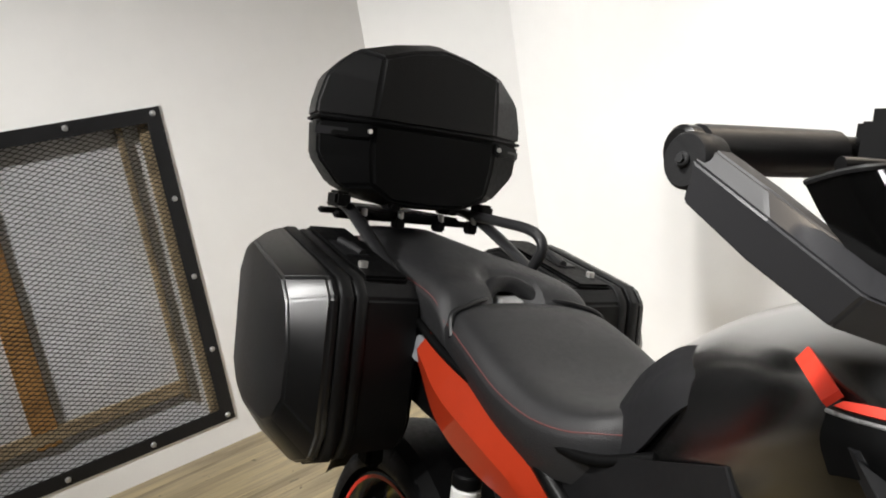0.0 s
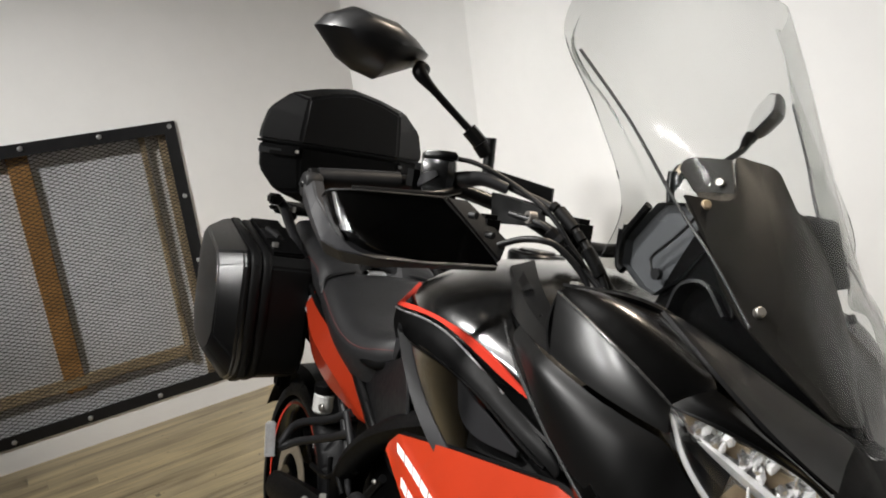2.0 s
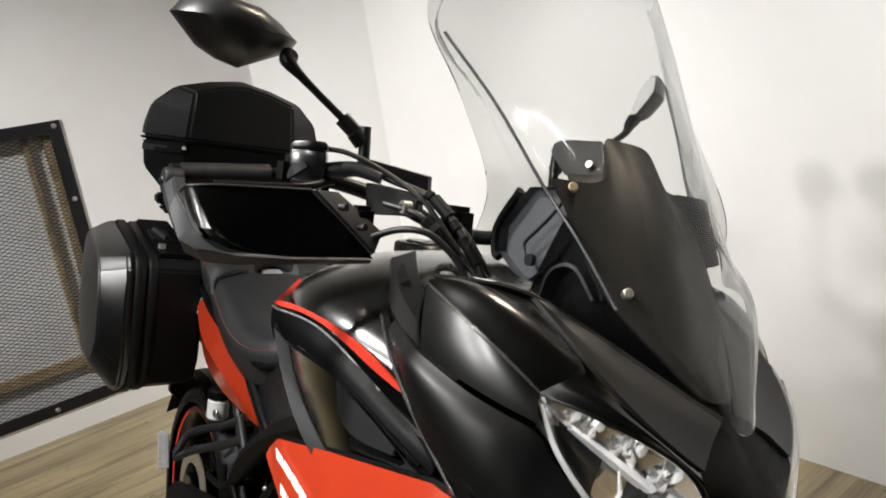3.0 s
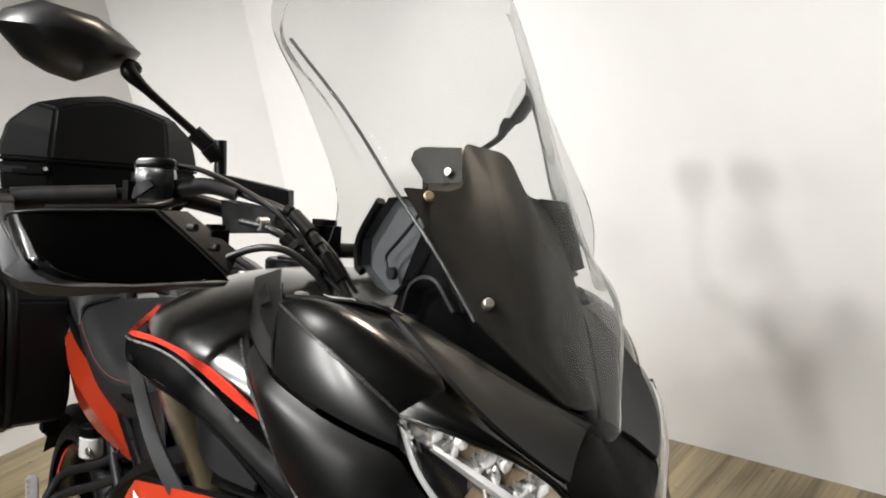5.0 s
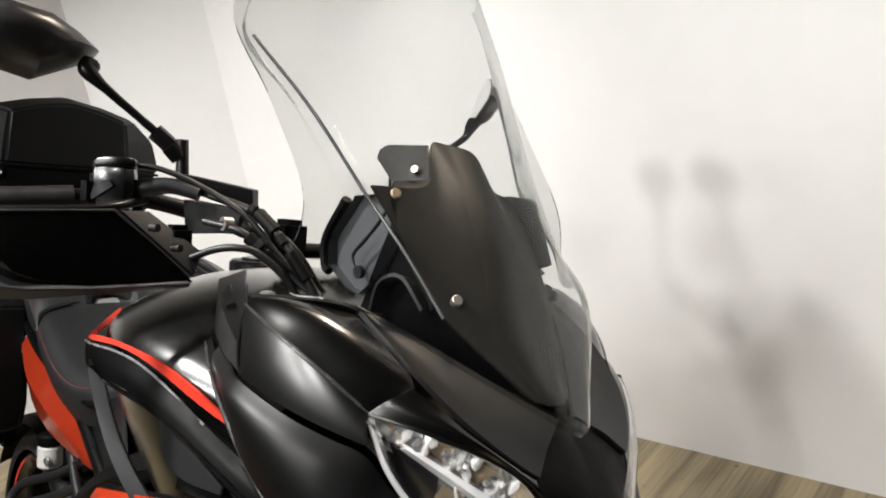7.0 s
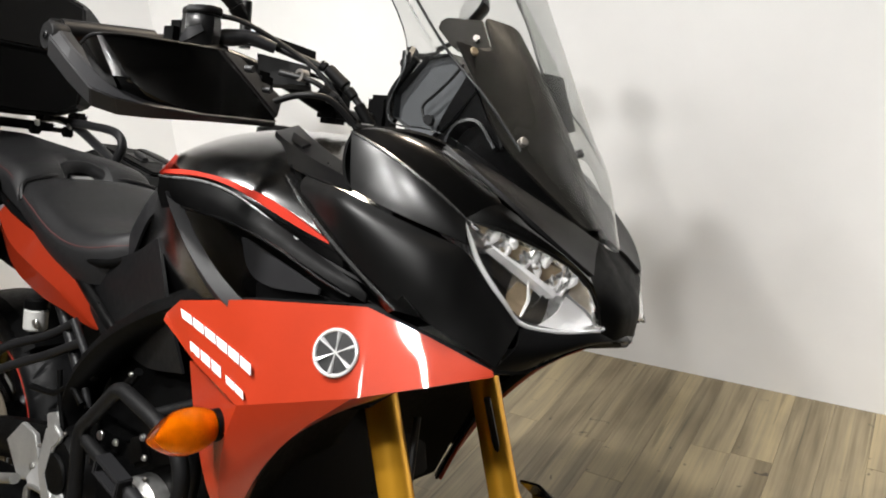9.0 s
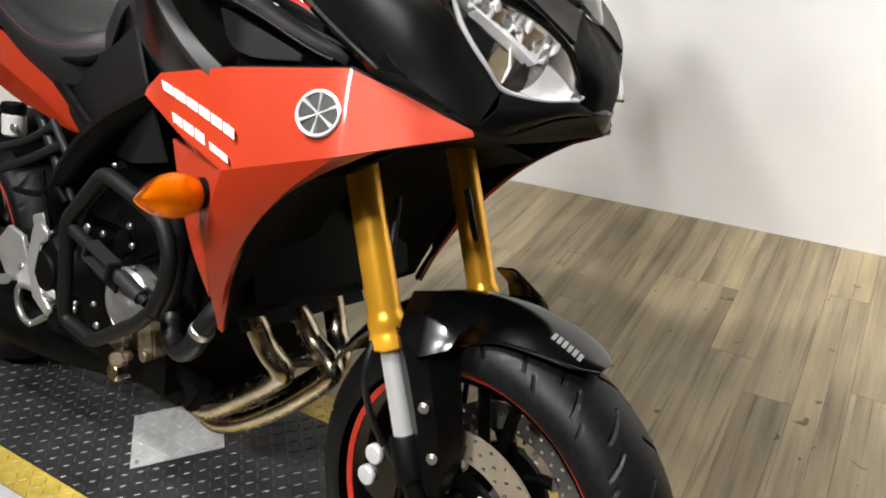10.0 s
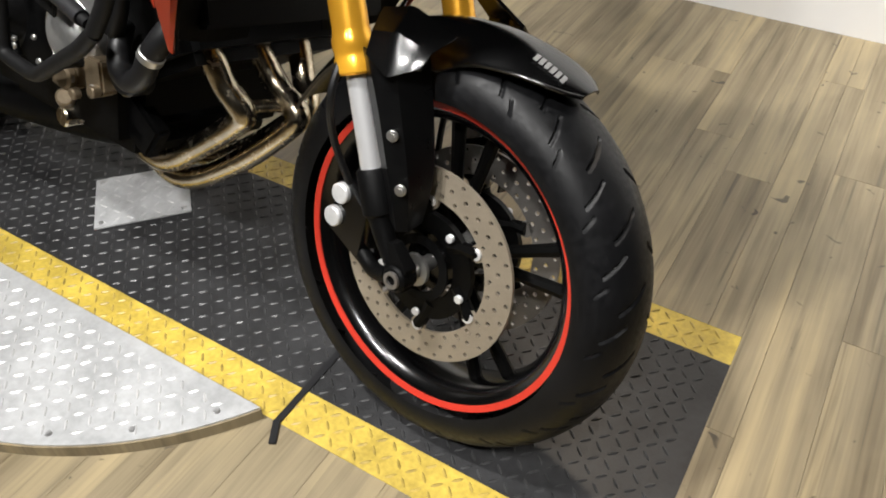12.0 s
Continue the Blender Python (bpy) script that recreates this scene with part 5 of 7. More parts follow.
# front cowl
T = [(-0.205, -0.230, 1.124), (-0.150, -0.178, 1.125), (-0.122, -0.138, 1.111), (-0.077, -0.092, 1.080), (-0.018, -0.045, 1.045), (0.022, 0.0, 1.020)]
RIDGE = [(-0.205, -0.236, 1.118), (-0.168, -0.235, 1.106), (-0.130, -0.227, 1.089), (-0.094, -0.209, 1.065), (-0.060, -0.184, 1.035)]
BROW = [(-0.060, -0.184, 1.036), (-0.019, -0.154, 1.026), (0.020, -0.109, 1.005), (0.044, -0.081, 0.984), (0.055, -0.060, 0.958)]      # along the headlight's upper edge
CRE = [(-0.182, -0.250, 1.052), (-0.155, -0.246, 1.043), (-0.118, -0.234, 1.032), (-0.080, -0.214, 1.019), (-0.050, -0.190, 1.008)]
CREASE = [(-0.150, -0.150, 1.121), (-0.100, -0.148, 1.098), (-0.050, -0.144, 1.066), (-0.005, -0.124, 1.032), (0.027, -0.096, 1.006), (0.046, -0.070, 0.985)]
MIDT = [(-0.196, -0.214, 1.126), (-0.150, -0.205, 1.121), (-0.108, -0.190, 1.104), (-0.070, -0.172, 1.074), (-0.048, -0.158, 1.052)]
both("upper_cowl", patch([CREASE[:3] + [(-0.040, -0.148, 1.058)], MIDT, RIDGE], 36, 15, 0.005, fit=3, edge=0.0008), M_COWL, bike, "black upper front cowl with a sharp outer ridge", 50)
both("cowl_brow", patch([[(-0.040, -0.150, 1.058), (-0.005, -0.124, 1.033), (0.027, -0.096, 1.007), (0.046, -0.070, 0.986)], [(-0.048, -0.170, 1.049), (-0.010, -0.142, 1.033), (0.026, -0.106, 1.008), (0.052, -0.068, 0.974)], BROW], 26, 9, 0.006, fit=3, edge=0.0015), M_COWL, bike, "black brow over the headlight", 40)
INNER = [(-0.146, -0.146, 1.118), (-0.118, -0.132, 1.108), (-0.077, -0.095, 1.082), (-0.018, -0.048, 1.046), (0.020, -0.012, 1.022)]
both("cowl_front", patch([INNER, [(-0.140, -0.146, 1.116), (-0.098, -0.136, 1.094), (-0.050, -0.112, 1.060), (0.002, -0.078, 1.028), (0.034, -0.044, 1.004)],
                          [(-0.140, -0.149, 1.117), (-0.096, -0.146, 1.095), (-0.048, -0.142, 1.064), (-0.004, -0.122, 1.031), (0.028, -0.094, 1.005), (0.046, -0.068, 0.984)]], 30, 9, -0.005, fit=3, lin_v=True), M_FIN, bike, "satin dark grey fin between cowl and screen", 30)


def between(a, b, f, out):
    """A rail a share f of the way from rail a to rail b, swelling by out along the flank's outward side."""
    return [Vector(p).lerp(Vector(q), f) + V(0.35, -0.9, 0.25) * out * 4 * f * (1 - f) for p, q in zip(a, b)]


both("cowl_bulge", patch([RIDGE] + [between(RIDGE, CRE, f, 0.0024) for f in (0.2, 0.4, 0.6, 0.8)] + [CRE], 40, 21, 0.005, fit=3, edge=0.0008), M_BULGE, bike, "satin black bulged cowl flank under a sharp ridge", 50)
# the ridge's bright highlight, painted as a grey line
both("ridge_line", tube(fair(RIDGE, 40, 3), [0.0010 + 0.0014 * math.sin(math.pi * k / 39) ** 0.5 for k in range(40)], 8), M_EDGE, bike, "thin grey cowl ridge painted for its highlight")
both("cowl_back", patch([[(-0.205, -0.232, 1.122), (-0.214, -0.236, 1.092), (-0.204, -0.243, 1.068), (-0.182, -0.250, 1.050)], [(-0.210, -0.190, 1.112), (-0.215, -0.190, 1.085), (-0.208, -0.195, 1.065), (-0.190, -0.200, 1.045)]], 12, 5, 0.004, fit=3), M_MATTE, bike, "matt black inner face of the cowl")
for y in (-0.212, 0.212):
    part("cowl_clip", block(-0.203, y, 1.127, 0.016, 0.011, 0.005, 0.0015), M_STEEL, bike, "small bright trim clip")
both("nose", patch([[(0.016, 0.0, 1.026), (0.052, 0.0, 0.985), (0.074, 0.0, 0.945), (0.072, 0.0, 0.905)], [(0.020, -0.020, 1.024), (0.052, -0.024, 0.985), (0.072, -0.028, 0.945), (0.070, -0.026, 0.905)], [(0.030, -0.062, 1.005), (0.048, -0.070, 0.980), (0.058, -0.056, 0.952), (0.060, -0.044, 0.912)]], 16, 8, 0.005), M_MATTE, bike, "black nose between the headlights")
both("cowl_side", patch([[(-0.300, -0.214, 1.058), (-0.240, -0.233, 1.052), (-0.184, -0.250, 1.047), (-0.118, -0.238, 1.028), (-0.076, -0.217, 1.014), (-0.048, -0.194, 1.001), (-0.033, -0.176, 0.974), (-0.013, -0.157, 0.946), (0.001, -0.136, 0.919)],
                         [(-0.300, -0.222, 1.046), (-0.240, -0.243, 1.040), (-0.180, -0.262, 1.032), (-0.118, -0.253, 1.012), (-0.074, -0.233, 0.996), (-0.048, -0.210, 0.980), (-0.031, -0.191, 0.957), (-0.010, -0.172, 0.930), (0.004, -0.153, 0.906)],
                         [(-0.295, -0.222, 1.034), (-0.238, -0.242, 1.024), (-0.176, -0.260, 1.009), (-0.118, -0.256, 0.986), (-0.074, -0.241, 0.967), (-0.048, -0.223, 0.950), (-0.030, -0.206, 0.931), (-0.010, -0.190, 0.907), (0.006, -0.172, 0.890)],
                         [(-0.285, -0.218, 1.022), (-0.232, -0.236, 1.003), (-0.176, -0.250, 0.976), (-0.122, -0.250, 0.947), (-0.080, -0.240, 0.928), (-0.055, -0.228, 0.915), (-0.032, -0.215, 0.903), (-0.012, -0.200, 0.890), (0.006, -0.184, 0.878)]], 48, 18, 0.005, edge=0.0015), M_SIDE, bike, "satin black cowl side panel running back to the cockpit", 45)
CHIN = [(0.004, -0.184, 0.876), (0.016, -0.135, 0.873), (0.035, -0.060, 0.895), (0.053, 0.000, 0.905)]
both("chin", patch([[(0.0, -0.134, 0.918), (0.030, -0.092, 0.914), (0.055, -0.052, 0.920), (0.072, 0.0, 0.914)], [(0.010, -0.154, 0.900), (0.036, -0.104, 0.898), (0.060, -0.055, 0.906), (0.078, 0.0, 0.906)], CHIN], 18, 8, 0.005), M_SATIN, bike, "satin black chin panel under the headlights")
both("chin_tray", patch([CHIN, [(-0.08, -0.18, 0.845), (-0.07, -0.13, 0.85), (-0.06, -0.06, 0.86), (-0.05, 0, 0.865)], [(-0.16, -0.17, 0.825), (-0.16, -0.12, 0.825), (-0.16, -0.06, 0.83), (-0.16, 0, 0.835)]], 12, 8, 0.004), M_MATTE, bike, "black under-cowl tray")
part("cockpit_floor", patch([T, [(-0.22, -0.12, 1.085), (-0.17, -0.10, 1.08), (-0.12, -0.07, 1.07), (-0.085, -0.05, 1.058), (-0.038, -0.022, 1.040), (0.012, 0, 1.020)], [(-0.22, 0, 1.105), (-0.17, 0, 1.105), (-0.12, 0, 1.095), (-0.085, 0, 1.078), (-0.04, 0, 1.048), (0.010, 0, 1.020)], [(-0.22, 0.12, 1.085), (-0.17, 0.10, 1.08), (-0.12, 0.07, 1.07), (-0.085, 0.05, 1.058), (-0.038, 0.022, 1.040), (0.012, 0, 1.020)], [(x, -y, z) for x, y, z in T]], 24, 24, 0.004), M_MATTE, bike, "matt black inner cockpit panel")
# headlights
for s in (-1, 1):
    top = [(-0.060, s * 0.183, 1.034), (-0.019, s * 0.153, 1.024), (0.020, s * 0.108, 1.003), (0.043, s * 0.080, 0.982), (0.054, s * 0.060, 0.952), (0.058, s * 0.048, 0.925)]
    bot = [(-0.061, s * 0.182, 1.029), (-0.040, s * 0.173, 0.985), (-0.016, s * 0.153, 0.948), (-0.001, s * 0.130, 0.922), (0.030, s * 0.088, 0.916), (0.058, s * 0.048, 0.921)]
    midl = [tuple((a + b) / 2 + d for a, b, d in zip(p, q, (0.012, s * 0.012, 0.002))) for p, q in zip(top, bot)]
    hl = part("headlight", patch([top, midl, bot], 24, 10, -0.003 if s > 0 else 0.003), M_LENS, bike, "clear multi-reflector headlight")
    hl.visible_shadow = False
    inn = [tuple(v + d for v, d in zip(p, (-0.055, -s * 0.012, -0.01))) for p in midl]
    bowl_bm = patch([[tuple(v + d for v, d in zip(p, (-0.006, -s * 0.004, -0.002))) for p in top], inn, [tuple(v + d for v, d in zip(p, (-0.006, -s * 0.004, 0.002))) for p in bot]], 13, 8, 0.002)
    for k, v in enumerate(bowl_bm.verts):
        v.co += V(-1, -s * 0.4, 0) * (0.009 * ((k * 7 + 3) % 11) / 11)
    bmesh.ops.triangulate(bowl_bm, faces=bowl_bm.faces)
    part("bowl", bowl_bm, M_BOWL, hl, "bright faceted reflector bowl", smooth=False)
    # a row of bright lamp blocks along the top, mirrored curved reflectors round a dark bowl below
    tops, bots = crom(top, 41), crom(bot, 41)

    def inside(u, v, d):
        k = int(round(u * 40))
        return tops[k].lerp(bots[k], v) + V(-0.85, -s * 0.45, -0.1) * d

    rl = random.Random(11)
    for u0 in (0.20, 0.365, 0.56):
        for k in range(8):
            c = inside(u0 + (k % 4 - 1.5) * 0.030, 0.09 + 0.16 * (k // 4) + 0.03 * (k % 2), 0.009 + 0.003 * (k % 3))
            crystal = bmesh.new()
            bmesh.ops.create_icosphere(crystal, subdivisions=1, radius=0.0052)
            for v in crystal.verts:
                v.co *= 0.7 + 0.6 * rl.random()
                v.co.z *= 1.9
            part("lamp_block", placed(crystal, pose(c.x, c.y, c.z, rl.uniform(-50, 50), rl.uniform(-50, 50), 0)), M_REFLECTOR if k % 2 else M_BOWL, hl, "small faceted mirrored lamp block", smooth=False)
    # brown sheets imitate the dark gaps between the lamp blocks
    for u0 in (0.10, 0.285, 0.465):
        part("lamp_gap", patch([[inside(u0 - 0.035, 0.10, 0.012), inside(u0 + 0.035, 0.08, 0.012)], [inside(u0 - 0.03, 0.36, 0.020), inside(u0 + 0.04, 0.32, 0.020)]], 4, 4, 0.002), M_BRONZE, hl, "dull brown sheet for the dark gap between the lamp blocks")
    part("eyelid", patch([[inside(u, 0.40 - 0.02 * i, 0.010) for i, u in enumerate((0.17, 0.32, 0.47, 0.60))], [inside(u, 0.46 - 0.01 * i, 0.008) for i, u in enumerate((0.20, 0.33, 0.47, 0.61))], [inside(u, 0.55 - 0.02 * i, 0.022) for i, u in enumerate((0.21, 0.34, 0.47, 0.60))]], 12, 5, 0.0015, lin_v=True), M_REFLECTOR, hl, "sharp mirrored lamp blade", 15)
    part("bowl_shade", patch([[inside(u, 0.52, 0.030) for u in (0.12, 0.26, 0.38)], [inside(u, 0.72, 0.034) for u in (0.16, 0.30, 0.42)], [inside(u, 0.93, 0.014) for u in (0.26, 0.38, 0.48)]], 12, 7, 0.002), M_HOSE, hl, "dark lamp bowl")
    part("bowl_shade", patch([[inside(0.54, 0.42, 0.016), inside(0.60, 0.42, 0.018)], [inside(0.60, 0.66, 0.020), inside(0.68, 0.66, 0.020)], [inside(0.58, 0.92, 0.012), inside(0.70, 0.92, 0.012)]], 6, 10, 0.002, lin_u=True), M_HOSE, hl, "dark wedge between two mirrors")
    part("reflector_fin", patch([[inside(0.40, 0.58, 0.020), inside(0.50, 0.52, 0.018)], [inside(0.42, 0.78, 0.026), inside(0.57, 0.72, 0.022)], [inside(0.44, 0.92, 0.016), inside(0.57, 0.90, 0.014)]], 6, 8, 0.0015, lin_u=True, lin_v=True), M_BRONZE, hl, "brown reflector facet", 15)
    part("reflector_fin", tube([inside(0.43, 0.50, 0.012), inside(0.52, 0.66, 0.014), inside(0.58, 0.90, 0.010)], [0.0014, 0.0024, 0.0014], 6), M_REFLECTOR, hl, "bright mirror edge")
    part("side_mirror", patch([[inside(0.66, 0.30, 0.010), inside(0.70, 0.60, 0.012), inside(0.68, 0.92, 0.006)], [inside(0.80, 0.22, 0.012), inside(0.82, 0.60, 0.014), inside(0.80, 0.92, 0.008)], [inside(0.95, 0.2, 0.005), inside(0.96, 0.6, 0.005), inside(0.96, 0.9, 0.004)]], 6, 6, 0.0015, lin_v=True), M_REFLECTOR, hl, "bright inner side mirror", 12)
    part("surround", tube(bot, 0.0032, 8, 40), M_REFLECTOR, hl, "silver lamp edge line")
    part("surround", tube(top, 0.0022, 8, 40), M_SATIN, hl, "black lamp surround")

# windscreen
K = [(0.042, 0, 1.012), (-0.02, 0, 1.12), (-0.055, 0, 1.185), (-0.085, 0, 1.24), (-0.145, 0, 1.345), (-0.20, 0, 1.44), (-0.235, 0, 1.51)]
Q1 = [(0.040, -0.010, 1.014), (-0.026, -0.062, 1.12), (-0.066, -0.070, 1.183), (-0.102, -0.078, 1.238), (-0.160, -0.092, 1.342), (-0.218, -0.10, 1.435), (-0.25, -0.09, 1.51)]
Q2 = [(0.036, -0.018, 1.018), (-0.046, -0.112, 1.12), (-0.102, -0.120, 1.18), (-0.165, -0.124, 1.234), (-0.230, -0.155, 1.322), (-0.298, -0.192, 1.402), (-0.305, -0.15, 1.50)]
E1 = [(0.030, -0.028, 1.024), (-0.10, -0.168, 1.122), (-0.170, -0.213, 1.138), (-0.169, -0.197, 1.225), (-0.236, -0.201, 1.325), (-0.312, -0.211, 1.424), (-0.335, -0.170, 1.51)]
K, Q1 = [[tuple(q) for q in fair(r, 7, 4)] for r in (K, Q1)]
mir = lambda r: [(x, -y, z) for x, y, z in r]
ws = part("windscreen", patch([E1, [tuple((a + b) / 2 for a, b in zip(p, q)) for p, q in zip(E1, Q2)], Q2, Q1, K, mir(Q1), mir(Q2), [tuple((a + b) / 2 for a, b in zip(p, q)) for p, q in zip(mir(E1), mir(Q2))], mir(E1)], 40, 49, 0.002), M_SCREEN, bike, "tall smoke-tinted clear windscreen", 30)
ws.visible_shadow = False
for s in (-1, 1):
    q = Q2 if s < 0 else mir(Q2)
    part("screen_ridge", tube(q[1:6], 0.0020, 6, 40), M_GREYPL, ws, "dark ridge line in the screen")
    for p in ((-0.069, 0.075, 1.132), (-0.140, 0.105, 1.2355)):
        n = V(0.8, s * 0.35, 0.45).normalized()
        c = V(p[0], s * p[1], p[2])
        part("screen_screw", join(cyl(c - n * 0.004, c + n * 0.006, 0.0060, 14, bevel=0.0015)), M_HOSE if s > 0 else (M_BRONZE if p[2] > 1.2 else M_BLUEGREY), ws, "screen fixing screw")
# bracket behind the screen
br = part("screen_bracket", patch([[(0.000, 0.026, 1.037), (-0.080, 0.075, 1.130), (-0.128, 0.085, 1.200), (-0.152, 0.074, 1.240)],
                                   [(0.004, 0.014, 1.035), (-0.064, 0.048, 1.130), (-0.118, 0.052, 1.205), (-0.158, 0.052, 1.249)],
                                   [(0.010, 0.007, 1.035), (-0.055, 0.022, 1.130), (-0.110, 0.024, 1.215), (-0.166, 0.028, 1.287)],
                                   [(0.012, 0.0, 1.035), (-0.050, 0.0, 1.130), (-0.108, 0.0, 1.220), (-0.180, 0.004, 1.296)],
                                   [(0.010, -0.007, 1.035), (-0.055, -0.022, 1.130), (-0.112, -0.022, 1.215), (-0.196, -0.012, 1.296)],
                                   [(0.004, -0.014, 1.035), (-0.066, -0.050, 1.130), (-0.116, -0.060, 1.200), (-0.150, -0.056, 1.247)],
                                   [(0.000, -0.026, 1.037), (-0.086, -0.090, 1.125), (-0.124, -0.112, 1.195), (-0.147, -0.134, 1.243)]], 30, 43, 0.004, edge=0.001), M_CARRIER, bike, "black plastic screen carrier plate", 50)
for s in (-1, 1):
    part("skirt", patch([[(0.000, s * 0.026, 1.037), (-0.088, s * 0.087, 1.125), (-0.148, s * 0.098, 1.212)], [(-0.04, s * 0.030, 1.040), (-0.13, s * 0.085, 1.095), (-0.19, s * 0.090, 1.150)], [(-0.06, s * 0.03, 1.02), (-0.16, s * 0.085, 1.06), (-0.22, s * 0.09, 1.08)]], 12, 8, 0.003), M_MATTE, br, "black inner skirt")
part("slot", tube([(-0.134, -0.090, 1.218), (-0.118, -0.076, 1.184), (-0.101, -0.062, 1.149), (-0.097, -0.066, 1.140), (-0.091, -0.088, 1.120)], 0.0024, 6, 30), M_FIN, br, "raised rim of a long slot")
# no hole is cut: a dark sheet imitates the shaded opening
part("slot", patch([[(-0.130, -0.097, 1.213), (-0.086, -0.092, 1.124)], [(-0.127, -0.088, 1.207), (-0.095, -0.066, 1.145)]], 10, 4, 0.003), M_HOSE, br, "dark sheet standing in for the shaded slot opening")
part("tab", slab([(-0.198, -0.012, 1.297), (-0.234, -0.043, 1.295), (-0.241, -0.049, 1.289), (-0.242, -0.052, 1.278), (-0.214, -0.050, 1.252), (-0.206, -0.048, 1.249), (-0.160, -0.038, 1.253)], 0.004, (-0.3, -0.5, 0.1), 0.0012), M_CARRIER, br, "dark grey folded bracket tab")
part("carrier_ear", slab([(-0.158, 0.080, 1.243), (-0.130, 0.104, 1.240), (-0.098, 0.102, 1.164), (-0.112, 0.092, 1.157), (-0.148, 0.092, 1.212)], 0.004, (0.85, 0.35, 0.4), 0.0008), M_CARRIER, br, "black plastic ear with a notch")
part("tab_screw", cyl((-0.184, -0.040, 1.265), (-0.181, -0.047, 1.267), 0.0045, 12), M_BLUEGREY, br)
part("gusset", patch([[(-0.212, -0.050, 1.2525), (-0.160, -0.038, 1.2560)], [(-0.165, -0.085, 1.2400), (-0.150, -0.054, 1.2425)]], 6, 4, 0.003), M_CARRIER, br)
# instruments
dash = part("instrument_panel", join(
    loft([[V(-0.222, y * f, 1.232), V(-0.180, y * f, 1.236), V(-0.128, y * f, 1.195), V(-0.166, y * f, 1.150), V(-0.205, y * f, 1.123), V(-0.230, y * f, 1.127), V(-0.267, y * f, 1.150), V(-0.268, y * f, 1.182)] for y, f in ((-0.100, 0.85), (-0.098, 1), (0.098, 1), (0.100, 0.85))])), M_DASH, bike, "grey cockpit instrument housing", 25)
part("display", placed(block(0, 0, 0, 0.004, 0.17, 0.062, 0.002), pose(-0.247, 0, 1.208, 0, 42, 0)), M_GLOSS, dash, "dark instrument display")
part("gauge_surround", tube([(-0.235, -0.099, 1.228), (-0.272, -0.099, 1.182), (-0.272, -0.099, 1.150), (-0.262, -0.099, 1.142)], 0.0055, 8, 20), M_MATTE, dash, "black display surround")
# the groove's shade is drawn as a thin black tube on the side
part("groove", tube([(-0.155, -0.1005, 1.222), (-0.172, -0.1005, 1.203), (-0.196, -0.1005, 1.182), (-0.214, -0.1005, 1.166), (-0.210, -0.1005, 1.150)], 0.0020, 6, 24), M_HOSE, dash, "black line standing in for the shaded groove between two covers")
part("housing_screw", cyl((-0.200, -0.098, 1.148), (-0.200, -0.104, 1.148), 0.0075, 14), M_GREYPL, dash)
part("cockpit_arch", patch([[(-0.165, -0.110, 1.110), (-0.150, -0.112, 1.142), (-0.120, -0.108, 1.150), (-0.095, -0.100, 1.120)], [(-0.165, -0.085, 1.105), (-0.150, -0.085, 1.135), (-0.120, -0.082, 1.142), (-0.098, -0.078, 1.115)]], 14, 5, 0.004), M_GREYPL, dash, "grey-black arch beside the housing")
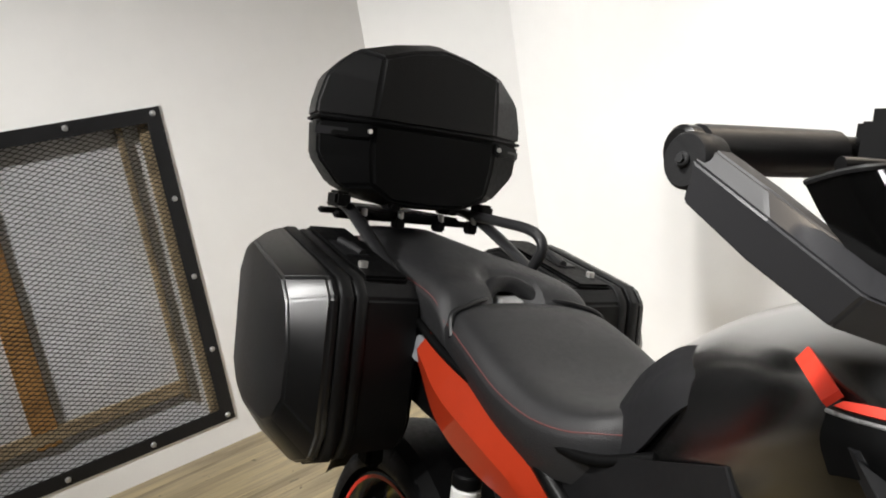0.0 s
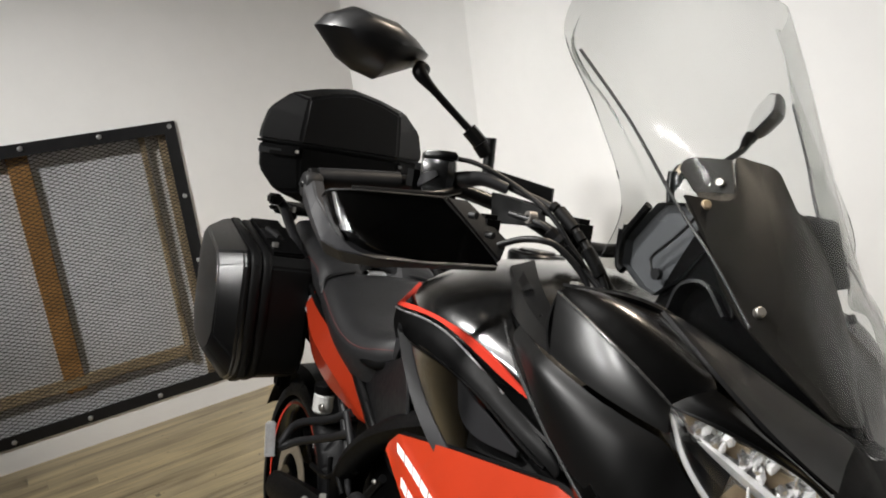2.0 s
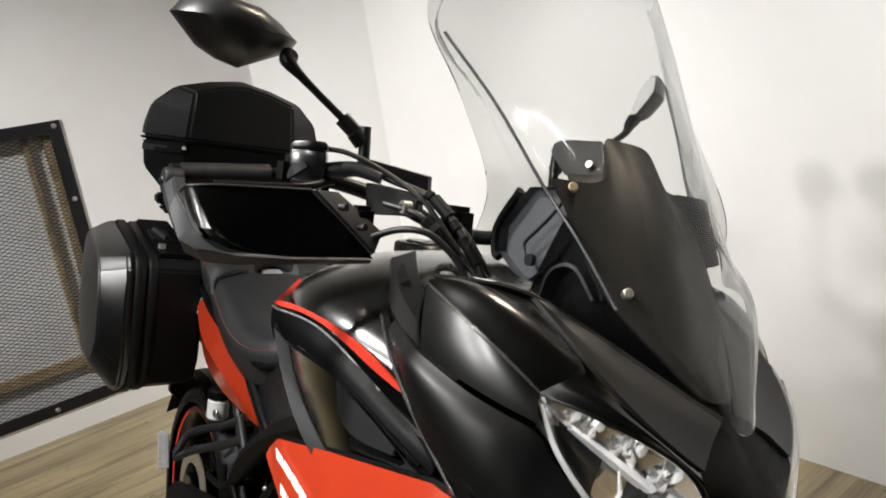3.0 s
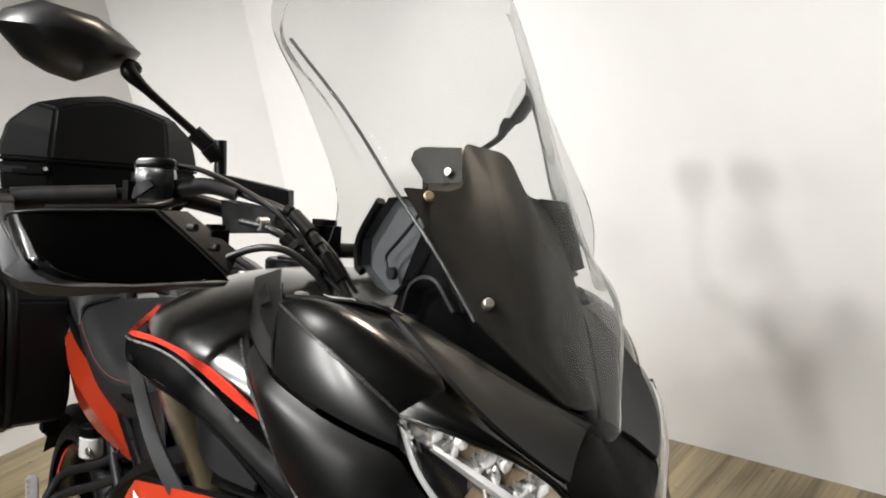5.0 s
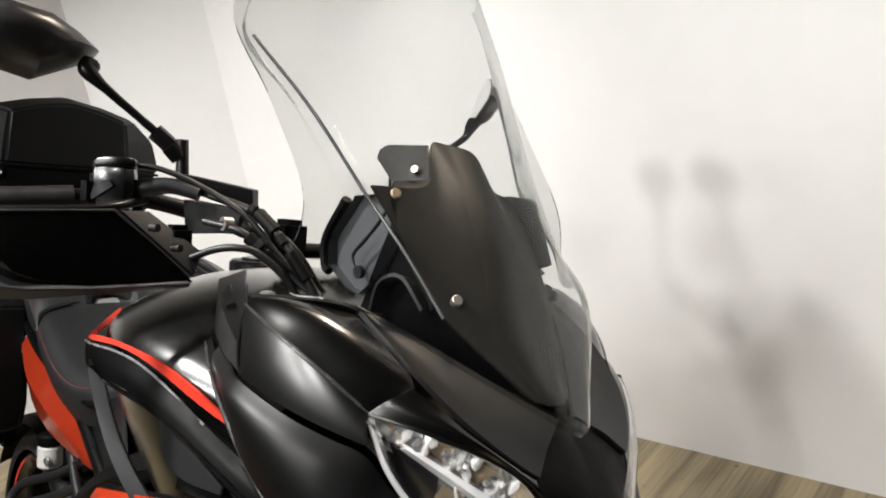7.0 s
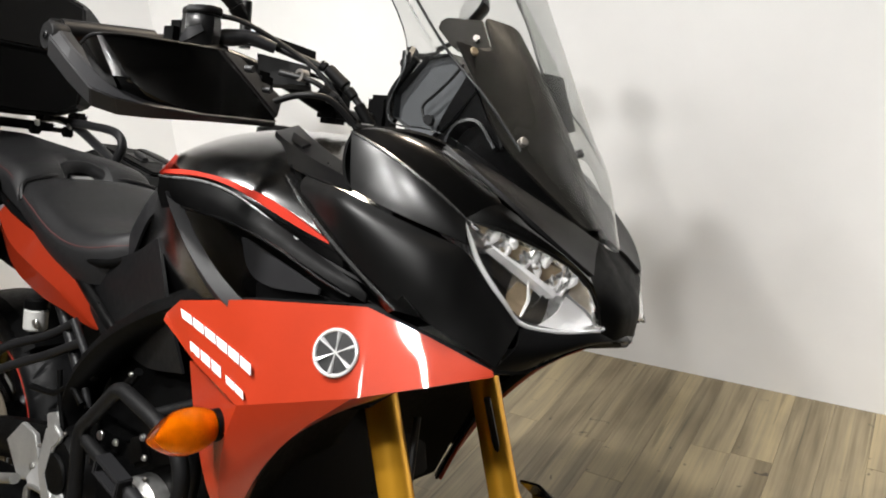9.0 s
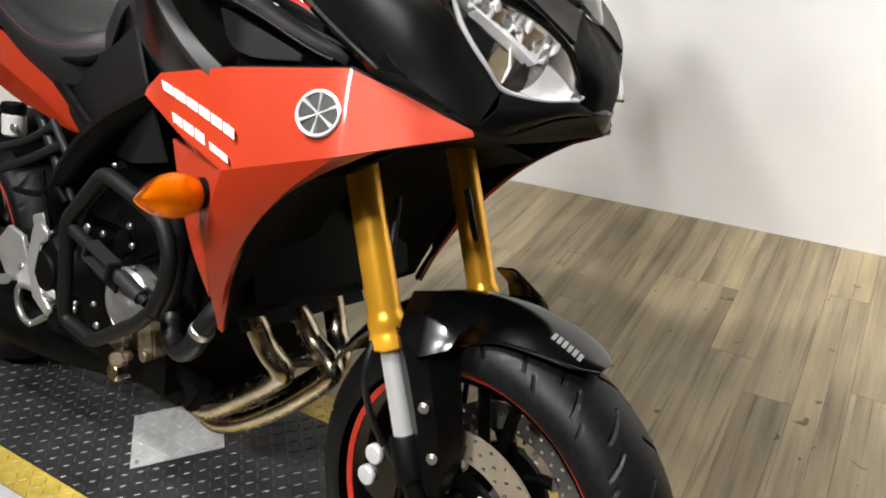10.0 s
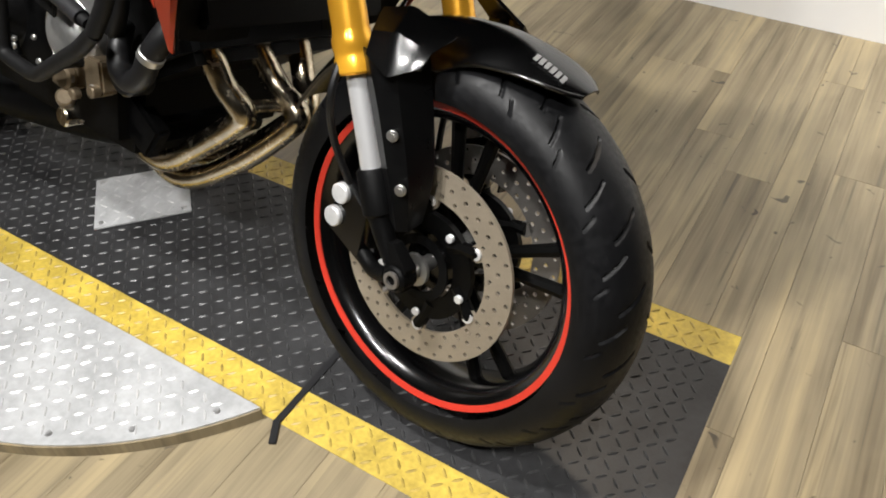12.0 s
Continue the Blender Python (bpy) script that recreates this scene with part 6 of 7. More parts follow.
# ---- handlebar ----
hb = part("handlebar", tube([(-0.545, -0.432, 1.195), (-0.536, -0.35, 1.203), (-0.508, -0.24, 1.212), (-0.46, -0.14, 1.188), (-0.44, -0.05, 1.155), (-0.44, 0.05, 1.155), (-0.46, 0.14, 1.188), (-0.508, 0.24, 1.212), (-0.536, 0.35, 1.203), (-0.545, 0.432, 1.195)], 0.0110, 14, 60), M_SATIN, bike, "black tapered handlebar")
for s in (-1, 1):
    part("grip", tube([(-0.544, s * 0.42, 1.196), (-0.540, s * 0.38, 1.200), (-0.528, s * 0.305, 1.207)], 0.0165, 16), M_HOSE, hb, "black rubber grip")
    part("bar_end", cyl((-0.545, s * 0.420, 1.195), (-0.547, s * 0.434, 1.194), 0.0165, 18, bevel=0.003), M_SATIN, hb)
    part("switchgear", join(block(-0.500, s * 0.272, 1.218, 0.042, 0.060, 0.044, 0.010), block(-0.475, s * 0.262, 1.212, 0.03, 0.05, 0.03, 0.006)), M_MATTE, hb, "black switch housing")
    part("lever", tube([(-0.455, s * 0.245, 1.212), (-0.43, s * 0.30, 1.200), (-0.46, s * 0.40, 1.192)], [0.007, 0.005, 0.005], 10, 16), M_SATIN, hb, "black hand lever")
    part("riser_clamp", block(-0.43, s * 0.055, 1.165, 0.05, 0.035, 0.06, 0.008), M_ENGINE, hb)
    # hand guard
    side = lambda rail: [(x, s * y, z) for x, y, z in rail]
    face = [side([(-0.4105, 0.4378, 1.188), (-0.402, 0.415, 1.192), (-0.395, 0.385, 1.194), (-0.388, 0.345, 1.196), (-0.384, 0.302, 1.198)]),
            side([(-0.391, 0.4305, 1.166), (-0.385, 0.404, 1.163), (-0.380, 0.368, 1.160), (-0.374, 0.315, 1.160), (-0.370, 0.262, 1.162)]),
            side([(-0.3745, 0.4225, 1.143), (-0.372, 0.400, 1.131), (-0.369, 0.360, 1.121), (-0.364, 0.300, 1.118), (-0.358, 0.222, 1.121)])]
    corner = [side([a, tuple((i + j) / 2 + d * k for i, j, d in zip(a, b, (0.66, 0.66, 0.33))), b]) for a, b, k in (((-0.415, 0.4415, 1.187), (-0.4105, 0.4378, 1.188), 0.0003), ((-0.401, 0.4385, 1.166), (-0.391, 0.4305, 1.166), 0.0008), ((-0.388, 0.4340, 1.144), (-0.3745, 0.4225, 1.143), 0.0012))]
    flank = [side([(-0.452, 0.440, 1.178), (-0.432, 0.443, 1.184), (-0.415, 0.4415, 1.187)]), side([(-0.440, 0.437, 1.160), (-0.418, 0.439, 1.162), (-0.401, 0.4385, 1.166)]), side([(-0.428, 0.434, 1.147), (-0.405, 0.435, 1.144), (-0.388, 0.4340, 1.144)]), side([(-0.438, 0.428, 1.138), (-0.415, 0.426, 1.130), (-0.396, 0.420, 1.127)])]
    sill = [side([(-0.388, 0.4340, 1.144), (-0.3745, 0.4225, 1.143), (-0.372, 0.400, 1.131), (-0.3695, 0.360, 1.122), (-0.3645, 0.300, 1.119)]), side([(-0.408, 0.432, 1.138), (-0.392, 0.412, 1.126), (-0.378, 0.388, 1.114), (-0.373, 0.345, 1.110), (-0.367, 0.295, 1.110)])]
    hg = part("hand_guard", join(patch(face, 40, 12, 0.004), patch(flank, 12, 8, 0.004), patch(sill, 20, 5, 0.004)), M_GUARD, bike, "gloss black hand guard", 22)
    part("corner_facet", patch(corner, 13, 12, 0.004), M_GLOSS, hg, "rounded gloss black outer corner", 60)
    part("inner_plate", patch([side([(-0.386, 0.300, 1.197), (-0.362, 0.222, 1.126)]), side([(-0.402, 0.262, 1.196), (-0.374, 0.206, 1.152)])], 8, 5, 0.005, edge=0.001), M_HOSE, hg, "black inner guard plate")
    part("guard_edge", tube(side([(-0.452, 0.440, 1.179), (-0.432, 0.443, 1.185), (-0.414, 0.440, 1.189), (-0.402, 0.415, 1.193), (-0.395, 0.385, 1.195), (-0.384, 0.303, 1.199)]), 0.0018, 6, 40), M_POWDER, hg)
    part("guard_edge", tube(side([(-0.384, 0.303, 1.199), (-0.360, 0.224, 1.126)]), 0.0020, 6), M_FRAME, hg)
    stations = [((-0.527, 0.435, 1.2005), (-0.522, 0.446, 1.187), (-0.530, 0.442, 1.163), (0, -0.016, 0)),
                ((-0.475, 0.441, 1.176), (-0.464, 0.450, 1.158), (-0.482, 0.439, 1.134), (0, -0.015, 0)), ((-0.414, 0.432, 1.141), (-0.406, 0.450, 1.128), (-0.430, 0.435, 1.108), (-0.004, -0.013, 0)),
                ((-0.392, 0.412, 1.130), (-0.378, 0.436, 1.120), (-0.402, 0.418, 1.102), (-0.012, -0.006, 0)), ((-0.374, 0.385, 1.121), (-0.364, 0.395, 1.1155), (-0.382, 0.385, 1.103), (-0.012, -0.002, 0)),
                ((-0.366, 0.330, 1.118), (-0.359, 0.330, 1.1150), (-0.368, 0.328, 1.108), (-0.010, 0, 0)), ((-0.357, 0.226, 1.122), (-0.352, 0.226, 1.119), (-0.358, 0.226, 1.114), (-0.008, 0, 0))]
    bar = loft([[V(*p) for p in side([a, b, c, tuple(i + j for i, j in zip(c, d)), tuple(i + j for i, j in zip(a, d))])] for a, b, c, d in stations])
    soften(bar, 0.0016, 2, 0.2)
    part("guard_frame", bar, M_FRAME, hg, "dark grey angular guard frame", 24)
    part("frame_end", lathe([(0.001, s * 0.420), (0.0155, s * 0.420), (0.0178, s * 0.423), (0.0178, s * 0.4415), (0.0160, s * 0.444), (0.001, s * 0.444)], (-0.5310, 0, 1.1875), 32), M_POWDER, hg, "round end of the guard frame")
    for p in ((-0.372, 0.268, 1.182), (-0.362, 0.245, 1.160)):
        part("guard_screw", cyl((p[0], s * p[1], p[2]), (p[0] + 0.010, s * p[1] - s * 0.004, p[2]), 0.0048, 12), M_HOSE, hg)
    part("guard_bolt", bolt((-0.5310, s * 0.444, 1.1875), (0.1, s, 0.1), 0.0050, 0.003), M_HOSE, hg, "dark guard bolt")
    part("bracket", block(-0.392, s * 0.228, 1.160, 0.026, 0.03, 0.05, 0.006), M_MATTE, hg)
    # mirror
    o8 = [(-0.438, 1.410), (-0.425, 1.428), (-0.390, 1.446), (-0.324, 1.438), (-0.290, 1.420), (-0.264, 1.400), (-0.274, 1.386), (-0.343, 1.353), (-0.375, 1.360), (-0.402, 1.373)]
    cy, cz = -0.345, 1.398
    secs = []
    for f, x in ((1.0, -0.600), (1.02, -0.592), (0.97, -0.575), (0.82, -0.556), (0.55, -0.540), (0.22, -0.534)):
        secs.append([V(x, -s * (cy + (y - cy) * f), cz + (z - cz) * f + (1 - f) * 0.006) for y, z in o8])
    turn = Matrix() if s < 0 else Matrix.Translation((-0.55, 0.445, 1.425)) @ Matrix.Rotation(radians(-20), 4, V(0.86, -0.51, 0)) @ Matrix.Rotation(radians(58), 4, "Z") @ Matrix.Diagonal((0.50, 0.8, 1.05, 1)) @ Matrix.Translation((0.56, -0.345, -1.398))
    mr = part("mirror", placed(loft(secs, 2), turn), M_MSHELL, bike, "satin black teardrop rear-view mirror", 24)
    part("mirror_glass", placed(slab([V(-0.6012, -s * (cy + (y - cy) * 0.93), cz + (z - cz) * 0.93) for y, z in o8], 0.002, (-1, 0, 0)), turn), M_MIRROR, mr, "mirror glass")
    st_ = [(-0.555, s * 0.283, 1.378), (-0.548, s * 0.287, 1.368), (-0.535, s * 0.265, 1.345), (-0.515, s * 0.205, 1.295), (-0.51, s * 0.198, 1.288)]
    if s > 0:
        st_ = [(-0.55, 0.40, 1.385), (-0.548, 0.39, 1.375), (-0.54, 0.365, 1.35), (-0.52, 0.27, 1.305), (-0.51, 0.205, 1.288)]
    part("stem", join(tube(st_, [0.013, 0.011, 0.0062, 0.0058, 0.008], 12, 24),
                      cyl((-0.517, s * 0.212, 1.300), (-0.508, s * 0.190, 1.280), 0.0115, 8), tube([(-0.508, s * 0.195, 1.282), (-0.505, s * 0.182, 1.268)], 0.012, 10)), M_SATIN, mr, "black mirror stem")
    part("mount", join(cyl((-0.503, s * 0.180, 1.292), (-0.500, s * 0.178, 1.225), 0.0085, 10)), M_SATIN, mr)
# brake fluid reservoir on the right, clutch side simpler
ring = [(-0.480, -0.288), (-0.474, -0.300), (-0.462, -0.302), (-0.446, -0.290), (-0.437, -0.276), (-0.438, -0.264), (-0.450, -0.256), (-0.470, -0.270)]
cx, cy = -0.459, -0.280
res = part("brake_reservoir", loft([[V(cx + (x - cx) * f + dx, cy + (y - cy) * f, z) for x, y in ring] for f, dx, z in ((0.72, 0.004, 1.198), (0.86, 0.002, 1.206), (0.98, 0, 1.222), (1.0, 0, 1.240), (0.95, -0.001, 1.247), (0.80, -0.002, 1.251))]), M_GLOSS, bike, "gloss black brake fluid reservoir", 24)
part("reservoir_cap", loft([[V(cx + (x - cx) * f, cy + (y - cy) * f, z + (x - cx) * 0.12) for x, y in ring] for f, z in ((0.96, 1.247), (1.02, 1.249), (1.0, 1.255), (0.88, 1.258))]), M_SATIN, res, "black reservoir lid")
# grey crescent laid on the reservoir to imitate its sheen
part("sheen_crescent", patch([[(-0.472, -0.3025, 1.212), (-0.458, -0.3025, 1.226), (-0.443, -0.292, 1.233)], [(-0.470, -0.3020, 1.208), (-0.454, -0.2995, 1.214), (-0.441, -0.288, 1.226)]], 12, 5, 0.002), M_FRAME, res, "dark grey crescent painted for the sheen on the reservoir")
part("master_cylinder", join(tube([(-0.458, -0.262, 1.222), (-0.445, -0.245, 1.226), (-0.430, -0.222, 1.230), (-0.408, -0.196, 1.222)], [0.010, 0.0115, 0.010, 0.008], 14, 20)), M_GREYPL, res, "dark grey master cylinder")
part("clamp_bolt", bolt((-0.452, -0.250, 1.215), (0.5, -0.7, 0), 0.0055), M_STEEL, res)
ctrl = part("control_box", loft([[V(-0.446, -0.203, 1.246), V(-0.470, -0.180, 1.246), V(-0.430, -0.105, 1.232), V(-0.402, -0.128, 1.231)], [V(-0.442, -0.203, 1.231), V(-0.466, -0.180, 1.231), V(-0.428, -0.105, 1.211), V(-0.399, -0.128, 1.209)]]), M_MATTE, bike, "black handlebar control box", 20)
part("switch_body", join(loft([[V(-0.437, -0.203, 1.214), V(-0.47, -0.17, 1.214), V(-0.41, -0.13, 1.206), V(-0.372, -0.160, 1.204)], [V(-0.428, -0.203, 1.172), V(-0.46, -0.17, 1.172), V(-0.40, -0.13, 1.175), V(-0.370, -0.163, 1.178)]])), M_MATTE, ctrl, "black switch body")
part("switch_bolt", lathe([(0.004, -0.006), (0.0085, -0.006), (0.0085, 0.006), (0.004, 0.006)], (-0.368, -0.178, 1.189), 16, True), M_BLUEGREY, ctrl, "round dull alloy boss")
for k, (pts, r) in enumerate((([(-0.462, -0.268, 1.252), (-0.436, -0.235, 1.250), (-0.404, -0.190, 1.229), (-0.364, -0.155, 1.199), (-0.335, -0.130, 1.159), (-0.298, -0.100, 1.105), (-0.285, -0.085, 1.06)], 0.0036),
                              ([(-0.450, -0.215, 1.236), (-0.400, -0.180, 1.220), (-0.364, -0.150, 1.206), (-0.323, -0.134, 1.180), (-0.287, -0.110, 1.126), (-0.272, -0.095, 1.07)], 0.0050),
                              ([(-0.395, -0.195, 1.190), (-0.351, -0.170, 1.182), (-0.335, -0.150, 1.163), (-0.317, -0.130, 1.138), (-0.287, -0.105, 1.107), (-0.275, -0.09, 1.06)], 0.0042),
                              ([(-0.372, -0.225, 1.145), (-0.353, -0.200, 1.159), (-0.331, -0.180, 1.163), (-0.318, -0.160, 1.156), (-0.300, -0.130, 1.125), (-0.285, -0.11, 1.08)], 0.0046),
                              ([(-0.42, -0.15, 1.20), (-0.37, -0.125, 1.190), (-0.325, -0.105, 1.160), (-0.292, -0.085, 1.11)], 0.0034))):
    part("cable", tube(pts, r, 10, 40), M_HOSE, ctrl)
for a, b, r in (((-0.364, -0.151, 1.209), (-0.356, -0.146, 1.205), 0.0075), ((-0.354, -0.145, 1.204), (-0.325, -0.135, 1.182), 0.0088), ((-0.322, -0.134, 1.179), (-0.312, -0.130, 1.168), 0.0070), ((-0.308, -0.126, 1.160), (-0.288, -0.111, 1.128), 0.0082),
                ((-0.345, -0.162, 1.176), (-0.333, -0.149, 1.161), 0.0085), ((-0.330, -0.146, 1.157), (-0.312, -0.126, 1.134), 0.0070)):
    part("cable_sleeve", cyl(a, b, r, 14, bevel=0.0015), M_MATTE, ctrl, "ribbed black cable sleeve")
part("cable_collar", cyl((-0.338, -0.155, 1.168), (-0.334, -0.150, 1.163), 0.0095, 14), M_GREYPL, ctrl)
for s in (-1, 1):
    part("yoke_bolt", bolt(fk(1.0, s * FW * 0.93), AX, 0.016, 0.01), M_GOLD, hb)
part("top_yoke", join(block(-0.31, 0, 1.00, 0.07, 0.26, 0.03, 0.008, pose(0, 0, 0, 0, -21, 0)), cyl((-0.29, 0, 0.82), (-0.33, 0, 1.03), 0.03, 16)), M_ENGINE, hb, "black fork yoke")
part("lower_yoke", placed(block(0, 0, 0, 0.075, 0.27, 0.045, 0.01), pose(-0.235, 0, 0.83, 0, -21, 0)), M_ALLOY, hb, "cast alloy lower fork yoke")

# ---- seats and tail ----


def seat_secs(rows, zb):
    out = []
    for x, zt, hw, crown in rows:
        low = [(-hw * 0.90, min(zb(x), zt - 0.10)), (-hw * 0.98, zt - 0.070), (-hw * 1.01, zt - 0.045), (-hw * 1.01, zt - 0.034)]
        top = [(-hw * 1.01, zt - 0.034), (-hw * 0.93, zt - 0.011), (-hw * 0.75, zt - 0.001), (-hw * 0.4, zt + crown * 0.7), (0, zt + crown)]
        half = crom([V(0, y, z) for y, z in low], 7)[:-1] + crom([V(0, y, z) for y, z in top], 10)
        out.append([V(x, p.y, p.z) for p in half] + [V(x, -p.y, p.z) for p in reversed(half[:-1])])
    return out


RS = [(-1.290, 0.930, 0.110, 0.004), (-1.272, 0.952, 0.140, 0.006), (-1.22, 0.956, 0.163, 0.006), (-1.14, 0.932, 0.173, 0.002), (-1.06, 0.902, 0.175, -0.003), (-0.99, 0.887, 0.170, -0.003), (-0.93, 0.888, 0.160, 0.002), (-0.885, 0.898, 0.143, 0.004), (-0.860, 0.903, 0.122, 0.004), (-0.845, 0.896, 0.100, 0.002)]
seat = part("rider_seat", loft(seat_secs(RS, lambda x: 0.848 - 0.025 * math.sin((x + 1.29) * 7)), 5), M_SEAT, bike, "dark grey vinyl rider seat with red stitching", 28)
for s in (-1, 1):
    part("stitching", tube([(x, s * hw * 0.995, zt - 0.0285) for x, zt, hw, c in RS[1:-1]], 0.0010, 6, 80), M_STITCH, seat, "red seam stitching")
    # the shade in the gap between the seats, drawn as a dark tube
    part("seat_gap", tube([(-1.205, s * 0.166, 0.915), (-1.225, s * 0.156, 0.948), (-1.238, s * 0.115, 0.962), (-1.258, s * 0.075, 0.966), (-1.27, s * 0.06, 0.958)], 0.0050, 8, 30), M_HOSE, seat, "dark tube standing in for the shaded gap between the seats")
PS = [(-1.225, 0.905, 0.150, 0.0), (-1.245, 0.958, 0.158, 0.0), (-1.29, 0.992, 0.160, 0.004), (-1.40, 1.008, 0.155, 0.006), (-1.54, 1.018, 0.142, 0.006), (-1.66, 1.030, 0.12, 0.004), (-1.74, 1.040, 0.10, 0.002)]
psec = seat_secs(PS, lambda x: 0.90 if x < -1.3 else 0.86)
for sec in psec[:3]:
    for p in sec:
        if abs(p.y) < 0.062:
            p.x -= 0.075 * math.cos(p.y / 0.062 * math.pi / 2)
pil = part("pillion_seat", loft(psec, 5), M_SEAT, bike, "dark grey vinyl pillion seat", 28)
for s in (-1, 1):
    part("stitching", tube([(x, s * hw * 0.995, zt - 0.0285) for x, zt, hw, c in PS[1:]], 0.0010, 6, 60), M_STITCH, pil, "red seam stitching")
part("seat_arch", tube([(-1.273, 0.060, 0.925), (-1.290, 0.055, 0.962), (-1.307, 0.028, 0.982), (-1.313, 0, 0.986), (-1.307, -0.028, 0.982), (-1.290, -0.055, 0.962), (-1.273, -0.060, 0.925)], 0.015, 12, 30), M_SEATDK, pil, "padded arch round the strap slot")
part("seat_clip", loft([[V(-1.307, -0.036, 0.928), V(-1.307, 0.036, 0.928), V(-1.307, 0.024, 0.966), V(-1.307, -0.024, 0.966)], [V(-1.275, -0.036, 0.925), V(-1.275, 0.036, 0.925), V(-1.280, 0.022, 0.962), V(-1.280, -0.022, 0.962)]]), M_ALUT, pil, "bright alloy seat clip")
both("tail_panel", patch([[(-1.282, -0.160, 0.905), (-1.19, -0.168, 0.872), (-1.09, -0.165, 0.845), (-1.00, -0.155, 0.805), (-0.945, -0.130, 0.725), (-0.935, -0.122, 0.700)],
                          [(-1.300, -0.172, 0.872), (-1.20, -0.185, 0.825), (-1.09, -0.182, 0.790), (-1.01, -0.165, 0.755), (-0.955, -0.135, 0.708), (-0.940, -0.124, 0.697)],
                          [(-1.300, -0.165, 0.845), (-1.21, -0.172, 0.775), (-1.10, -0.168, 0.738), (-1.02, -0.155, 0.720), (-0.965, -0.135, 0.700), (-0.945, -0.124, 0.694)]], 36, 9, 0.005, lin_v=True), M_RED, bike, "glossy red-orange tail panel", 28)
both("tail_tip", slab([(-1.374, -0.158, 0.874), (-1.291, -0.156, 0.901), (-1.279, -0.168, 0.844), (-1.340, -0.165, 0.852)], 0.008, (0, 1, 0), 0.002), M_GREYPAINT, bike, "light grey tail panel end")
both("seat_rail", tube([(-0.80, -0.125, 0.868), (-0.90, -0.150, 0.835), (-1.05, -0.160, 0.850), (-1.22, -0.162, 0.880), (-1.40, -0.150, 0.93), (-1.70, -0.12, 1.0)], 0.008, 10, 30), M_MATTE, bike, "black seat rail")
part("tail_body", loft([[V(x, -hw, zb), V(x, hw, zb), V(x, hw * 1.02, zt), V(x, -hw * 1.02, zt)] for x, zb, zt, hw in ((-0.95, 0.72, 0.84, 0.10), (-1.2, 0.74, 0.86, 0.125), (-1.45, 0.78, 0.93, 0.13), (-1.80, 0.90, 1.01, 0.08))], 4), M_MATTE, bike, "black tail unit under the seats")
bot_ = part("fluid_bottle", join(cyl((-1.13, -0.155, 0.655), (-1.13, -0.155, 0.700), 0.023, 24, bevel=0.004)), M_BOTTLE, bike, "milky rear brake fluid bottle")
part("bottle_cap", cyl((-1.13, -0.155, 0.700), (-1.13, -0.155, 0.722), 0.024, 20, bevel=0.003), M_MATTE, bot_, "black bottle cap")
part("bottle_bolt", bolt((-1.105, -0.165, 0.675), (0.3, -1, 0), 0.009), M_STEEL, bot_)
# footrests
for s in (-1, 1):
    fr = part("footrest_bracket", join(slab([(-1.130, s * 0.186, 0.430), (-1.068, s * 0.186, 0.485), (-1.010, s * 0.186, 0.478), (-0.985, s * 0.186, 0.425), (-1.010, s * 0.186, 0.385), (-1.070, s * 0.186, 0.365)], 0.010, (0, s, 0), 0.002),
                                       slab([(-0.987, s * 0.176, 0.526), (-0.950, s * 0.176, 0.540), (-0.915, s * 0.176, 0.515), (-0.905, s * 0.176, 0.500), (-0.925, s * 0.176, 0.450), (-0.965, s * 0.176, 0.430)], 0.012, (0, s, 0), 0.002)), M_CAST, bike, "bare alloy footrest bracket")
    part("arm", join(slab([(-0.965, s * 0.196, 0.440), (-0.930, s * 0.196, 0.445), (-0.865, s * 0.196, 0.408), (-0.862, s * 0.196, 0.392), (-0.920, s * 0.196, 0.400), (-1.000, s * 0.196, 0.372), (-1.010, s * 0.196, 0.395)], 0.012, (0, s, 0), 0.002)), M_ALUT, fr, "bright alloy arm")
    part("footrest", tube([(-1.150, s * 0.215, 0.345), (-1.04, s * 0.215, 0.382)], [0.010, 0.011], 12), M_ALLOY, fr, "alloy footrest")
    part("brake_pedal", tube([(-0.870, s * 0.205, 0.392), (-0.98, s * 0.205, 0.385), (-1.008, s * 0.205, 0.365), (-1.000, s * 0.205, 0.325), (-0.96, s * 0.205, 0.312), (-0.90, s * 0.205, 0.345)], 0.0065, 10, 34), M_ALLOY, fr, "alloy foot pedal loop")
    part("pivot_bolt", bolt((-1.005, s * 0.197, 0.415), (0, s, 0), 0.009), M_STEEL, fr)
    pk = part("pillion_bracket", join(tube([(-0.98, s * 0.140, 0.708), (-1.08, s * 0.150, 0.655), (-1.19, s * 0.19, 0.605), (-1.20, s * 0.22, 0.555)], 0.0095, 10, 16), tube([(-0.95, s * 0.150, 0.672), (-1.06, s * 0.16, 0.620), (-1.17, s * 0.19, 0.570), (-1.20, s * 0.22, 0.545)], 0.0095, 10, 16)), M_GREYPL, bike, "grey-black pillion footrest bracket")
    part("pillion_footrest", join(block(-1.205, s * 0.245, 0.565, 0.022, 0.022, 0.080, 0.004, pose(0, 0, 0, 0, -18, 0)), *[block(-1.186 - 0.0035 * k, s * 0.247, 0.532 + 0.011 * k, 0.006, 0.024, 0.006, 0.001, pose(0, 0, 0, 0, -18, 0)) for k in range(7)]), M_ALUT, pk, "ribbed bright folding footrest")
part("side_stand", join(tube([(-0.72, 0.16, 0.27), (-0.74, 0.24, 0.13), (-0.76, 0.30, 0.0)], 0.011, 10, 10)), M_ENGINE, bike, "black side stand")
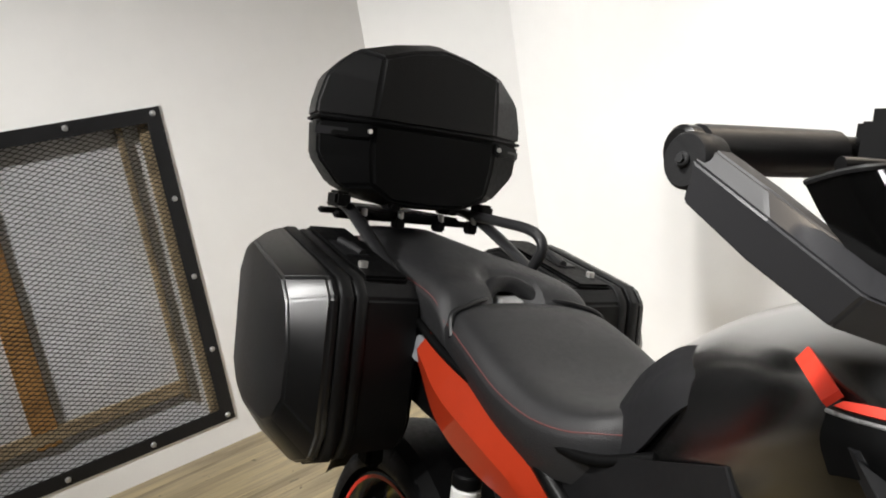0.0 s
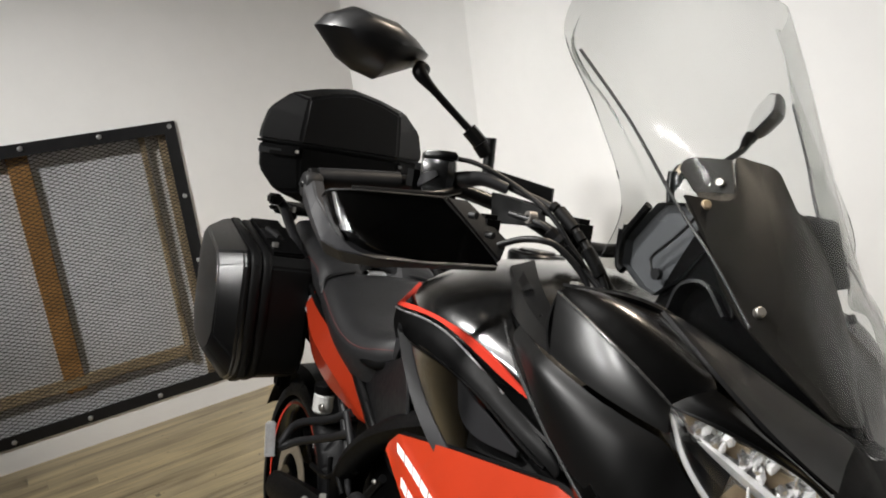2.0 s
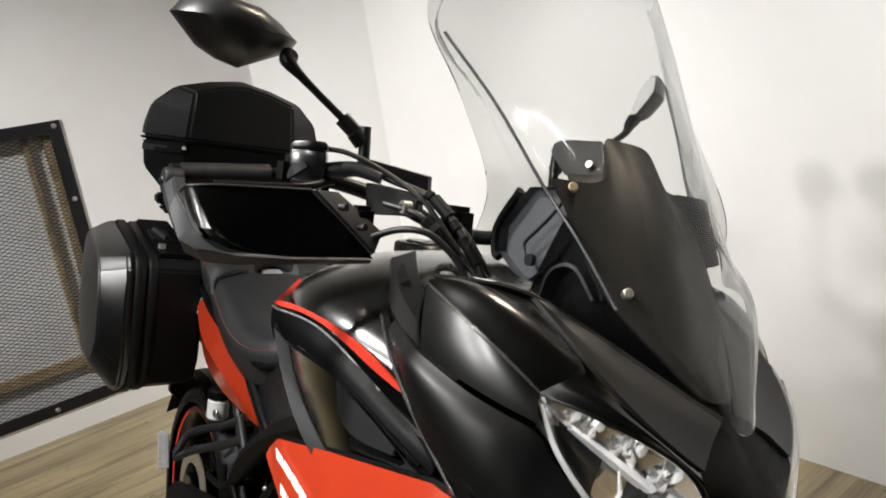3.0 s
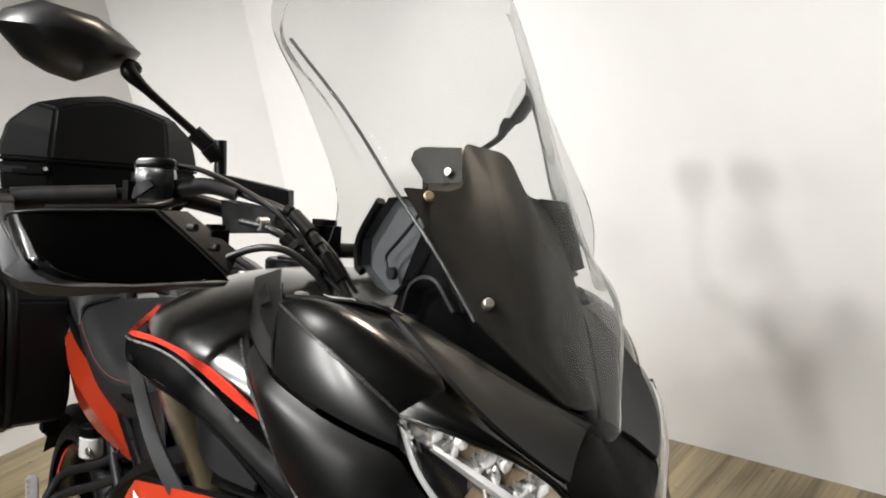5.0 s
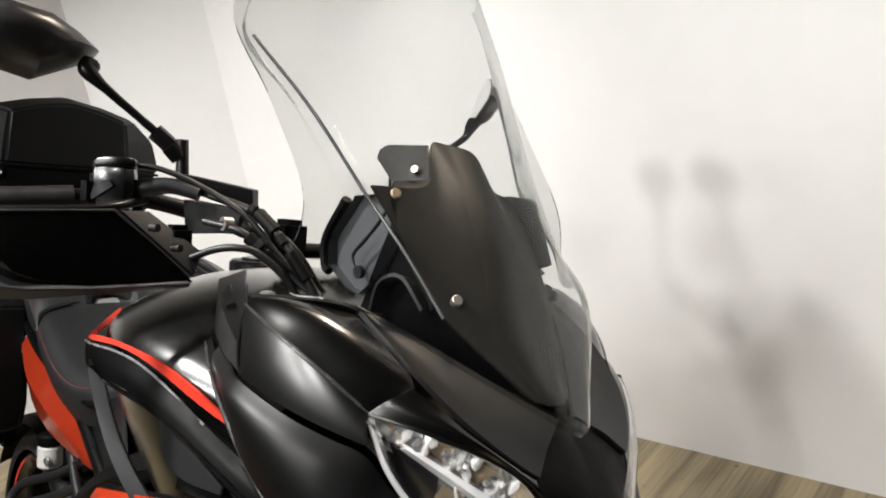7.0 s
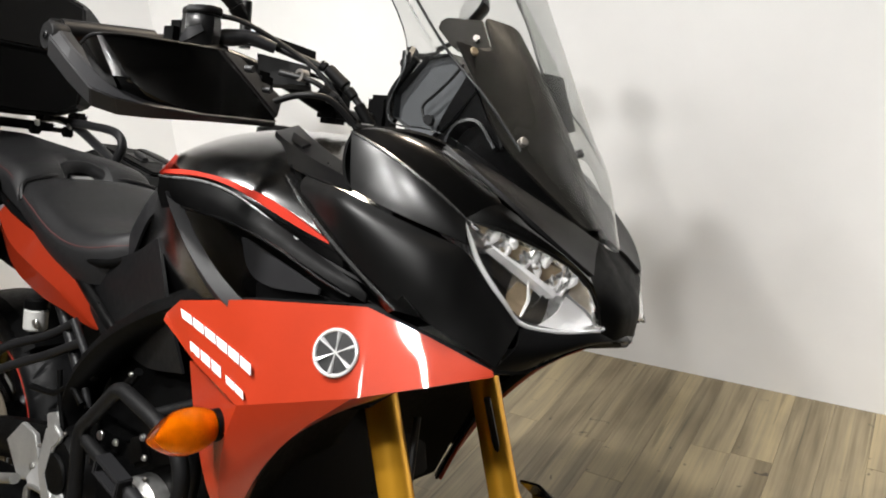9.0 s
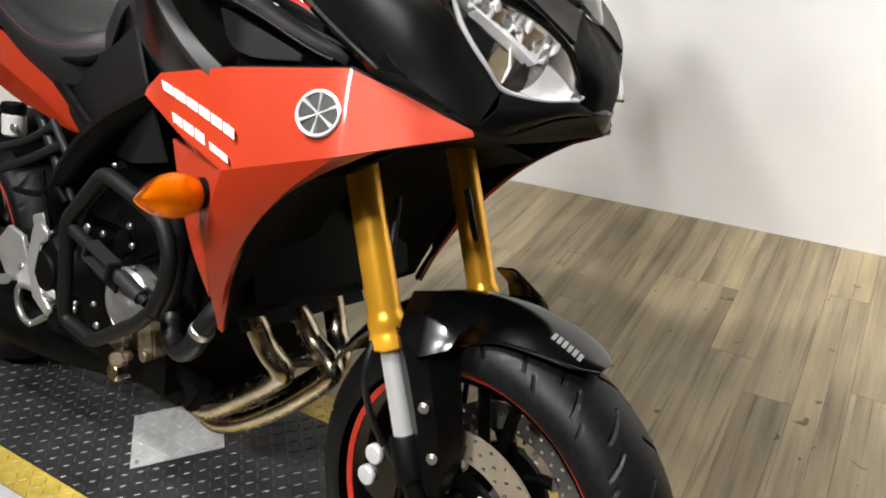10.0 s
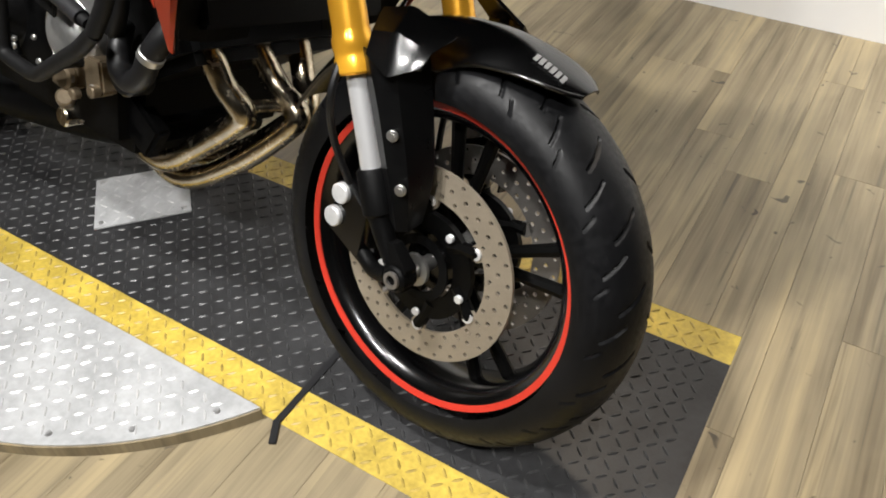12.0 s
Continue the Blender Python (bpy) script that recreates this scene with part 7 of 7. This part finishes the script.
part("chain_guard", block(-1.2, 0.13, 0.47, 0.45, 0.03, 0.03, 0.006, pose(0, 0, 0, 0, 8, 0)), M_MATTE, bike)

# ---- luggage ----
# grab rails and rack
both("grab_rail", tube([(-1.385, -0.160, 0.955), (-1.43, -0.165, 0.985), (-1.54, -0.165, 1.03), (-1.66, -0.160, 1.075), (-1.75, -0.155, 1.09), (-1.80, -0.13, 1.085)], [0.006, 0.011, 0.015, 0.016, 0.015, 0.012], 12, 30, flat=0.7), M_GREYPL, bike, "grey-black grab rail")
part("rack_bar", tube([(-1.45, 0.165, 1.00), (-1.425, 0.166, 1.045), (-1.46, 0.162, 1.075), (-1.56, 0.15, 1.083), (-1.66, 0.14, 1.085)], 0.0115, 12, 30), M_GREYPL, bike, "black grab handle")
rk = part("luggage_rack", join(block(-1.80, 0, 1.072, 0.30, 0.20, 0.012, 0.004), block(-1.72, 0, 1.060, 0.03, 0.34, 0.014, 0.004), block(-1.86, 0, 1.060, 0.03, 0.30, 0.014, 0.004)), M_MATTE, bike, "black luggage rack plate")
for y in (-0.135, -0.05, 0.05, 0.135):
    part("rack_foot", block(-1.655, y, 1.058, 0.03, 0.022, 0.028, 0.004), M_MATTE, rk)
    part("rack_screw", cyl((-1.645, y, 1.066), (-1.645, y, 1.082), 0.0065, 10), M_STEEL, rk)
# top case

def tc_ring(x, half):
    return [V(x, -y, z) for y, z in half] + [V(x, y, z) for y, z in reversed(half[1:-1])]


UP_FRONT = [(0, 1.424), (0.070, 1.412), (0.138, 1.390), (0.142, 1.335), (0.146, 1.285), (0.148, 1.260), (0.07, 1.260), (0, 1.260)]
UP_MAIN = [(0, 1.444), (0.090, 1.428), (0.176, 1.403), (0.235, 1.350), (0.252, 1.290), (0.253, 1.260), (0.12, 1.260), (0, 1.260)]
LO_FRONT = [(0, 1.256), (0.07, 1.256), (0.148, 1.256), (0.146, 1.190), (0.136, 1.130), (0.09, 1.100), (0, 1.096)]
LO_MAIN = [(0, 1.256), (0.12, 1.256), (0.250, 1.256), (0.244, 1.180), (0.190, 1.122), (0.10, 1.092), (0, 1.088)]


def shrunk(half, fy, fz):
    return [(y * fy, 1.258 + (z - 1.258) * fz) for y, z in half]


tcase = part("top_case", soften(loft([tc_ring(x, h) for x, h in ((-1.614, LO_FRONT), (-1.668, LO_MAIN), (-1.80, shrunk(LO_MAIN, 0.87, 1)), (-1.86, shrunk(LO_MAIN, 0.76, 0.96)), (-1.885, shrunk(LO_MAIN, 0.62, 0.84)))]), 0.007, 3), M_MATTE, None, "matt black plastic top case on the rear rack", 24)
part("lid", soften(loft([tc_ring(x, h) for x, h in ((-1.615, UP_FRONT), (-1.672, UP_MAIN), (-1.80, shrunk(UP_MAIN, 0.87, 0.985)), (-1.855, shrunk(UP_MAIN, 0.76, 0.94)), (-1.88, shrunk(UP_MAIN, 0.62, 0.84)))]), 0.007, 3), M_CASE, tcase, "black textured faceted lid", 20)
part("seam", tube([(-1.88, -0.155, 1.258), (-1.80, -0.219, 1.258), (-1.68, -0.252, 1.258), (-1.668, -0.249, 1.258), (-1.622, -0.150, 1.258), (-1.616, -0.140, 1.258), (-1.616, 0.140, 1.258), (-1.622, 0.150, 1.258), (-1.668, 0.249, 1.258), (-1.68, 0.252, 1.258), (-1.80, 0.219, 1.258), (-1.88, 0.155, 1.258)], 0.0032, 8), M_MATTE, tcase)
tagged(tcase, category="top case")
tcase.matrix_world = bike.matrix_world
for s in (-1, 1):
    lt = part("latch", join(placed(block(0, 0, 0, 0.022, 0.050, 0.026, 0.004), pose(-1.628, s * 0.170, 1.238, 0, 0, s * 26)), placed(block(0, 0, 0, 0.014, 0.075, 0.012, 0.003), pose(-1.633, s * 0.190, 1.228, 0, 0, s * 26))), M_MATTE, tcase, "black hinge latch")
    part("latch_lever", placed(block(0, 0, 0, 0.010, 0.085, 0.024, 0.004), pose(-1.652, s * 0.212, 1.232, 0, 0, s * 28)), M_GREYPL, lt, "black latch lever")
    part("latch_pin", cyl((-1.614, s * 0.158, 1.238), (-1.608, s * 0.157, 1.238), 0.005, 10), M_STEEL, lt)
for y in (-0.19, -0.07, 0.07, 0.16):
    part("foot", block(-1.655, y, 1.098, 0.05, 0.035, 0.03, 0.006), M_MATTE, tcase)


PAN = [(-1.318, 0.955), (-1.345, 0.985), (-1.62, 1.036), (-1.690, 1.020), (-1.722, 0.975), (-1.712, 0.72), (-1.672, 0.655), (-1.60, 0.632), (-1.42, 0.636), (-1.345, 0.668), (-1.318, 0.72), (-1.314, 0.84)]


def pan_sec(y, f, dx=0.0, dz=0.0):
    """The pannier's outline at y, drawn in by f; dx draws the front edge further back."""
    out = []
    for x, z in PAN:
        px, pz = -1.51 + (x + 1.51) * f, 0.835 + (z - 0.835) * f
        out.append(V(px - dx * max(0.0, (px + 1.51) / 0.2), y, pz + dz))
    return out


for s in (-1, 1):
    pn = part("pannier", soften(loft([pan_sec(s * y, f) for y, f in ((0.148, 0.90), (0.156, 0.94), (0.280, 0.965), (0.288, 0.97))]), 0.006, 2), M_CASE, None, "matt black plastic pannier with a gloss black lid", 30)
    tagged(pn, category="pannier", group="panniers on the motorcycle")
    pn.matrix_world = bike.matrix_world @ pose(0, 0.04 if s > 0 else 0.0, 0)
    part("rim", loft([pan_sec(s * y, f) for y, f in ((0.286, 0.985), (0.290, 1.0), (0.306, 1.0), (0.310, 0.985))]), M_CASE, pn, "black rim seam")
    part("band", loft([pan_sec(s * y, f) for y, f in ((0.260, 0.972), (0.264, 0.985), (0.276, 0.985), (0.280, 0.972))]), M_CASE, pn, "black raised band")
    face = [(-1.385, 0.935), (-1.420, 0.968), (-1.60, 1.008), (-1.655, 0.988), (-1.690, 0.940), (-1.680, 0.76), (-1.64, 0.722), (-1.585, 0.706), (-1.455, 0.706), (-1.405, 0.728), (-1.362, 0.775), (-1.360, 0.860)]
    lid = soften(loft([pan_sec(s * 0.310, 0.985), pan_sec(s * 0.326, 0.980), [V(x, s * (0.377 - 0.05 * max(0.0, -x - 1.55)), z) for x, z in face],
                       [V(-1.51 + (x + 1.51) * 0.45, s * 0.386, 0.86 + (z - 0.86) * 0.5) for x, z in face]]), 0.005, 3)
    part("lid", lid, M_LID, pn, "black faceted lid with a bright front bevel", 26)
    part("reflector", block(-1.690, s * 0.350, 0.935, 0.035, 0.014, 0.055, 0.004), M_REFL, pn, "red reflector")
    part("mount_plate", join(placed(block(0, 0, 0, 0.30, 0.085, 0.016, 0.005), pose(-1.50, s * 0.215, 1.004, 0, 10.5, 0))), M_MATTE, pn, "black top plate")
    # dark block on the plate imitates the shade of a recess
    part("handle_recess", placed(block(0, 0, 0, 0.09, 0.05, 0.006, 0.002), pose(-1.50, s * 0.225, 1.012, 0, 10.5, 0)), M_HOSE, pn)
    part("handle_bar", tube([(-1.46, s * 0.215, 1.010), (-1.53, s * 0.232, 1.024)], 0.008, 8), M_GREYPL, pn, "black carrying handle")
    part("lock", cyl((-1.40, s * 0.240, 0.992), (-1.40, s * 0.240, 1.004), 0.009, 14, bevel=0.001), M_STEEL, pn, "bright key lock")
    part("foot", block(-1.44, s * 0.165, 0.64, 0.05, 0.035, 0.05, 0.008), M_MATTE, pn)

# ---- planks ----
rnd = random.Random(5)
PW, GAP = 0.108, 0.0003
x = XW - 0.02


def plank(bm, x0, x1, y0, y1):
    b = 0.0003
    lo = [(x0, y0, -0.006), (x1, y0, -0.006), (x1, y1, -0.006), (x0, y1, -0.006)]
    mi = [(px, py, -0.001) for px, py, _ in lo]
    to = [(x0 + b, y0 + b, 0.0), (x1 - b, y0 + b, 0.0), (x1 - b, y1 - b, 0.0), (x0 + b, y1 - b, 0.0)]
    v = [[bm.verts.new(p) for p in r] for r in (lo, mi, to)]
    for a, c in ((v[0], v[1]), (v[1], v[2])):
        for k in range(4):
            bm.faces.new((a[k], a[(k + 1) % 4], c[(k + 1) % 4], c[k]))
    bm.faces.new(v[2])


def stretches(x0, x1):
    """The parts of a plank row that the lift leaves free."""
    if x1 > LX0 and x0 < LX1:
        return [(YB, LY0), (LY1, YW)]
    return [(YB, YW)]


cells = []
while x < XB:
    x1 = x + PW
    cuts = [(x, x1)]
    for edge in (LX0, LX1):
        if x < edge < x1:
            cuts = [(x, edge), (edge, x1)]
    offs = rnd.random() * 1.2
    for a, b in cuts:
        for y0, y1 in stretches(a + 1e-6, b - 1e-6):
            y = y0
            nxt = YB + offs
            while nxt <= y0 + 0.02:
                nxt += 1.22
            while y < y1 - 1e-6:
                e = min(nxt, y1)
                cells.append((a, b, y, e))
                y, nxt = e, nxt + 1.22
    x = x1
for a, b, y0, y1 in cells:
    bm = bmesh.new()
    plank(bm, a + GAP / 2, b - GAP / 2, y0 + GAP / 2, y1 - GAP / 2)
    o = part("plank", bm, M_WOOD, floor, smooth=False)
